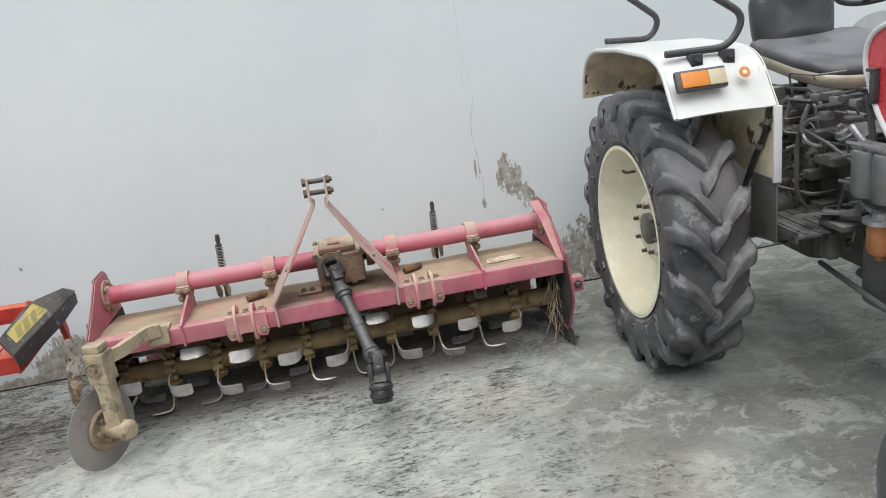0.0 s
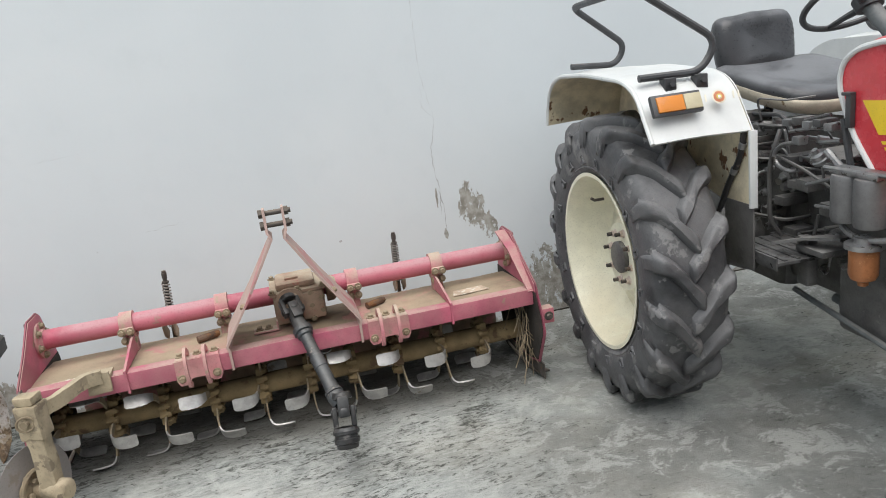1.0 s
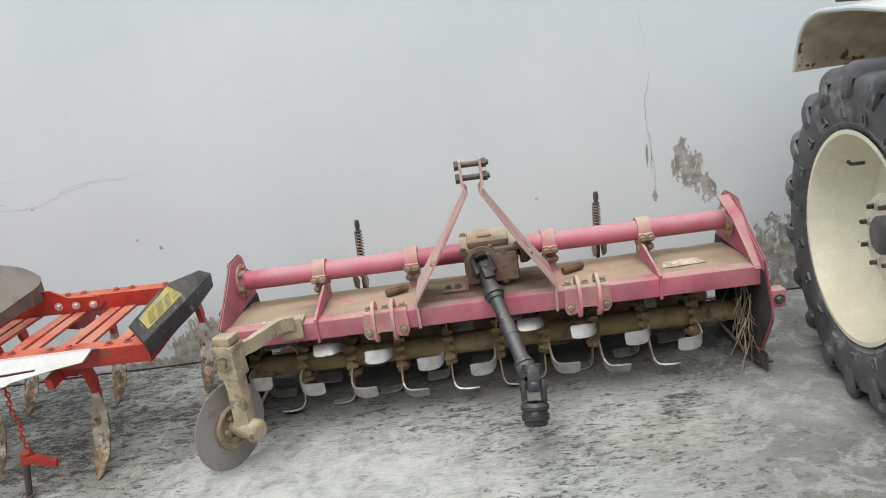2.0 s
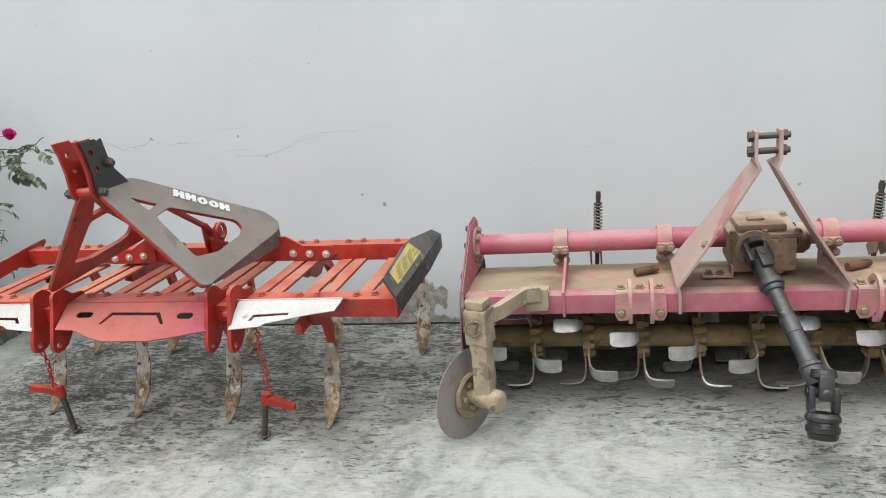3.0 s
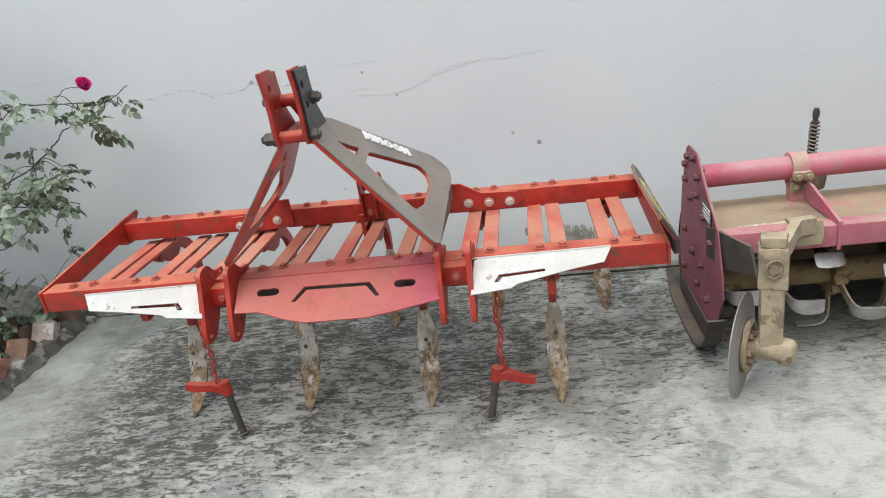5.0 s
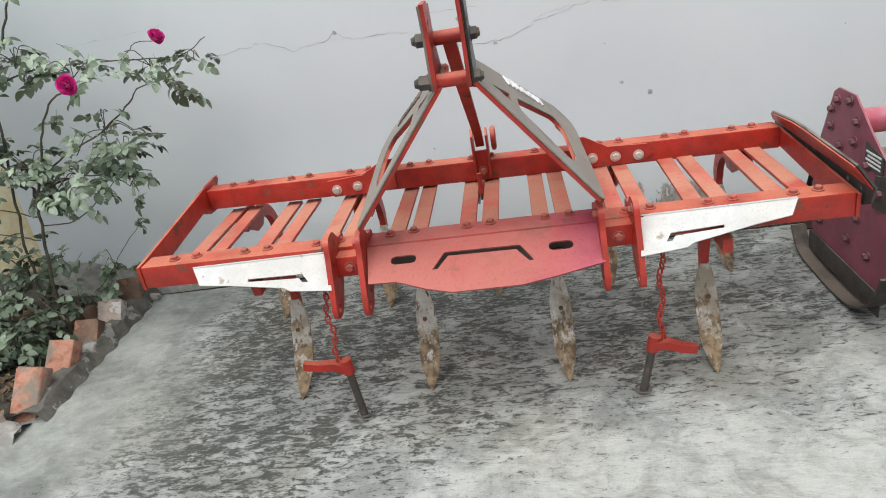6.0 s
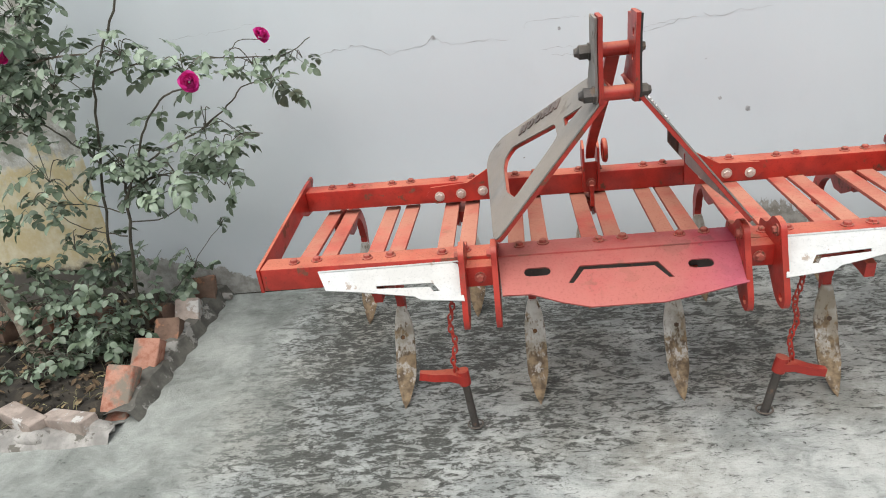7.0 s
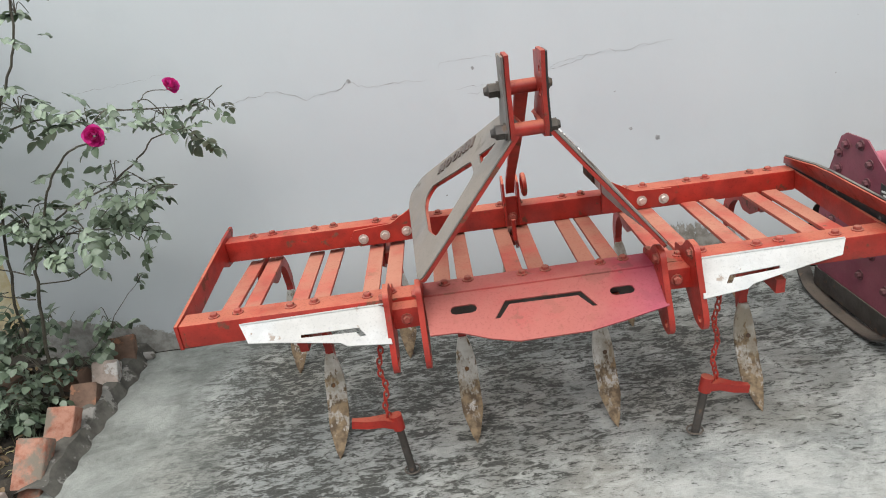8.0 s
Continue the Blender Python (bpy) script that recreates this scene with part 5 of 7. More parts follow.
    sheet(bm, [[((0.083 + 0.012 * math.cos(12 * a)) * math.cos(a), (0.083 + 0.012 * math.cos(12 * a)) * math.sin(a)) for a in (k * math.tau / 96 for k in range(96))]], on_x(-0.014), 0.028)
    for k in range(12):
        a = k * math.tau / 12
        lathe(bm, [(0.012, 0), (0.012, 0.0145), (0.028, 0.0135), (0.034, 0.008), (0.034, 0)], (0, 0.076 * math.cos(a), 0.076 * math.sin(a)), (1, 0, 0), 7)
    flange = to_mesh("flange", bm, rotor_mud)
    blades = {h: blade_mesh(h) for h in (-1, 1)}
    for i in range(10):
        x = 0.62 + 0.213 * i - 0.02
        piece("flange", flange, rotor, (x, ry, rz), Euler((i * 0.35, 0, 0 if i < 6 else math.pi)).to_matrix())
        for k in range(6):
            h = (1 if k % 2 else -1) * (1 if i < 6 else -1)
            if (i == 0 and h < 0) or (i == 9 and h > 0):
                continue
            piece("blade", blades[h], rotor, (x + h * 0.009, ry, rz), Euler((k * math.tau / 6 + 1.34 + 0.26 * (i - 4), 0, 0)).to_matrix())
    bm = bmesh.new()
    rng_s = random.Random(4)
    for k in range(30):
        x, y = 2.692 + rng_s.uniform(-0.03, 0.025), -0.74 + rng_s.uniform(-0.08, 0.06)
        z1 = rng_s.uniform(0.16, 0.40)
        z0 = max(0.01, z1 - rng_s.uniform(0.05, 0.22))
        dx, dy = rng_s.uniform(-0.05, 0.05), rng_s.uniform(-0.06, 0.04)
        tube(bm, [(x, y, z1), (x + dx * 0.2, y + dy * 0.7, (z0 + z1) / 2 + 0.02), (x + dx, y + dy, z0)], rng_s.uniform(0.0014, 0.0028), 4)
    ob = part("straw", bm, mud_steel, til, "wisps of dry straw wound round the rotor")
    ob["kind"] = "stuff"
    for q in ((2.03, -0.60), (1.27, -0.60)):
        bm = bmesh.new()
        lathe(bm, [(-0.05, 0), (-0.05, 0.016), (0.035, 0.016), (0.05, 0.012), (0.05, 0)], (q[0], q[1], 0.486), (1, 0.5, 0), 10)
        part("loose_pin", bm, rusty_steel, til, "short rusty pin lying on the deck")
    bm = bmesh.new()
    block(bm, (1.47, -0.685, 0.477), (1.58, -0.63, 0.485), 0.002)
    block(bm, (1.572, -0.685, 0.485), (1.58, -0.63, 0.52), 0.002)
    foot = part("gearbox_foot", bm, bracket_paint, til)
    for q in (1.495, 1.535):
        piece("bolt", MUD_BOLT, foot, (q, -0.658, 0.485))
    # disc and its arm
    c, nrm = Vector((0.605, -1.045, 0.176)), Vector((0.875, -0.485, 0)).normalized()
    bm = bmesh.new()
    lathe(bm, [(0.004, 0), (0.004, 0.06), (-0.002, 0.11), (-0.009, 0.175), (-0.012, 0.175), (-0.006, 0.11), (0.0, 0.06), (0.0, 0)], c, nrm, 48)
    disc = part("guide_disc", bm, disc_steel, til, "round dull steel disc standing on the concrete")
    bm = bmesh.new()
    lathe(bm, [(0.003, 0), (0.003, 0.088), (0.014, 0.090), (0.020, 0.084), (0.018, 0.072), (0.008, 0.062), (0.010, 0.034), (0.03, 0.030), (0.06, 0.028), (0.10, 0.026), (0.10, 0)], c, nrm, 24)
    for k in range(5):
        a = k * math.tau / 5
        _, u, v = basis(nrm)
        lathe(bm, [(0.006, 0), (0.006, 0.011), (0.026, 0.011), (0.026, 0)], c + 0.046 * (u * math.cos(a) + v * math.sin(a)), nrm, 6)
    roughen(bm, 0.004, 40, 2)
    part("disc_hub", bm, mud_steel, disc, "mud-caked hub")
    bm = bmesh.new()
    m = Matrix.Translation((0.672, -1.075, 0)) @ Matrix.Rotation(-0.30, 4, "Z")
    block(bm, (-0.034, -0.03, 0.15), (0.034, 0.03, 0.43), 0.008, m)
    block(bm, (-0.043, -0.038, 0.40), (0.043, 0.038, 0.535), 0.010, m)
    block(bm, (-0.036, -0.032, 0.535), (0.036, 0.032, 0.568), 0.006, m)
    lathe(bm, [(-0.07, 0), (-0.07, 0.036), (-0.01, 0.036), (0.0, 0.042), (0.03, 0.042), (0.04, 0.032), (0.04, 0)], (0.70, -1.095, 0.178), nrm, 16)
    roughen(bm, 0.006, 34, 3)
    arm = part("disc_arm", bm, mud_dry, til, "mud-caked disc arm")
    bm = bmesh.new()
    strap(bm, [(0.685, -1.05, 0.485), (0.73, -1.0, 0.487), (0.79, -0.90, 0.494), (0.815, -0.862, 0.496), (0.87, -0.850, 0.496)], 0.055, 0.030, (0, 0, 1))
    block(bm, (0.81, -0.858, 0.425), (0.90, -0.842, 0.512), 0.004)
    block(bm, (0.81, -0.85, 0.482), (0.90, -0.76, 0.494), 0.004)
    roughen(bm, 0.004, 34, 2)
    part("arm_bracket", bm, mud_dry, arm)
    bm = bmesh.new()
    tube(bm, [(0.66 + 0.028 * math.cos(k * math.tau / 16), -1.123 + 0.006 * math.cos(k * math.tau / 16), 0.475 + 0.028 * math.sin(k * math.tau / 16)) for k in range(16)], 0.0045, 8, True)
    lathe(bm, [(0, 0), (0, 0.014), (0.02, 0.014), (0.02, 0)], (0.66, -1.112, 0.475), (-0.2, -1, 0), 10)
    part("ring_pin", bm, mud_steel, arm)
    bm = bmesh.new()
    sheet(bm, [[(0.0, 0.385), (0.0, 0.492), (0.05, 0.502), (0.29, 0.528), (0.33, 0.445), (0.14, 0.388)]], on_plane((0.560, -0.770, 0), (0.20, -0.98, 0), (0, 0, 1)), 0.010)
    part("arm_gusset", bm, dark_steel, arm, "dark muddy gusset plate")
    return til


tiller()

# ---- tractor ----
TC = 3.80
step_steel = surface("scuffed_steel", (0.15, 0.15, 0.15), 0.3, 0.6, vary=0.3, dust=((0.30, 0.29, 0.28), 0.5, 0.1), wear=((0.03, 0.03, 0.03), 0.45, 18.0), seed=141.0)
filter_grey = surface("filter_grey", (0.13, 0.13, 0.132), 0.4, 0.3, vary=0.2, dust=((0.28, 0.27, 0.26), 0.5, 0.2), seed=143.0)
badge_pale = surface("pale_badge", (0.66, 0.62, 0.50), 0.5, vary=0.1, seed=140.0)


def lug_rows(bm, sign, start, r0, r1):
    """One tread lug, from the shoulder down to past the middle."""
    path = [p[:] for p in bezier([(0.153, -0.005, 0.525), (0.150, 0.005, 0.60), (0.130, 0.018, r1 - 0.008), (0.098, 0.050, r1 - 0.002), (0.060, 0.115, r1), (0.022, 0.205, r1), (-0.010, 0.268, r1 - 0.003), (-0.022, 0.285, r1 - 0.014)], 4)]
    rows = []
    for i, (h, a, r) in enumerate(path):
        half = 0.044 + 0.020 * i / (len(path) - 1)
        base = min(r, r0) - 0.015
        row = []
        for side, rad in ((-2.0, base), (-1.30, r - 0.030), (-1.02, r - 0.012), (-0.74, r - 0.002), (-0.3, r), (0.58, r - 0.001), (0.84, r - 0.010), (1.02, r - 0.026), (1.35, base)):
            worn = noise.noise(Vector((h * 16, a * 9, side * 2.0 + sign)))
            rad += 0.004 * worn if rad > base else 0
            ang = start + a + side * half + 0.010 * worn
            row.append(bm.verts.new((sign * h * (1.03 if rad > base else 0.97), -rad * math.cos(ang), -rad * math.sin(ang))))
        rows.append(row)
    for p, q in zip(rows, rows[1:]):
        for k in range(8):
            bm.faces.new((p[k], p[k + 1], q[k + 1], q[k]))
    bm.faces.new(rows[0])
    bm.faces.new(rows[-1][::-1])


def rear_tyre_meshes():
    """The carcass, a lug for either side and a raised block of the side wall."""
    bm = bmesh.new()
    half = [(0.0, 0.614), (0.07, 0.612), (0.11, 0.604), (0.138, 0.582), (0.148, 0.540), (0.152, 0.505), (0.151, 0.48), (0.147, 0.45), (0.139, 0.42), (0.142, 0.415), (0.138, 0.405), (0.128, 0.385), (0.10, 0.355)]
    lathe(bm, [(-h, r) for h, r in half[:0:-1]] + half, (0, 0, 0), (1, 0, 0), 72, True)
    out = [to_mesh("tyre", bm, rubber, 40)]
    for sign in (-1, 1):
        bm = bmesh.new()
        lug_rows(bm, sign, 0.0, 0.60, 0.652)
        out.append(to_mesh("tread_lug", bm, rubber, 48))
    bm = bmesh.new()
    sheet(bm, [[(-0.020, 0.435), (0.018, 0.430), (0.026, 0.475), (-0.006, 0.480)], [(-0.010, 0.444), (-0.001, 0.470), (0.015, 0.467), (0.010, 0.440)]], on_x(-0.153), 0.010)
    out.append(to_mesh("sidewall_block", bm, rubber, 30))
    for me in out:
        for v in me.vertices:
            r = math.hypot(v.co.y, v.co.z)
            if r > 0.36:
                k = (0.36 + (r - 0.36) * 0.89) / r
                v.co.y, v.co.z = v.co.y * k, v.co.z * k
    return out


def tractor():
    tr = thing("tractor", (TC, -1.8, 0.0), "small tractor with white fenders, cream wheel rims and a red bonnet", "tractor")
    # rear wheels
    tyre, lug_out, lug_in, block_me = rear_tyre_meshes()
    bm = bmesh.new()
    lathe(bm, [(-0.128, 0.376), (-0.140, 0.386), (-0.140, 0.370), (-0.115, 0.356), (-0.05, 0.343), (0.03, 0.325), (0.06, 0.295), (0.035, 0.22), (-0.005, 0.165), (-0.022, 0.15), (-0.026, 0.0), (-0.006, 0.0), (-0.006, 0.15), (0.055, 0.22), (0.08, 0.295), (0.06, 0.340), (0.10, 0.356), (0.128, 0.376), (0.10, 0.376), (0, 0.358), (-0.10, 0.376)], (0, 0, 0), (1, 0, 0), 56, False)
    rim = to_mesh("rear_wheel", bm, cream_paint)
    bm = bmesh.new()
    lathe(bm, [(-0.045, 0), (-0.045, 0.070), (-0.066, 0.070), (-0.070, 0.064), (-0.070, 0)], (0, 0, 0), (1, 0, 0), 24)
    cap = to_mesh("hub_cap", bm, engine_black)
    bm = bmesh.new()
    lathe(bm, [(-0.04, 0), (-0.04, 0.020), (-0.046, 0.020), (-0.050, 0.014), (-0.062, 0.014), (-0.062, 0.009), (-0.082, 0.009), (-0.082, 0)], (0, 0, 0), (1, 0, 0), 8)
    nut = to_mesh("wheel_bolt", bm, (bolt_zinc, dark_steel))
    nut.polygons.foreach_set("material_index", [1 if q.center.x < -0.0621 else 0 for q in nut.polygons])
    bm = bmesh.new()
    tube(bm, [(-0.06, 0, 0), (-0.105, 0, 0.0), (-0.12, 0, 0.012)], 0.007, 8)
    valve = to_mesh("valve", bm, dark_steel)
    for s, x in ((1, 3.045), (-1, 2 * TC - 3.045)):
        turn = Euler((0, 0, 0 if s > 0 else math.pi)).to_matrix()
        wheel = piece("rear_wheel", rim, tr, (x, -1.062, 0.620), turn, "cream-painted wheel rim")
        PLACE[wheel] = Vector((0, 0, 0))
        round_t = piece("tyre", tyre, tr, (x, -1.062, 0.620), turn, "dusty black lugged tyre")
        PLACE[round_t] = Vector((0, 0, 0))
        for k in range(18):
            for me, off in ((lug_out, 0.1), (lug_in, 0.1 + math.pi / 18)):
                piece("tread_lug", me, round_t, (0, 0, 0), Euler((k * math.tau / 18 + off, 0, 0)).to_matrix())
            piece("sidewall_block", block_me, round_t, (0, 0, 0), Euler((k * math.tau / 18 + 0.2, 0, 0)).to_matrix())
        piece("hub_cap", cap, wheel, (0.022, 0, 0))
        for k in range(8):
            a = k * math.tau / 8 + 0.2
            piece("wheel_bolt", nut, wheel, (0.022, 0.110 * math.cos(a), 0.110 * math.sin(a)))
        piece("valve", valve, wheel, (0.05, 0.20, 0.22))
    # fenders
    arc = [(-0.47, 1.160), (-0.50, 1.26), (-0.56, 1.345), (-0.68, 1.395), (-1.0, 1.405), (-1.36, 1.385), (-1.47, 1.345), (-1.54, 1.24), (-1.585, 1.175)]
    for s in (1, -1):
        def fx(x):
            return x if s > 0 else 2 * TC - x

        def shell(y_z, x0, x1, t, bow):
            bm = bmesh.new()
            pts = [Vector((0, y, z)) for y, z in y_z]
            nx = 8
            top = []
            for i, p in enumerate(pts):
                d = (pts[min(i + 1, len(pts) - 1)] - pts[max(i - 1, 0)]).normalized()
                n = Vector((0, -d.z, d.y))
                if n.z < 0:
                    n = -n
                top.append([[bm.verts.new((fx(x0 + (x1 - x0) * k / nx), *(p + n * (q + bow * math.sin(math.pi * min(1, 1.15 * k / nx)))).yz)) for k in range(nx + 1)] for q in (0, -t)])
            for a, b in zip(top, top[1:]):
                for k in range(nx):
                    bm.faces.new((a[0][k], a[0][k + 1], b[0][k + 1], b[0][k]))
                    bm.faces.new((b[1][k], b[1][k + 1], a[1][k + 1], a[1][k])).material_index = 1
                for k in (0, nx):
                    bm.faces.new((a[0][k], b[0][k], b[1][k], a[1][k]))
            for r in (top[0], top[-1]):
                for k in range(nx):
                    bm.faces.new((r[0][k], r[0][k + 1], r[1][k + 1], r[1][k]))
            return bm

        prof = [p.yz for p in rounded([(0, y, z) for y, z in arc], 0.07, 4)]
        fender = part("fender", shell(prof, 2.93, 3.30, 0.010, 0.012), (fender_white, fender_inside), tr, "white enamelled fender", 60)
        bm = bmesh.new()
        tube(bm, [(fx(2.93), y, z) for y, z in prof], 0.009, 8)
        part("fender_bead", bm, fender_white, fender)
        bm = bmesh.new()
        sheet(bm, [[(y, z - 0.006) for y, z in prof] + [(-1.595, 1.15), (-1.59, 0.90), (-1.44, 0.885), (-1.25, 0.93), (-1.0, 0.95), (-0.75, 0.93), (-0.62, 0.95)]], on_x(fx(3.298)), 0.006 * s)
        part("fender_side", bm, fender_inside, fender, "grimy cream inner fender panel")
        bm = bmesh.new()
        sheet(bm, [[(y, z - 0.002) for y, z in prof] + [(-1.595, 1.15), (-1.59, 0.90), (-1.44, 0.885), (-1.25, 0.93), (-1.0, 0.95), (-0.75, 0.93), (-0.62, 0.95)]], on_x(fx(3.306)), 0.004 * s)
        part("fender_outside", bm, fender_white, fender)
        bm = bmesh.new()
        block(bm, (min(fx(3.282), fx(3.312)), -1.604, 0.895), (max(fx(3.282), fx(3.312)), -1.592, 1.175), 0.003)
        part("fender_flange", bm, fender_white, fender)
        bm = bmesh.new()
        tube(bm, rounded([(fx(3.28), -1.40, 0.85), (fx(3.285), -1.47, 0.98), (fx(3.285), -1.545, 1.08), (fx(3.285), -1.565, 1.18)], 0.05), 0.011, 8)
        hose = part("cable", bm, black_paint, fender)
        for q in ((-1.50, 1.02), (-1.555, 1.12)):
            bm = bmesh.new()
            lathe(bm, [(-0.012, 0.010), (-0.012, 0.014), (0.012, 0.014), (0.012, 0.010)], (fx(3.285), *q), (0, -0.5, 0.86), 10, True)
            part("cable_clip", bm, alloy, hose)
        # hand rail
        bm = bmesh.new()
        loop = [(2.95, -0.80, 1.435), (3.16, -0.80, 1.420), (3.205, -0.80, 1.50), (2.965, -0.82, 1.68), (2.96, -1.42, 1.70), (3.255, -1.455, 1.49), (3.195, -1.45, 1.388), (2.955, -1.45, 1.392)]
        tube(bm, rounded([(fx(x), y, z) for x, y, z in loop], 0.055, 5), 0.0135, 10)
        rail = part("hand_rail", bm, rail_black, fender, "bent black steel hand rail")
        for x in (3.06, 3.18):
            bm = bmesh.new()
            block(bm, (fx(x) - 0.022, -1.480, 1.330), (fx(x) + 0.022, -1.435, 1.382), 0.004)
            lathe(bm, [(0, 0), (0, 0.010), (0.012, 0.010), (0.012, 0)], (fx(x), -1.480, 1.360), (0, -1, 0.2), 6)
            part("rail_foot", bm, rail_black, rail)
        # marker lamp
        bm = bmesh.new()
        tilt = Matrix.Translation((fx(3.035), -1.565, 1.30)) @ Matrix.Rotation(-0.45, 4, "X")
        block(bm, (-0.095, -0.010, -0.038), (0.088, 0.014, 0.038), 0.006, tilt)
        lamp = part("marker_lamp", bm, rail_black, fender, "black marker lamp with amber and clear lenses")
        for x0, x1, mat, tag in ((-0.078, 0.020, amber_glass, "amber lens"), (0.021, 0.084, clear_lens, "clear lens")):
            bm = bmesh.new()
            block(bm, (x0, -0.017, -0.029), (x1, -0.006, 0.027), 0.004, tilt)
            part("lens", bm, mat, lamp, tag)
        # badge
        face = on_plane((fx(3.20), -1.546, 1.30), (1, 0, 0), (0, 0.45, 0.893))
        for r, mat, w in ((0.026, badge_pale, 0.0), (0.020, badge_orange, 0.001), (0.010, sticker_yellow, 0.002), (0.005, white_mark, 0.003)):
            bm = bmesh.new()
            sheet(bm, [ring((0, 0), r, 20)], lambda u, v, q, w=w: face(u, v, 0.004 - w * -1 + q), 0.001)
            part("badge", bm, mat, fender, "round orange and yellow badge")
        bm = bmesh.new()
        for a in (-0.075, -0.055, 0.05, 0.07):
            sheet(bm, [[(a, -0.012), (a + 0.006, -0.012), (a + 0.01, 0.014), (a + 0.004, 0.014)]], lambda u, v, q: face(u, v, 0.004 + q), 0.001)
        part("badge_mark", bm, badge_pale, fender)
    # seat
    seat = [(3.56, -0.90), (3.60, -0.87), (4.04, -0.87), (4.08, -0.90), (4.08, -1.28), (4.04, -1.38), (3.94, -1.43), (3.70, -1.43), (3.60, -1.38), (3.56, -1.28)]
    seat = [p.xy for p in rounded([(x, y, 0) for x, y in seat + seat[:2]], 0.05, 4)][1:-1]

    def cushion(levels):
        bm = bmesh.new()
        rows = []
        for z, k in levels:
            rows.append([bm.verts.new((TC + (x - TC) * k, -1.16 + (y + 1.16) * k, z - 0.01 + 0.17 * ((y + 1.16) * k) - 0.10 * max(0, -1.32 - y))) for x, y in seat])
        for a, b in zip(rows, rows[1:]):
            for i in range(len(a)):
                bm.faces.new((a[i], a[(i + 1) % len(a)], b[(i + 1) % len(a)], b[i]))
        bm.faces.new(rows[0][::-1])
        bm.faces.new(rows[-1])
        return bm

    chair = part("seat", cushion([(1.268, 1.0), (1.288, 1.005), (1.312, 0.985), (1.325, 0.90), (1.318, 0.55), (1.31, 0.2)]), vinyl, tr, "worn dark grey vinyl seat with beige trim", 70)
    part("seat_trim", cushion([(1.222, 0.88), (1.235, 0.96), (1.258, 1.008), (1.272, 1.022), (1.282, 1.014)]), cloth_beige, chair, "stained beige seat trim", 70)
    bm = bmesh.new()
    back = []
    for k in range(40):
        ca, sa = math.cos(k * math.tau / 40), math.sin(k * math.tau / 40)
        back.append((math.copysign(0.225 * abs(ca) ** 0.52, ca), 0.122 + math.copysign(0.145 * abs(sa) ** 0.58, sa)))
    rows = [[bm.verts.new((TC - 0.01 + u * k * (0.80 + 0.28 * v), y + 0.16 * v, 1.305 + 0.12 + (v - 0.12) * k + 0.006 * math.sin(u * 14 + v * 20) + 0.004 * math.sin(u * 31 - v * 17))) for u, v in back] for y, k in ((-0.938, 0.35), (-0.937, 0.62), (-0.931, 0.80), (-0.92, 0.91), (-0.90, 0.98), (-0.875, 1.0), (-0.85, 0.98), (-0.83, 0.9))]
    for a, b in zip(rows, rows[1:]):
        for i in range(len(a)):
            bm.faces.new((a[i], a[(i + 1) % len(a)], b[(i + 1) % len(a)], b[i]))
    bm.faces.new(rows[0][::-1])
    bm.faces.new(rows[-1])
    part("backrest", bm, vinyl, chair, "rounded grey vinyl backrest", 70)
    bm = bmesh.new()
    tube(bm, [(TC - 0.10, -1.05, 0.95), (TC - 0.10, -1.10, 1.19)], 0.02, 10)
    part("seat_post", bm, rail_black, chair)
    bm = bmesh.new()
    tube(bm, [(TC + 0.10, -1.05, 0.95), (TC + 0.10, -1.10, 1.19)], 0.02, 10)
    part("seat_post", bm, rail_black, chair)
    bm = bmesh.new()
    tube(bm, rounded([(TC - 0.21, -0.98, 1.17), (TC - 0.23, -1.25, 1.17), (TC - 0.235, -1.38, 1.18), (TC - 0.24, -1.44, 1.12)], 0.04), 0.009, 10)
    part("seat_frame", bm, rail_black, chair)
    # bonnet and its trim
    low = [(-1.925, 1.04), (-1.825, 1.16), (-1.77, 1.285), (-1.765, 1.335), (-1.785, 1.385), (-1.84, 1.42), (-1.94, 1.438)]
    edge = [p.yz for p in rounded([(0, y, z) for y, z in low], 0.06, 3)]
    out = [(-2.20, 0.78), *edge, (-2.8, 1.44), (-3.45, 1.38), (-3.55, 1.30), (-3.55, 0.78)]
    bm = bmesh.new()
    ks = ((3.50, 0.0), (3.535, 0.024), (3.60, 0.038), (TC, 0.045), (2 * TC - 3.60, 0.038), (2 * TC - 3.535, 0.024), (2 * TC - 3.50, 0.0))
    mid = (-2.7, 1.1)
    rows = []
    for x, up in ks:
        rows.append([bm.verts.new((x, y - up * (1 if y > -2 else 0), z + up * (1 if z > 1.25 else 0))) for y, z in out])
    for a, b in zip(rows, rows[1:]):
        for i in range(len(out)):
            bm.faces.new((a[i], a[(i + 1) % len(out)], b[(i + 1) % len(out)], b[i]))
    bm.faces.new(rows[0][::-1])
    bm.faces.new(rows[-1])
    hood = part("bonnet", bm, bonnet_red, tr, "glossy red bonnet with white edging", 50)
    bm = bmesh.new()
    tube(bm, [(3.497, y, z) for y, z in [(-2.20, 0.78)] + edge + [(-2.8, 1.44), (-3.45, 1.38)]], 0.0095, 8)
    part("bonnet_trim", bm, fender_white, hood)
    face = lambda u, v, w: Vector((3.4995 - w, u, v))
    bm = bmesh.new()
    sheet(bm, [[(-1.865, 1.262), (-2.75, 1.30), (-2.75, 1.22), (-2.4, 1.19), (-1.935, 1.16)]], face, 0.001)
    part("decal", bm, decal_yellow, hood, "yellow side decal")
    bm = bmesh.new()
    for k in range(7):
        z = 1.142 - 0.0185 * k
        y = -1.945 - 0.0135 * k
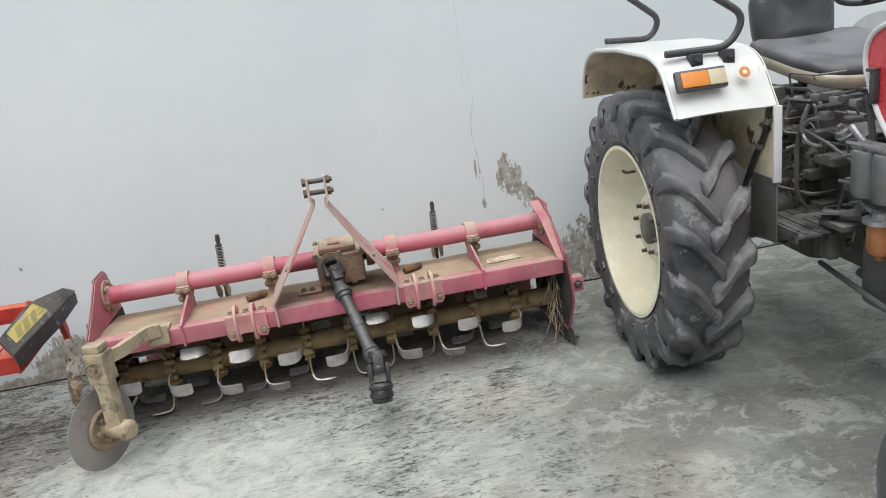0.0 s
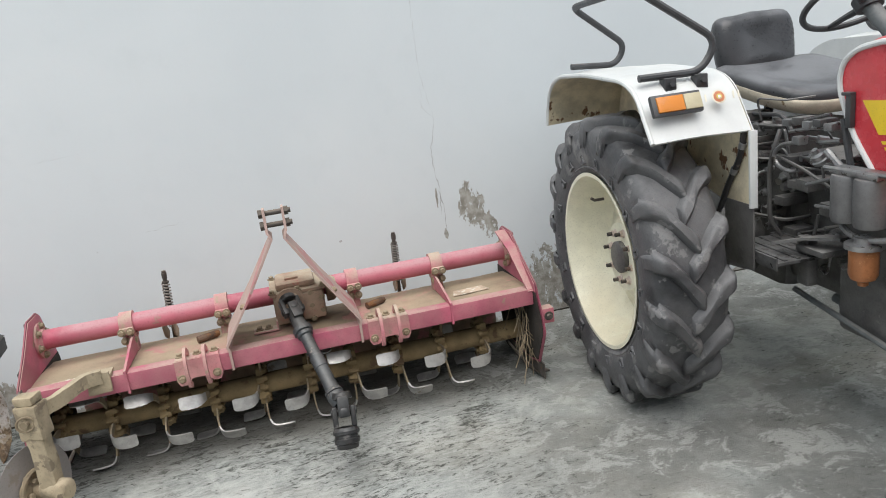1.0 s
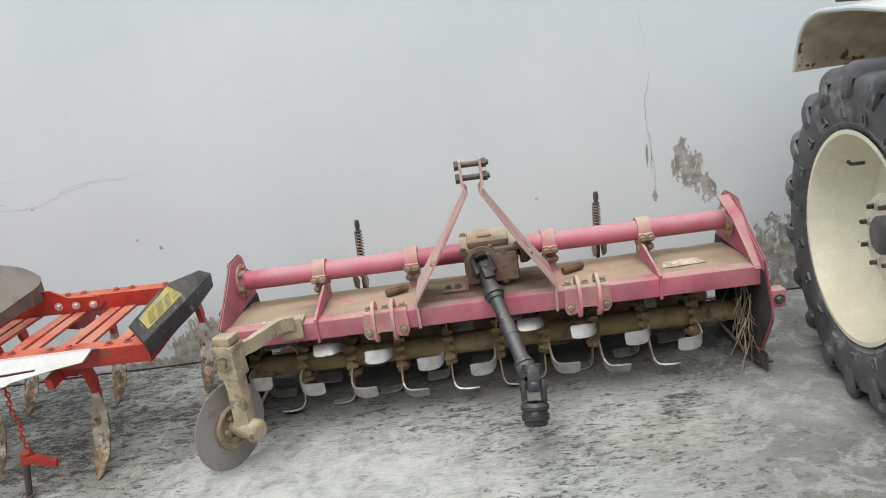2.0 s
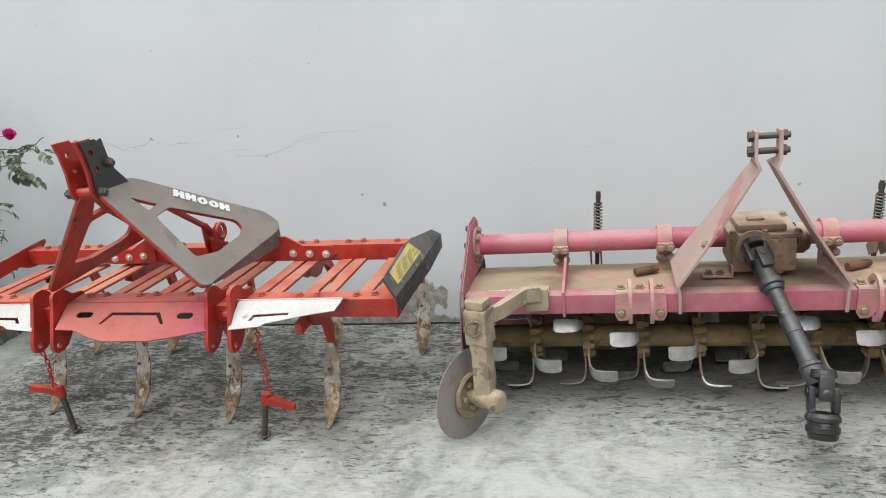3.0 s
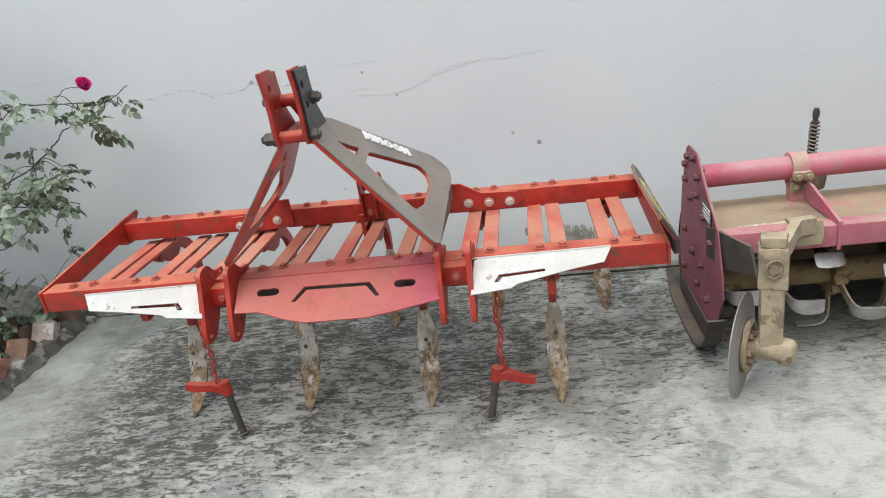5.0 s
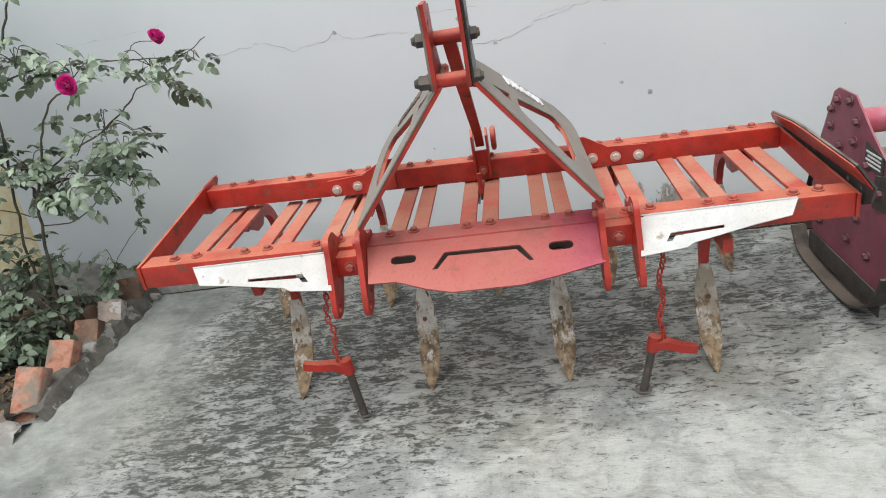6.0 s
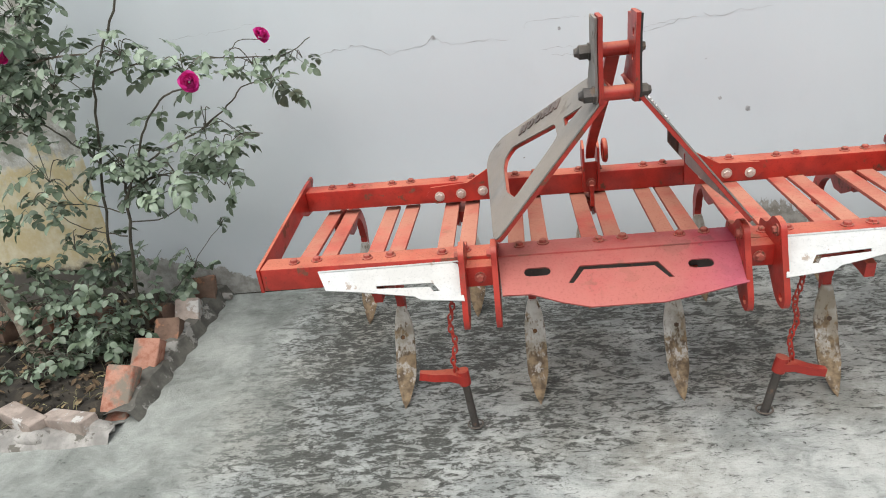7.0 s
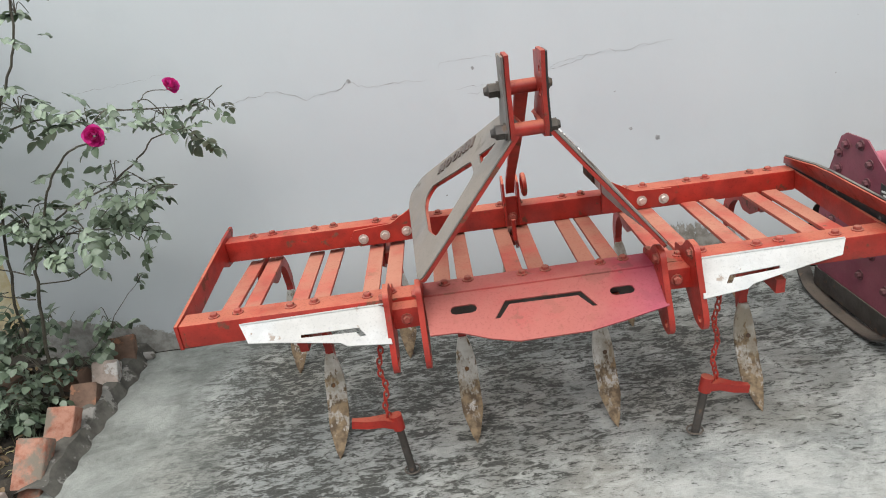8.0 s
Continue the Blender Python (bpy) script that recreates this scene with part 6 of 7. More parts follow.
        sheet(bm, [[(y, z), (-2.5, z + 0.02), (-2.5, z + 0.010), (y - 0.006, z - 0.010)]], face, 0.001)
    part("decal_stripe", bm, decal_yellow, hood, "yellow decal stripes")
    txt = bpy.data.curves.new("numeral", "FONT")
    txt.body, txt.size, txt.extrude = "242", 0.095, 0.0006
    num = new("numeral", txt)
    num.matrix_world = Matrix.Translation((3.4975, -1.965, 1.178)) @ Matrix(((0, 0, -1), (-1, 0, 0), (0, 1, 0))).to_4x4() @ Matrix.Diagonal((0.72, 1, 1, 1))
    bpy.context.view_layer.update()
    me = bpy.data.meshes.new_from_object(num.evaluated_get(bpy.context.evaluated_depsgraph_get()))
    bm = bmesh.new()
    bm.from_mesh(me)
    bmesh.ops.transform(bm, matrix=num.matrix_world, verts=bm.verts)
    bpy.data.objects.remove(num)
    part("numeral", bm, decal_orange, hood, "orange numeral 242", 0)
    bm = bmesh.new()
    block(bm, (3.478, -1.838, 1.175), (3.498, -1.815, 1.285), 0.003)
    block(bm, (3.474, -1.838, 1.277), (3.498, -1.80, 1.288), 0.003)
    part("bonnet_catch", bm, rail_black, hood)
    # steering
    bm = bmesh.new()
    tube(bm, [(TC - 0.03, -1.76, 1.36), (TC - 0.03, -1.555, 1.545)], 0.028, 12)
    col = part("steering_column", bm, pipe_grey, tr)
    ax = Vector((0, 0.50, 0.87)).normalized()
    c = Vector((TC - 0.03, -1.54, 1.575))
    e, u, v = basis(ax)
    bm = bmesh.new()
    tube(bm, [c + 0.205 * (u * math.cos(k * math.tau / 40) + v * math.sin(k * math.tau / 40)) for k in range(40)], 0.0115, 10, True)
    lathe(bm, [(-0.05, 0), (-0.05, 0.045), (-0.01, 0.05), (0.01, 0.035), (0.01, 0)], c, e, 16)
    for k in range(3):
        a = k * math.tau / 3 + 0.5
        q = u * math.cos(a) + v * math.sin(a)
        tube(bm, [c - e * 0.03 + q * 0.03, c - e * 0.012 + q * 0.12, c + q * 0.20], [0.015, 0.011, 0.010], 8)
    part("steering_wheel", bm, rail_black, col, "black three-spoke steering wheel")
    # gearbox housing, engine, axle
    bm = bmesh.new()
    block(bm, (TC - 0.17, -1.95, 0.50), (TC + 0.17, -0.62, 0.93), 0.04)
    block(bm, (TC - 0.20, -1.35, 0.45), (TC + 0.20, -0.62, 1.0), 0.05)
    trans = part("gearbox_housing", bm, engine_black, tr, "oily black gearbox housing")
    for lo, hi in (((TC - 0.24, -1.95, 0.42), (TC + 0.24, -1.70, 0.98)), ((TC - 0.15, -1.30, 0.98), (TC + 0.15, -0.70, 1.12)), ((TC - 0.19, -1.72, 0.90), (TC + 0.05, -1.38, 1.03))):
        bm = bmesh.new()
        block(bm, lo, hi, 0.03)
        part("housing_cover", bm, engine_black, trans)
    bm = bmesh.new()
    lathe(bm, [(-0.60, 0.10), (-0.60, 0.115), (-0.30, 0.115), (-0.2, 0.16), (0.2, 0.16), (0.30, 0.115), (0.60, 0.115), (0.60, 0.10)], (TC, -1.062, 0.620), (1, 0, 0), 20)
    part("axle_tube", bm, engine_black, trans)
    rng_e = random.Random(11)
    for k in range(66):
        bm = bmesh.new()
        y, z = rng_e.uniform(-1.85, -1.15), rng_e.uniform(0.66, 1.16)
        x = TC - 0.20 - rng_e.uniform(0.0, 0.10)
        if k % 6 == 0:
            s = rng_e.uniform(0.015, 0.04)
            block(bm, (x - s * 0.5, y - s, z - s * 0.6), (TC - 0.15, y + s, z + s * 0.6), 0.006)
            part("casting", bm, engine_black, trans)
        elif k % 2 == 1:
            r = rng_e.uniform(0.012, 0.028)
            lathe(bm, [(0, 0), (0, r), (0.07, r), (0.075, r * 0.6), (0.11, r * 0.6), (0.11, 0)], (TC - 0.16, y, z), (-1, rng_e.uniform(-0.4, 0.4), rng_e.uniform(-0.3, 0.3)), 10)
            part("plug", bm, alloy if k % 4 == 1 else engine_black, trans)
        else:
            a = Vector((x, y, z))
            b = a + Vector((rng_e.uniform(-0.03, 0.03), rng_e.uniform(-0.2, 0.2), rng_e.uniform(-0.12, 0.12)))
            tube(bm, rounded([a, Vector((x - 0.02, a.y, b.z)), b, b + Vector((0.12, 0, 0))], 0.03, 4), rng_e.uniform(0.004, 0.008), 6)
            part("pipe", bm, alloy if k % 8 == 2 else engine_black, trans)
    for pts, r, mat in (([(3.479, -1.566, 1.102), (3.474, -1.493, 1.086), (3.471, -1.455, 1.043), (3.474, -1.487, 1.005), (3.477, -1.534, 0.994), (3.56, -1.55, 0.99)], 0.008, alloy),
                        ([(3.506, -1.666, 1.109), (3.513, -1.759, 1.122)], 0.008, alloy), ([(3.490, -1.721, 1.088), (3.495, -1.800, 1.027)], 0.013, alloy),
                        ([(3.50, -1.46, 1.137), (3.472, -1.467, 1.081), (3.470, -1.438, 1.003), (3.470, -1.438, 0.79), (3.52, -1.44, 0.72)], 0.009, engine_black),
                        ([(3.495, -1.79, 1.20), (3.497, -1.825, 1.046), (3.50, -1.83, 0.98)], 0.011, rail_black), ([(3.496, -1.518, 1.135), (3.512, -1.744, 1.179)], 0.007, alloy),
                        ([(3.465, -1.655, 0.964), (3.475, -1.802, 1.013)], 0.007, alloy), ([(3.468, -1.699, 0.896), (3.475, -1.801, 0.903)], 0.006, alloy),
                        ([(3.51, -1.50, 1.16), (3.52, -1.70, 1.205)], 0.006, engine_black), ([(3.50, -1.42, 1.04), (3.49, -1.60, 1.01), (3.50, -1.76, 0.95)], 0.006, engine_black)):
        bm = bmesh.new()
        tube(bm, rounded(pts, 0.04, 4), r, 8)
        part("pipe", bm, mat, trans)
    bm = bmesh.new()
    lathe(bm, [(0, 0), (0, 0.036), (0.012, 0.036), (0.014, 0.028), (0.03, 0.026), (0.034, 0.012), (0.05, 0.010), (0.05, 0)], (3.52, -1.658, 1.045), (-0.6, 0, 0.8), 18)
    part("filler_cap", bm, alloy, trans, "round alloy cap")
    bm = bmesh.new()
    block(bm, (3.462, -1.615, 1.098), (3.50, -1.575, 1.128), 0.005)
    part("clevis", bm, alloy, trans)
    for k in range(5):
        y, z = -1.50 - 0.055 * k, 1.165 + 0.01 * (k % 2)
        bm = bmesh.new()
        block(bm, (3.49, y - 0.02, z - 0.012), (3.56, y + 0.02, z + 0.014), 0.005)
        part("valve_body", bm, engine_black if k % 2 else alloy, trans)
    bm = bmesh.new()
    block(bm, (TC - 0.21, -3.35, 0.50), (TC + 0.21, -1.95, 1.06), 0.03)
    for k in range(6):
        block(bm, (TC - 0.25, -3.25 + 0.2 * k, 0.62), (TC - 0.20, -3.13 + 0.2 * k, 0.95), 0.015)
    part("engine", bm, engine_black, tr, "black engine block")
    # step, filters, bowl
    bm = bmesh.new()
    block(bm, (3.31, -1.72, 0.705), (3.58, -1.40, 0.717), 0.003)
    step = part("foot_step", bm, step_steel, tr, "scuffed black steel foot step")
    for k in range(5):
        bm = bmesh.new()
        block(bm, (3.34 + 0.05 * k, -1.71, 0.717), (3.355 + 0.05 * k, -1.41, 0.722), 0.001)
        part("step_rib", bm, step_steel, step)
    bm = bmesh.new()
    block(bm, (3.302, -1.72, 0.69), (3.3095, -1.40, 0.735), 0.002)
    part("step_edge", bm, step_steel, step)
    bm = bmesh.new()
    block(bm, (3.294, -1.60, 0.66), (3.3015, -1.42, 0.905), 0.002)
    part("step_bracket", bm, engine_black, step)
    bm = bmesh.new()
    block(bm, (3.42, -1.80, 0.735), (3.55, -1.66, 0.757), 0.004, None)
    block(bm, (3.44, -1.70, 0.60), (3.48, -1.64, 0.78), 0.006)
    strap(bm, [(3.38, -1.62, 0.76), (3.44, -1.72, 0.79), (3.50, -1.82, 0.80)], 0.06, 0.010)
    part("pedal", bm, engine_black, step, "black pedal")
    bm = bmesh.new()
    block(bm, (3.425, -2.02, 1.035), (3.49, -1.81, 1.056), 0.008)
    tube(bm, [(3.43, -1.79, 1.05), (3.44, -2.05, 1.055)], 0.008, 8)
    head = part("filter_head", bm, alloy, tr, "dull alloy filter head")
    for y in (-1.865, -1.965):
        bm = bmesh.new()
        lathe(bm, [(0, 0), (0, 0.047), (0.008, 0.050), (0.14, 0.050), (0.155, 0.045), (0.16, 0.02), (0.16, 0)], (3.455, y, 1.035), (0, 0, -1), 20)
        part("filter", bm, filter_grey, head, "dusty dark grey fuel filter canister")
    bm = bmesh.new()
    lathe(bm, [(0, 0), (0, 0.03), (0.02, 0.03), (0.02, 0.058), (0.035, 0.058), (0.035, 0)], (3.45, -1.95, 0.845), (0, 0, -1), 18)
    tube(bm, rounded([(3.45, -1.85, 0.86), (3.44, -1.90, 0.84), (3.45, -1.99, 0.84), (3.46, -2.10, 0.87), (3.47, -2.2, 0.95)], 0.03), 0.010, 8)
    tap = part("bowl_head", bm, alloy, tr)
    bm = bmesh.new()
    lathe(bm, [(0, 0), (0, 0.044), (0.09, 0.044), (0.106, 0.037), (0.114, 0.018), (0.128, 0.016), (0.132, 0.010), (0.132, 0)], (3.45, -1.95, 0.812), (0, 0, -1), 22)
    part("sediment_bowl", bm, copper_bowl, tap, "copper-coloured sediment bowl")
    # low pipes along the belly
    bm = bmesh.new()
    lathe(bm, [(0, 0), (0, 0.018), (0.05, 0.020), (0.06, 0.034), (0.62, 0.036), (0.64, 0.020), (1.5, 0.020), (1.5, 0)], (3.62, -1.62, 0.50), (0, -1, -0.05), 14)
    part("exhaust_pipe", bm, pipe_grey, tr, "blue-grey exhaust pipe")
    bm = bmesh.new()
    tube(bm, [(3.55, -1.48, 0.505), (3.53, -2.4, 0.40), (3.50, -2.9, 0.36)], 0.011, 8)
    part("drag_link", bm, pipe_grey, tr)
    # front axle and wheels
    bm = bmesh.new()
    block(bm, (3.22, -2.93, 0.34), (4.38, -2.83, 0.44), 0.02)
    block(bm, (TC - 0.09, -3.0, 0.42), (TC + 0.09, -2.76, 0.56), 0.02)
    part("front_axle", bm, engine_black, tr)
    bm = bmesh.new()
    lathe(bm, [(-0.055, 0.21), (-0.078, 0.25), (-0.085, 0.30), (-0.07, 0.345), (-0.045, 0.352), (-0.04, 0.345), (-0.025, 0.345), (-0.02, 0.358), (0.02, 0.358), (0.025, 0.345), (0.04, 0.345), (0.045, 0.352), (0.07, 0.345), (0.085, 0.30), (0.078, 0.25), (0.055, 0.21)], (0, 0, 0), (1, 0, 0), 48, True)
    ftyre = to_mesh("tyre", bm, rubber)
    bm = bmesh.new()
    lathe(bm, [(-0.06, 0.215), (-0.05, 0.19), (0.0, 0.18), (-0.02, 0.10), (-0.03, 0.0), (-0.01, 0.0), (0.03, 0.18), (0.06, 0.215)], (0, 0, 0), (1, 0, 0), 32)
    frim = to_mesh("front_wheel", bm, cream_paint)
    for s, x in ((1, 3.10), (-1, 2 * TC - 3.10)):
        w = piece("front_wheel", frim, tr, (x, -2.88, 0.357), Euler((0, 0, 0 if s > 0 else math.pi)).to_matrix(), "cream front wheel rim")
        PLACE[w] = Vector((0, 0, 0))
        piece("tyre", ftyre, w, (0, 0, 0), label="ribbed black front tyre")
    tr.location = (3.80, -1.835, 0.0)
    tr.rotation_euler = (0, 0, radians(-4))
    return tr


tractor()

# ---- flower bed ----
def bed():
    bm = bmesh.new()
    nx, ny = 60, 26
    rng_b = random.Random(2)
    grid = []
    for i in range(nx + 1):
        row = []
        for j in range(ny + 1):
            x, y = -6.5 + 4.03 * i / nx, -1.03 + 1.05 * j / ny
            edge = min(1, (x + 6.6) / 0.1, (-2.44 - x) / 0.05 + 0.2, (y + 1.05) / 0.08)
            z = -0.01 + max(0, edge) * (0.045 + 0.05 * noise.noise(Vector((x * 3, y * 3, 1))) + 0.025 * noise.noise(Vector((x * 14, y * 14, 5))))
            row.append(bm.verts.new((x, y, z)))
        grid.append(row)
    for a, b in zip(grid, grid[1:]):
        for j in range(ny):
            bm.faces.new((a[j], b[j], b[j + 1], a[j + 1]))
    ob = new("soil_bed", to_mesh("soil_bed", bm, soil, 80))
    PLACE[ob] = Vector((0, 0, 0))
    tagged(ob, "dark damp soil bed beside the concrete", "flower bed", "", "structure")
    bm = bmesh.new()
    for k in range(500):
        x, y = rng_b.uniform(-3.6, -2.5), rng_b.uniform(-1.0, -0.02)
        s = rng_b.uniform(0.004, 0.016)
        z = 0.045 + 0.05 * noise.noise(Vector((x * 3, y * 3, 1)))
        m = Matrix.Translation((x, y, z)) @ Euler((rng_b.uniform(0, 3), rng_b.uniform(0, 3), 0)).to_matrix().to_4x4() @ Matrix.Diagonal((s, s * 0.7, s * 0.35, 1))
        bmesh.ops.create_icosphere(bm, subdivisions=1, radius=1, matrix=m)
    ob = new("soil_crumb", to_mesh("soil_crumb", bm, (soil, mortar_grey), 0))
    tagged(ob, "crumbs of soil and small stones on the bed", "soil", "", "stuff")
    return rng_b


def brick_mesh(seed, mat):
    rng_k = random.Random(seed)
    bm = bmesh.new()
    block(bm, (-0.052, -0.036, -0.11), (0.052, 0.036, 0.11), 0.008)
    for v in bm.verts:
        v.co += Vector((rng_k.uniform(-1, 1), rng_k.uniform(-1, 1), rng_k.uniform(-1, 1))) * 0.003
    return to_mesh("brick", bm, mat, 50)


def edging():
    bricks = [brick_mesh(0, brick_mat), brick_mesh(1, brick_mat), brick_mesh(2, brick_dark), brick_mesh(3, brick_grey), brick_mesh(4, brick_dark)]
    rng_k = random.Random(6)
    edge = thing("brick_edging", (-2.46, -0.5, 0.0), "sawtooth edging of leaning old red bricks in mortar", "brick edging")
    for k, (x, y, z, lean, turn) in enumerate(((-2.450, -0.880, 0.052, -0.66, 0.02), (-2.440, -0.690, 0.050, -0.70, 0.02), (-2.442, -0.500, 0.030, -0.72, 0.12), (-2.430, -0.315, 0.024, -0.66, 0.18), (-2.425, -0.120, 0.040, -0.36, 0.25))):
        piece("brick", bricks[(0, 1, 2, 3, 4)[k]], edge, (x, y, z), Euler((lean, rng_k.uniform(0.06, 0.16), turn)).to_matrix())
    for k, (x, y, z, rx, ry, rz) in enumerate(((-2.580, -1.010, 0.016, 0.02, 1.48, -0.30), (-2.775, -0.985, 0.020, 0.04, 1.60, -0.44), (-3.03, -1.03, 0.02, 0.3, 1.5, 0.05), (-3.26, -1.04, 0.03, -0.2, 1.6, 0.0), (-3.5, -1.03, 0.02, 0.3, 1.5, 0.05), (-3.74, -1.04, 0.03, -0.2, 1.6, 0.0),
                                               (-2.60, -0.27, 0.05, 0.5, 1.4, 0.1), (-2.86, -0.30, 0.08, 0.4, 1.5, -0.1), (-3.09, -0.31, 0.08, 0.6, 1.6, 0.05), (-3.33, -0.31, 0.08, 0.6, 1.6, 0.05))):
        piece("brick", bricks[(3, 3, 0, 3, 2, 0, 2, 2, 4, 2)[k]], edge, (x, y, z), Euler((rx, ry, rz)).to_matrix())
    bm = bmesh.new()
    n = 40
    rows = []
    for k in range(n + 1):
        t = k / n
        y = -0.98 + 0.98 * t
        x = -2.385 + 0.008 * math.sin(k * 1.3)
        h = 0.062 + 0.045 * noise.noise(Vector((y * 9, 2, 0)))
        rows.append([bm.verts.new(p) for p in ((x + 0.048 + 0.018 * noise.noise(Vector((y * 7, 0, 0))), y, -0.01), (x + 0.028, y, h * 0.35), (x + 0.010, y, h * 0.85), (x - 0.03, y, h), (x - 0.09, y, h * 0.7), (x - 0.11, y, -0.01))])
    for a, b in zip(rows, rows[1:]):
        for j in range(5):
            bm.faces.new((a[j], a[j + 1], b[j + 1], b[j]))
    part("mortar", bm, mortar_dark, edge, "crumbling dark mossy mortar")
    bm = bmesh.new()
    rows = []
    for k in range(n + 1):
        x = -2.40 - 1.6 * k / n
        h = 0.028 + 0.02 * noise.noise(Vector((x * 8, 4, 0)))
        rows.append([bm.verts.new(p) for p in ((x, -1.12 + 0.03 * noise.noise(Vector((x * 6, 9, 0))), -0.01), (x, -1.075 + 0.02 * noise.noise(Vector((x * 9, 3, 0))), h), (x, -1.02, h), (x, -0.96, -0.01))])
    for a, b in zip(rows, rows[1:]):
        for j in range(3):
            bm.faces.new((a[j], a[j + 1], b[j + 1], b[j]))
    part("mortar", bm, mortar_grey, edge, "crumbling grey mortar")
    for k, (x, y, s) in enumerate(((-2.69, -1.06, 0.045), (-2.90, -1.05, 0.055), (-2.48, -1.03, 0.05), (-2.37, -0.05, 0.03))):
        bm = bmesh.new()
        bmesh.ops.create_icosphere(bm, subdivisions=2, radius=1)
        for v in bm.verts:
            v.co *= 1 + 0.25 * noise.noise(v.co * 1.6 + Vector((k * 7, 0, 0)))
            v.co = Vector((v.co.x * s * 1.7 + x, v.co.y * s * 0.8 + y, v.co.z * s * 0.7 + 0.015))
        part("mortar_lump", bm, mortar_grey, edge)
    return edge


def leaflet(bm, m, length, width):
    """One folded, pointed leaflet along +y of m."""
    rows = []
    for i, (t, w) in enumerate(((0, 0.15), (0.14, 0.66), (0.34, 1.02), (0.58, 1.02), (0.80, 0.68), (1.0, 0.05))):
        y = t * length
        z = -0.25 * length * t * t
        rows.append([bm.verts.new(m @ Vector((s * w * width / 2, y, z + (0.16 * width * w if s else 0)))) for s in (-1, 0, 1)])
    for a, b in zip(rows, rows[1:]):
        bm.faces.new((a[0], a[1], b[1], b[0]))
        bm.faces.new((a[1], a[2], b[2], b[1]))


def spray_mesh(seed, mat, size=1.0, count=5):
    """A rose leaf: a stalk with leaflets in pairs and one at its end."""
    rng_l = random.Random(seed)
    bm = bmesh.new()
    L = 0.068 * size
    stalk = [Vector((0, L * t, -0.010 * t * t)) for t in (0, 0.35, 0.7, 1.0)]
    tube(bm, stalk, 0.0012, 4)
    m = Matrix.Translation(stalk[-1]) @ Euler((rng_l.uniform(-0.4, 0.1), rng_l.uniform(-0.3, 0.3), 0)).to_matrix().to_4x4()
    leaflet(bm, m, 0.037 * size, 0.026 * size)
    for t in ((0.28, 0.58, 0.86) if count == 7 else (0.45, 0.82) if count == 5 else (0.6,)):
        for s in (-1, 1):
            p = Vector((0, L * t, -0.010 * t * t))
            m = Matrix.Translation(p) @ Euler((rng_l.uniform(-0.45, 0.15), s * rng_l.uniform(-0.2, 0.5), s * -rng_l.uniform(0.9, 1.25))).to_matrix().to_4x4()
            leaflet(bm, m, rng_l.uniform(0.026, 0.035) * size, rng_l.uniform(0.019, 0.025) * size)
    return to_mesh("leaf", bm, mat, 180)


def rose_mesh(seed):
    """A full rose head of cupped petals, opening along +z."""
    rng_p = random.Random(seed)
    bm = bmesh.new()
    for k in range(20):
        f = k / 19
        a = k * 2.4
        r = 0.006 + 0.020 * f
        open_ = 0.15 + 0.75 * f
        m = Matrix.Rotation(a, 4, "Z") @ Matrix.Translation((r * 0.5, 0, 0.010 * (1 - f))) @ Matrix.Rotation(open_, 4, "Y")
        w, h = 0.016 + 0.013 * f, 0.034 - 0.004 * f
        rows = []
        for i in range(5):
            t = i / 4
            ww = w * math.sin(math.pi * (0.18 + 0.62 * t))
            rows.append([bm.verts.new(m @ Vector((-0.010 * s * s + 0.010 * t * t * f, s * ww, h * t + rng_p.uniform(-0.0012, 0.0012)))) for s in (-1, -0.5, 0, 0.5, 1)])
        for p, q in zip(rows, rows[1:]):
            for j in range(4):
                bm.faces.new((p[j], p[j + 1], q[j + 1], q[j]))
    return to_mesh("flower", bm, petal_mat, 60)


SPRAYS = [spray_mesh(k, leaf_green, 0.92 + 0.08 * k, 7 if k % 2 else 5) for k in range(6)]
BROAD = [spray_mesh(20 + k, leaf_dark, 1.15, 5) for k in range(4)]
ROSES = [rose_mesh(k) for k in range(3)]


def stems(bush, lines, mat):
    for pts, r0, r1 in lines:
        path = bezier(pts, 5)
        n = len(path) - 1
        bm = bmesh.new()
        rng_s = random.Random(int(abs(pts[0][0] * 1000 + pts[-1][2] * 777)))
        path = [p + Vector((rng_s.uniform(-1, 1), rng_s.uniform(-1, 1), 0)) * 0.006 for p in path]
        k = 0.72 if mat is green_stem else 1.0
        tube(bm, path, [k * (r0 + (r1 - r0) * i / n) for i in range(n + 1)], 7)
        part("stem", bm, mat, bush)


def leaves(bush, clusters, meshes, seed, share=1.3):
    rng_c = random.Random(seed)
    for x, y, z, sx, sz, n in clusters:
        bm = bmesh.new()
        hub = Vector((x, y, z))
        tips = []
        n = max(2, int(n * share))
        for k in range(n):
            p = hub + Vector((max(-1.9, min(1.9, rng_c.gauss(0, 1))) * sx, max(-1.7, min(1.7, rng_c.gauss(0, 1))) * min(sx, 0.10), max(-1.9, min(1.9, rng_c.gauss(0, 1))) * sz))
            p.z = max(0.05, p.z)
            p.y = min(-0.06, p.y)
            rot = Euler((rng_c.uniform(-1.0, 0.35), rng_c.uniform(-0.7, 0.7), rng_c.uniform(0, math.tau))).to_matrix() @ Matrix.Diagonal((1, 1, 1)) * rng_c.uniform(0.75, 1.15)
            piece("leaf", rng_c.choice(meshes), bush, p, rot)
            tips.append(p)
        for k in range(0, n, 3):
            q = tips[k]
            tube(bm, bezier([hub + Vector((0, 0, -sz * 0.6)), hub.lerp(q, 0.5) + Vector((0, 0, 0.02)), q], 3), 0.0018, 4)
        part("twig", bm, green_stem, bush)


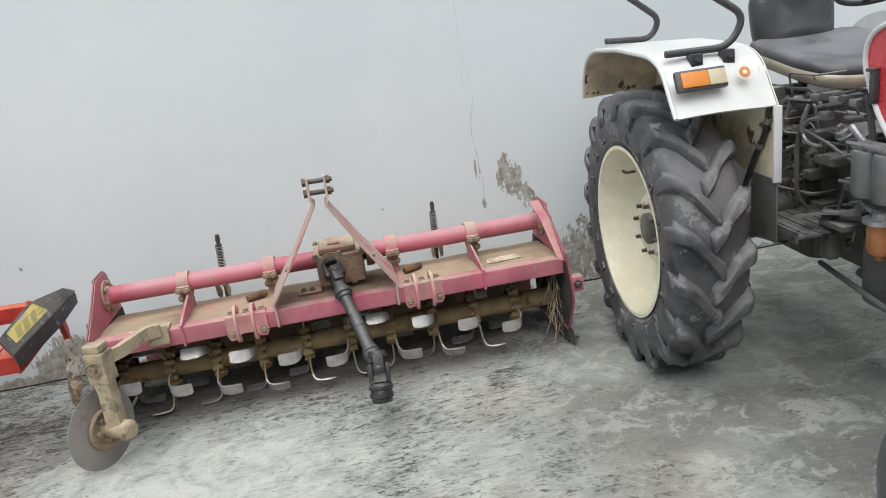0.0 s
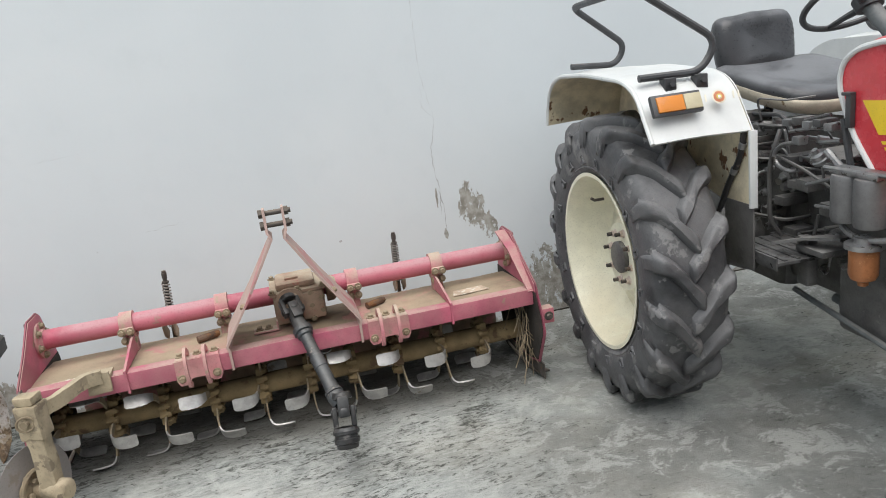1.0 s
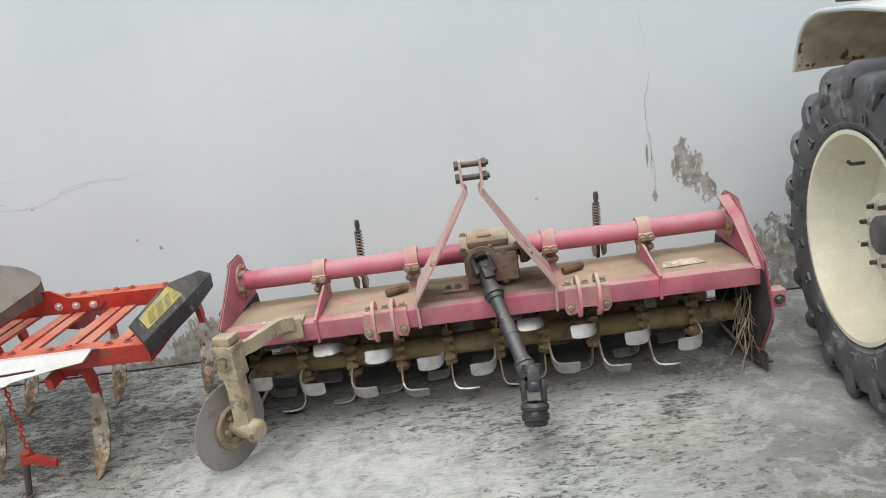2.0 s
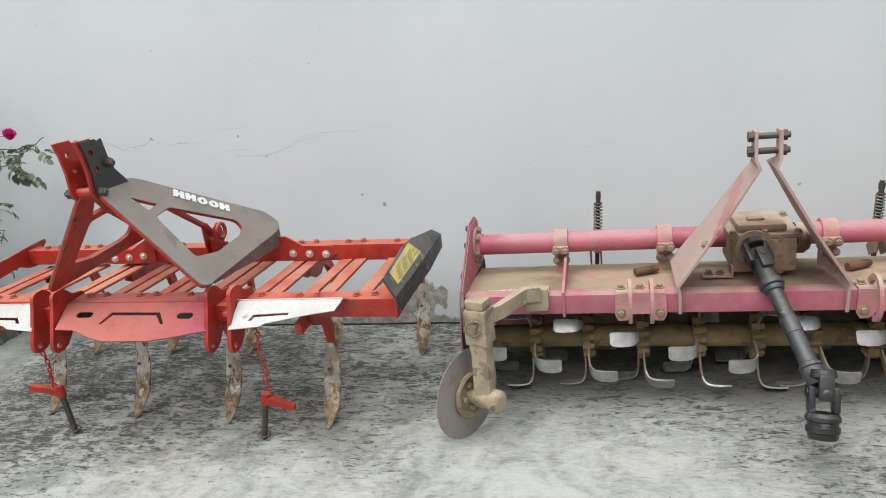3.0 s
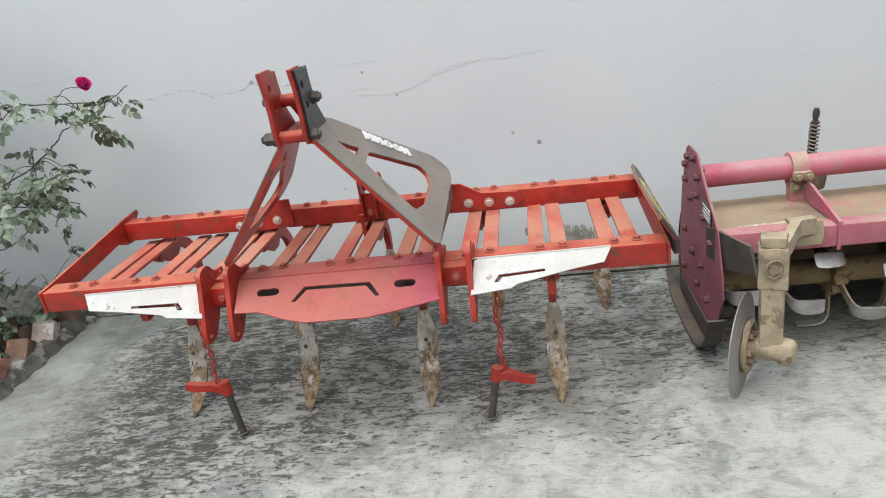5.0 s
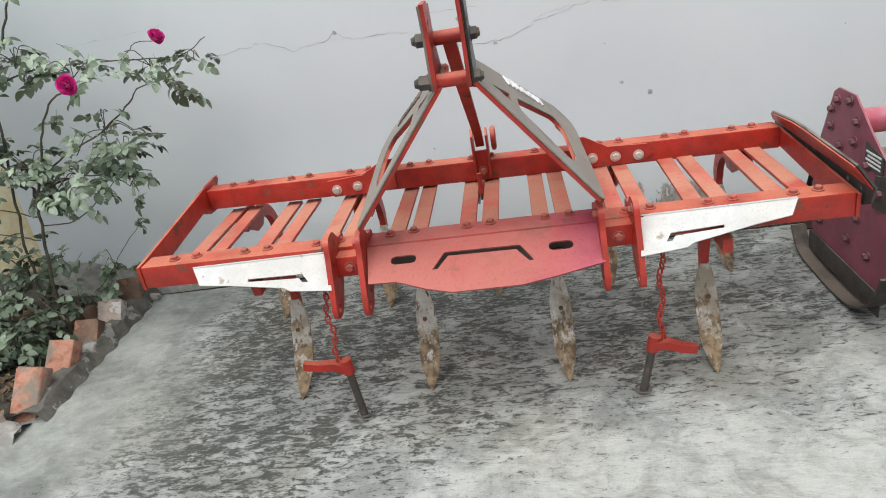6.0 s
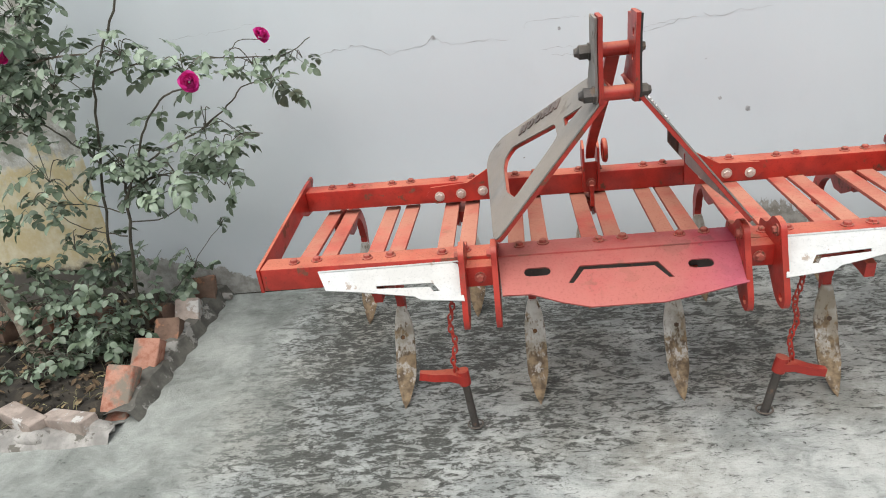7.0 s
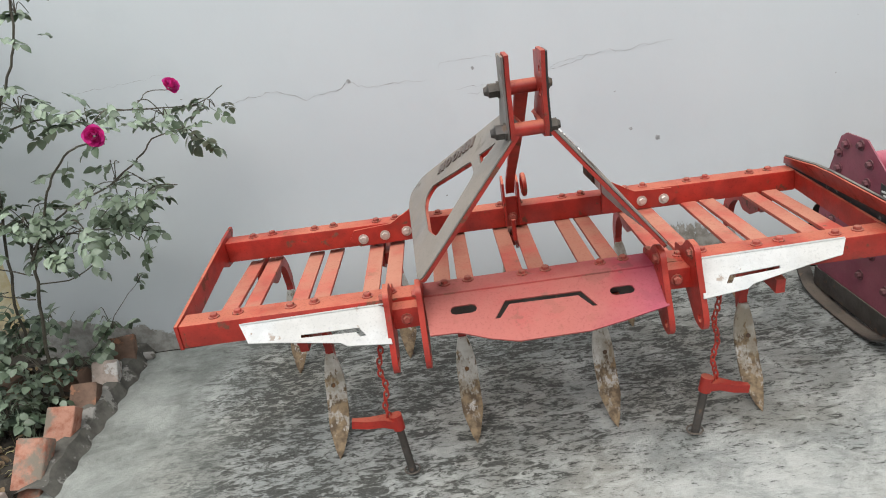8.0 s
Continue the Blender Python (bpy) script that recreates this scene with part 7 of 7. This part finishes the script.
def roses():
    near = thing("rose_bush", (-2.58, -0.42, 0.03), "thin rose bush with dusty green leaves and pink roses", "rose bush", "rose bushes")
    stems(near, [
        ([(-2.57, -0.40, 0.0), (-2.565, -0.40, 0.25), (-2.50, -0.41, 0.52), (-2.45, -0.42, 0.72)], 0.011, 0.008),
        ([(-2.60, -0.38, 0.0), (-2.64, -0.38, 0.30), (-2.60, -0.38, 0.60), (-2.52, -0.39, 0.90), (-2.45, -0.40, 1.14), (-2.33, -0.40, 1.32), (-2.25, -0.40, 1.48), (-2.22, -0.40, 1.66)], 0.009, 0.005),
        ([(-2.47, -0.42, 0.66), (-2.34, -0.46, 0.84), (-2.22, -0.55, 0.98), (-2.07, -0.67, 1.08), (-1.93, -0.77, 1.115)], 0.007, 0.004),
        ([(-2.46, -0.42, 0.70), (-2.30, -0.42, 0.82), (-2.10, -0.42, 0.90), (-1.97, -0.41, 0.98), (-1.90, -0.40, 1.04), (-1.78, -0.40, 1.06)], 0.006, 0.003),
        ([(-2.45, -0.42, 0.72), (-2.55, -0.44, 0.86), (-2.66, -0.46, 0.98), (-2.76, -0.48, 1.10)], 0.006, 0.004),
        ([(-2.44, -0.42, 0.70), (-2.28, -0.40, 0.74), (-2.08, -0.40, 0.72), (-1.98, -0.40, 0.68)], 0.005, 0.003),
        ([(-2.49, -0.41, 0.56), (-2.35, -0.40, 0.56), (-2.22, -0.39, 0.64), (-2.12, -0.38, 0.74)], 0.004, 0.0025),
        ([(-2.46, -0.40, 1.12), (-2.30, -0.38, 1.16), (-2.08, -0.34, 1.15), (-1.90, -0.30, 1.13), (-1.76, -0.27, 1.12), (-1.66, -0.26, 1.17)], 0.005, 0.0025),
        ([(-1.98, -0.31, 1.14), (-1.92, -0.28, 1.19), (-1.85, -0.27, 1.185)], 0.003, 0.002),
        ([(-2.55, -0.36, 0.10), (-2.42, -0.25, 0.22), (-2.30, -0.20, 0.36), (-2.20, -0.18, 0.46)], 0.003, 0.0015),
        ([(-2.50, -0.41, 0.60), (-2.66, -0.43, 0.66), (-2.80, -0.45, 0.66)], 0.004, 0.002),
        ([(-2.52, -0.41, 0.50), (-2.68, -0.42, 0.55), (-2.78, -0.43, 0.64)], 0.004, 0.002),
    ], green_stem)
    leaves(near, [(-2.32, -0.42, 1.22, 0.06, 0.035, 15), (-2.04, -0.55, 1.15, 0.055, 0.035, 12), (-1.88, -0.30, 1.12, 0.06, 0.03, 8), (-1.80, -0.38, 1.05, 0.04, 0.02, 5), (-1.70, -0.26, 1.12, 0.035, 0.035, 5),
                  (-2.06, -0.44, 0.95, 0.08, 0.06, 14), (-2.03, -0.42, 0.84, 0.07, 0.05, 11), (-2.22, -0.44, 0.76, 0.10, 0.05, 20), (-2.06, -0.41, 0.70, 0.06, 0.04, 7), (-2.42, -0.44, 0.82, 0.10, 0.06, 22),
                  (-2.55, -0.43, 0.88, 0.06, 0.06, 8), (-2.74, -0.45, 0.82, 0.07, 0.09, 13), (-2.84, -0.46, 0.70, 0.06, 0.03, 8), (-2.40, -0.40, 0.64, 0.07, 0.04, 9), (-2.23, -0.40, 1.55, 0.06, 0.06, 12), (-2.21, -0.19, 0.45, 0.02, 0.01, 2), (-2.40, -0.18, 0.26, 0.03, 0.06, 8)], SPRAYS, 31)
    for p, aim, k in (((-1.838, -0.28, 1.195), (0.7, -0.5, 0.6), 0), ((-1.915, -0.79, 1.135), (0.25, -0.85, 0.1), 1)):
        piece("flower", ROSES[k], near, p, facing(aim) * 0.85, "deep pink rose in bloom")
    far = thing("rose_bush", (-2.95, -0.55, 0.03), "tall rose bush on a knotty grey trunk beside the limewashed wall", "rose bush", "rose bushes")
    stems(far, [
        ([(-2.86, -0.66, 0.0), (-2.98, -0.58, 0.18), (-3.08, -0.50, 0.42), (-3.02, -0.47, 0.68), (-2.93, -0.45, 0.95), (-2.86, -0.44, 1.2)], 0.026, 0.017),
        ([(-3.06, -0.48, 0.45), (-3.18, -0.45, 0.7), (-3.22, -0.42, 1.0), (-3.3, -0.4, 1.3)], 0.013, 0.008),
        ([(-2.87, -0.44, 1.16), (-2.82, -0.42, 1.40), (-2.72, -0.40, 1.58), (-2.66, -0.40, 1.8)], 0.011, 0.006),
        ([(-2.90, -0.44, 1.08), (-2.75, -0.43, 1.18), (-2.60, -0.42, 1.22), (-2.45, -0.41, 1.22)], 0.007, 0.003),
        ([(-2.88, -0.44, 1.14), (-2.98, -0.44, 1.35), (-3.0, -0.43, 1.6)], 0.008, 0.005),
        ([(-2.95, -0.45, 0.9), (-2.82, -0.46, 0.98), (-2.72, -0.47, 0.94)], 0.005, 0.002),
        ([(-2.80, -0.62, 0.0), (-2.90, -0.58, 0.12), (-3.02, -0.55, 0.22)], 0.014, 0.008),
    ], bark)
    leaves(far, [(-2.76, -0.45, 1.20, 0.11, 0.08, 44), (-2.66, -0.42, 1.40, 0.11, 0.07, 26), (-2.92, -0.47, 1.14, 0.10, 0.09, 28), (-2.60, -0.44, 1.15, 0.07, 0.06, 16), (-2.76, -0.42, 1.58, 0.12, 0.09, 28), (-3.12, -0.44, 1.30, 0.13, 0.12, 34),
                 (-3.30, -0.44, 1.05, 0.13, 0.12, 24), (-2.72, -0.46, 1.00, 0.07, 0.05, 12), (-2.70, -0.40, 1.82, 0.12, 0.08, 20), (-3.1, -0.42, 1.65, 0.15, 0.12, 22)], SPRAYS + BROAD[:2], 37)
    for p, aim, k in (((-2.86, -0.55, 1.03), (0.3, -0.9, 0.1), 2), ((-2.77, -0.52, 1.40), (0.1, -0.9, 0.4), 0), ((-2.71, -0.50, 1.25), (0.3, -0.8, 0.5), 1)):
        piece("flower", ROSES[k], far, p, facing(aim) * 0.78, "deep pink rose in bloom")
    low = thing("ground_plant", (-2.75, -0.55, 0.04), "low leafy plants growing from the damp soil", "plant", "plants in the bed")
    leaves(low, [(-2.80, -0.36, 0.46, 0.10, 0.03, 11), (-2.95, -0.40, 0.40, 0.10, 0.06, 10), (-2.66, -0.38, 0.36, 0.06, 0.05, 9), (-2.92, -0.45, 0.22, 0.10, 0.05, 14), (-2.72, -0.52, 0.20, 0.07, 0.06, 20), (-2.74, -0.68, 0.11, 0.06, 0.03, 14), (-3.15, -0.5, 0.20, 0.12, 0.07, 14), (-2.60, -0.52, 0.16, 0.05, 0.05, 9), (-2.55, -0.30, 0.18, 0.05, 0.05, 8), (-2.62, -0.66, 0.18, 0.05, 0.06, 10), (-2.70, -0.40, 0.30, 0.09, 0.06, 14), (-2.90, -0.62, 0.14, 0.12, 0.04, 14), (-2.60, -0.22, 0.34, 0.05, 0.05, 5), (-3.05, -0.50, 0.34, 0.12, 0.07, 16), (-2.86, -0.52, 0.30, 0.09, 0.05, 14), (-2.56, -0.60, 0.13, 0.05, 0.05, 8)], BROAD, 41, 1.25)
    bm = bmesh.new()
    rng_g = random.Random(12)
    for k in range(260):
        x, y = rng_g.uniform(-3.4, -2.52), rng_g.uniform(-1.0, -0.6)
        a, l = rng_g.uniform(0, math.tau), rng_g.uniform(0.02, 0.07)
        p = Vector((x, y, 0.03))
        tube(bm, [p, p + Vector((math.cos(a) * l * 0.5, math.sin(a) * l * 0.5, l * 0.35)), p + Vector((math.cos(a) * l, math.sin(a) * l, l * 0.3))], 0.0014, 3)
    litter = bmesh.new()
    for k in range(240):
        x, y = rng_g.uniform(-3.5, -2.50), rng_g.uniform(-0.98, -0.08)
        z = 0.055 + 0.05 * noise.noise(Vector((x * 3, y * 3, 1)))
        m = Matrix.Translation((x, y, z)) @ Euler((rng_g.uniform(-0.5, 0.5), rng_g.uniform(-0.5, 0.5), rng_g.uniform(0, math.tau))).to_matrix().to_4x4()
        leaflet(litter, m, rng_g.uniform(0.02, 0.045), rng_g.uniform(0.012, 0.025))
    ob = new("leaf_litter", to_mesh("leaf_litter", litter, surface("dry_leaf", (0.13, 0.085, 0.045), 0.85, vary=0.5, scale=9.0, wear=((0.26, 0.20, 0.11), 0.46, 7.0), seed=123.0), 0))
    tagged(ob, "brown fallen leaves on the damp soil", "leaf litter", "", "stuff")
    ob = new("dry_grass", to_mesh("dry_grass", bm, surface("dry_grass", (0.22, 0.20, 0.10), 0.8, vary=0.3, seed=121.0), 0))
    tagged(ob, "dry grass wisps on the soil", "grass", "", "stuff")


bed()
edging()
roses()
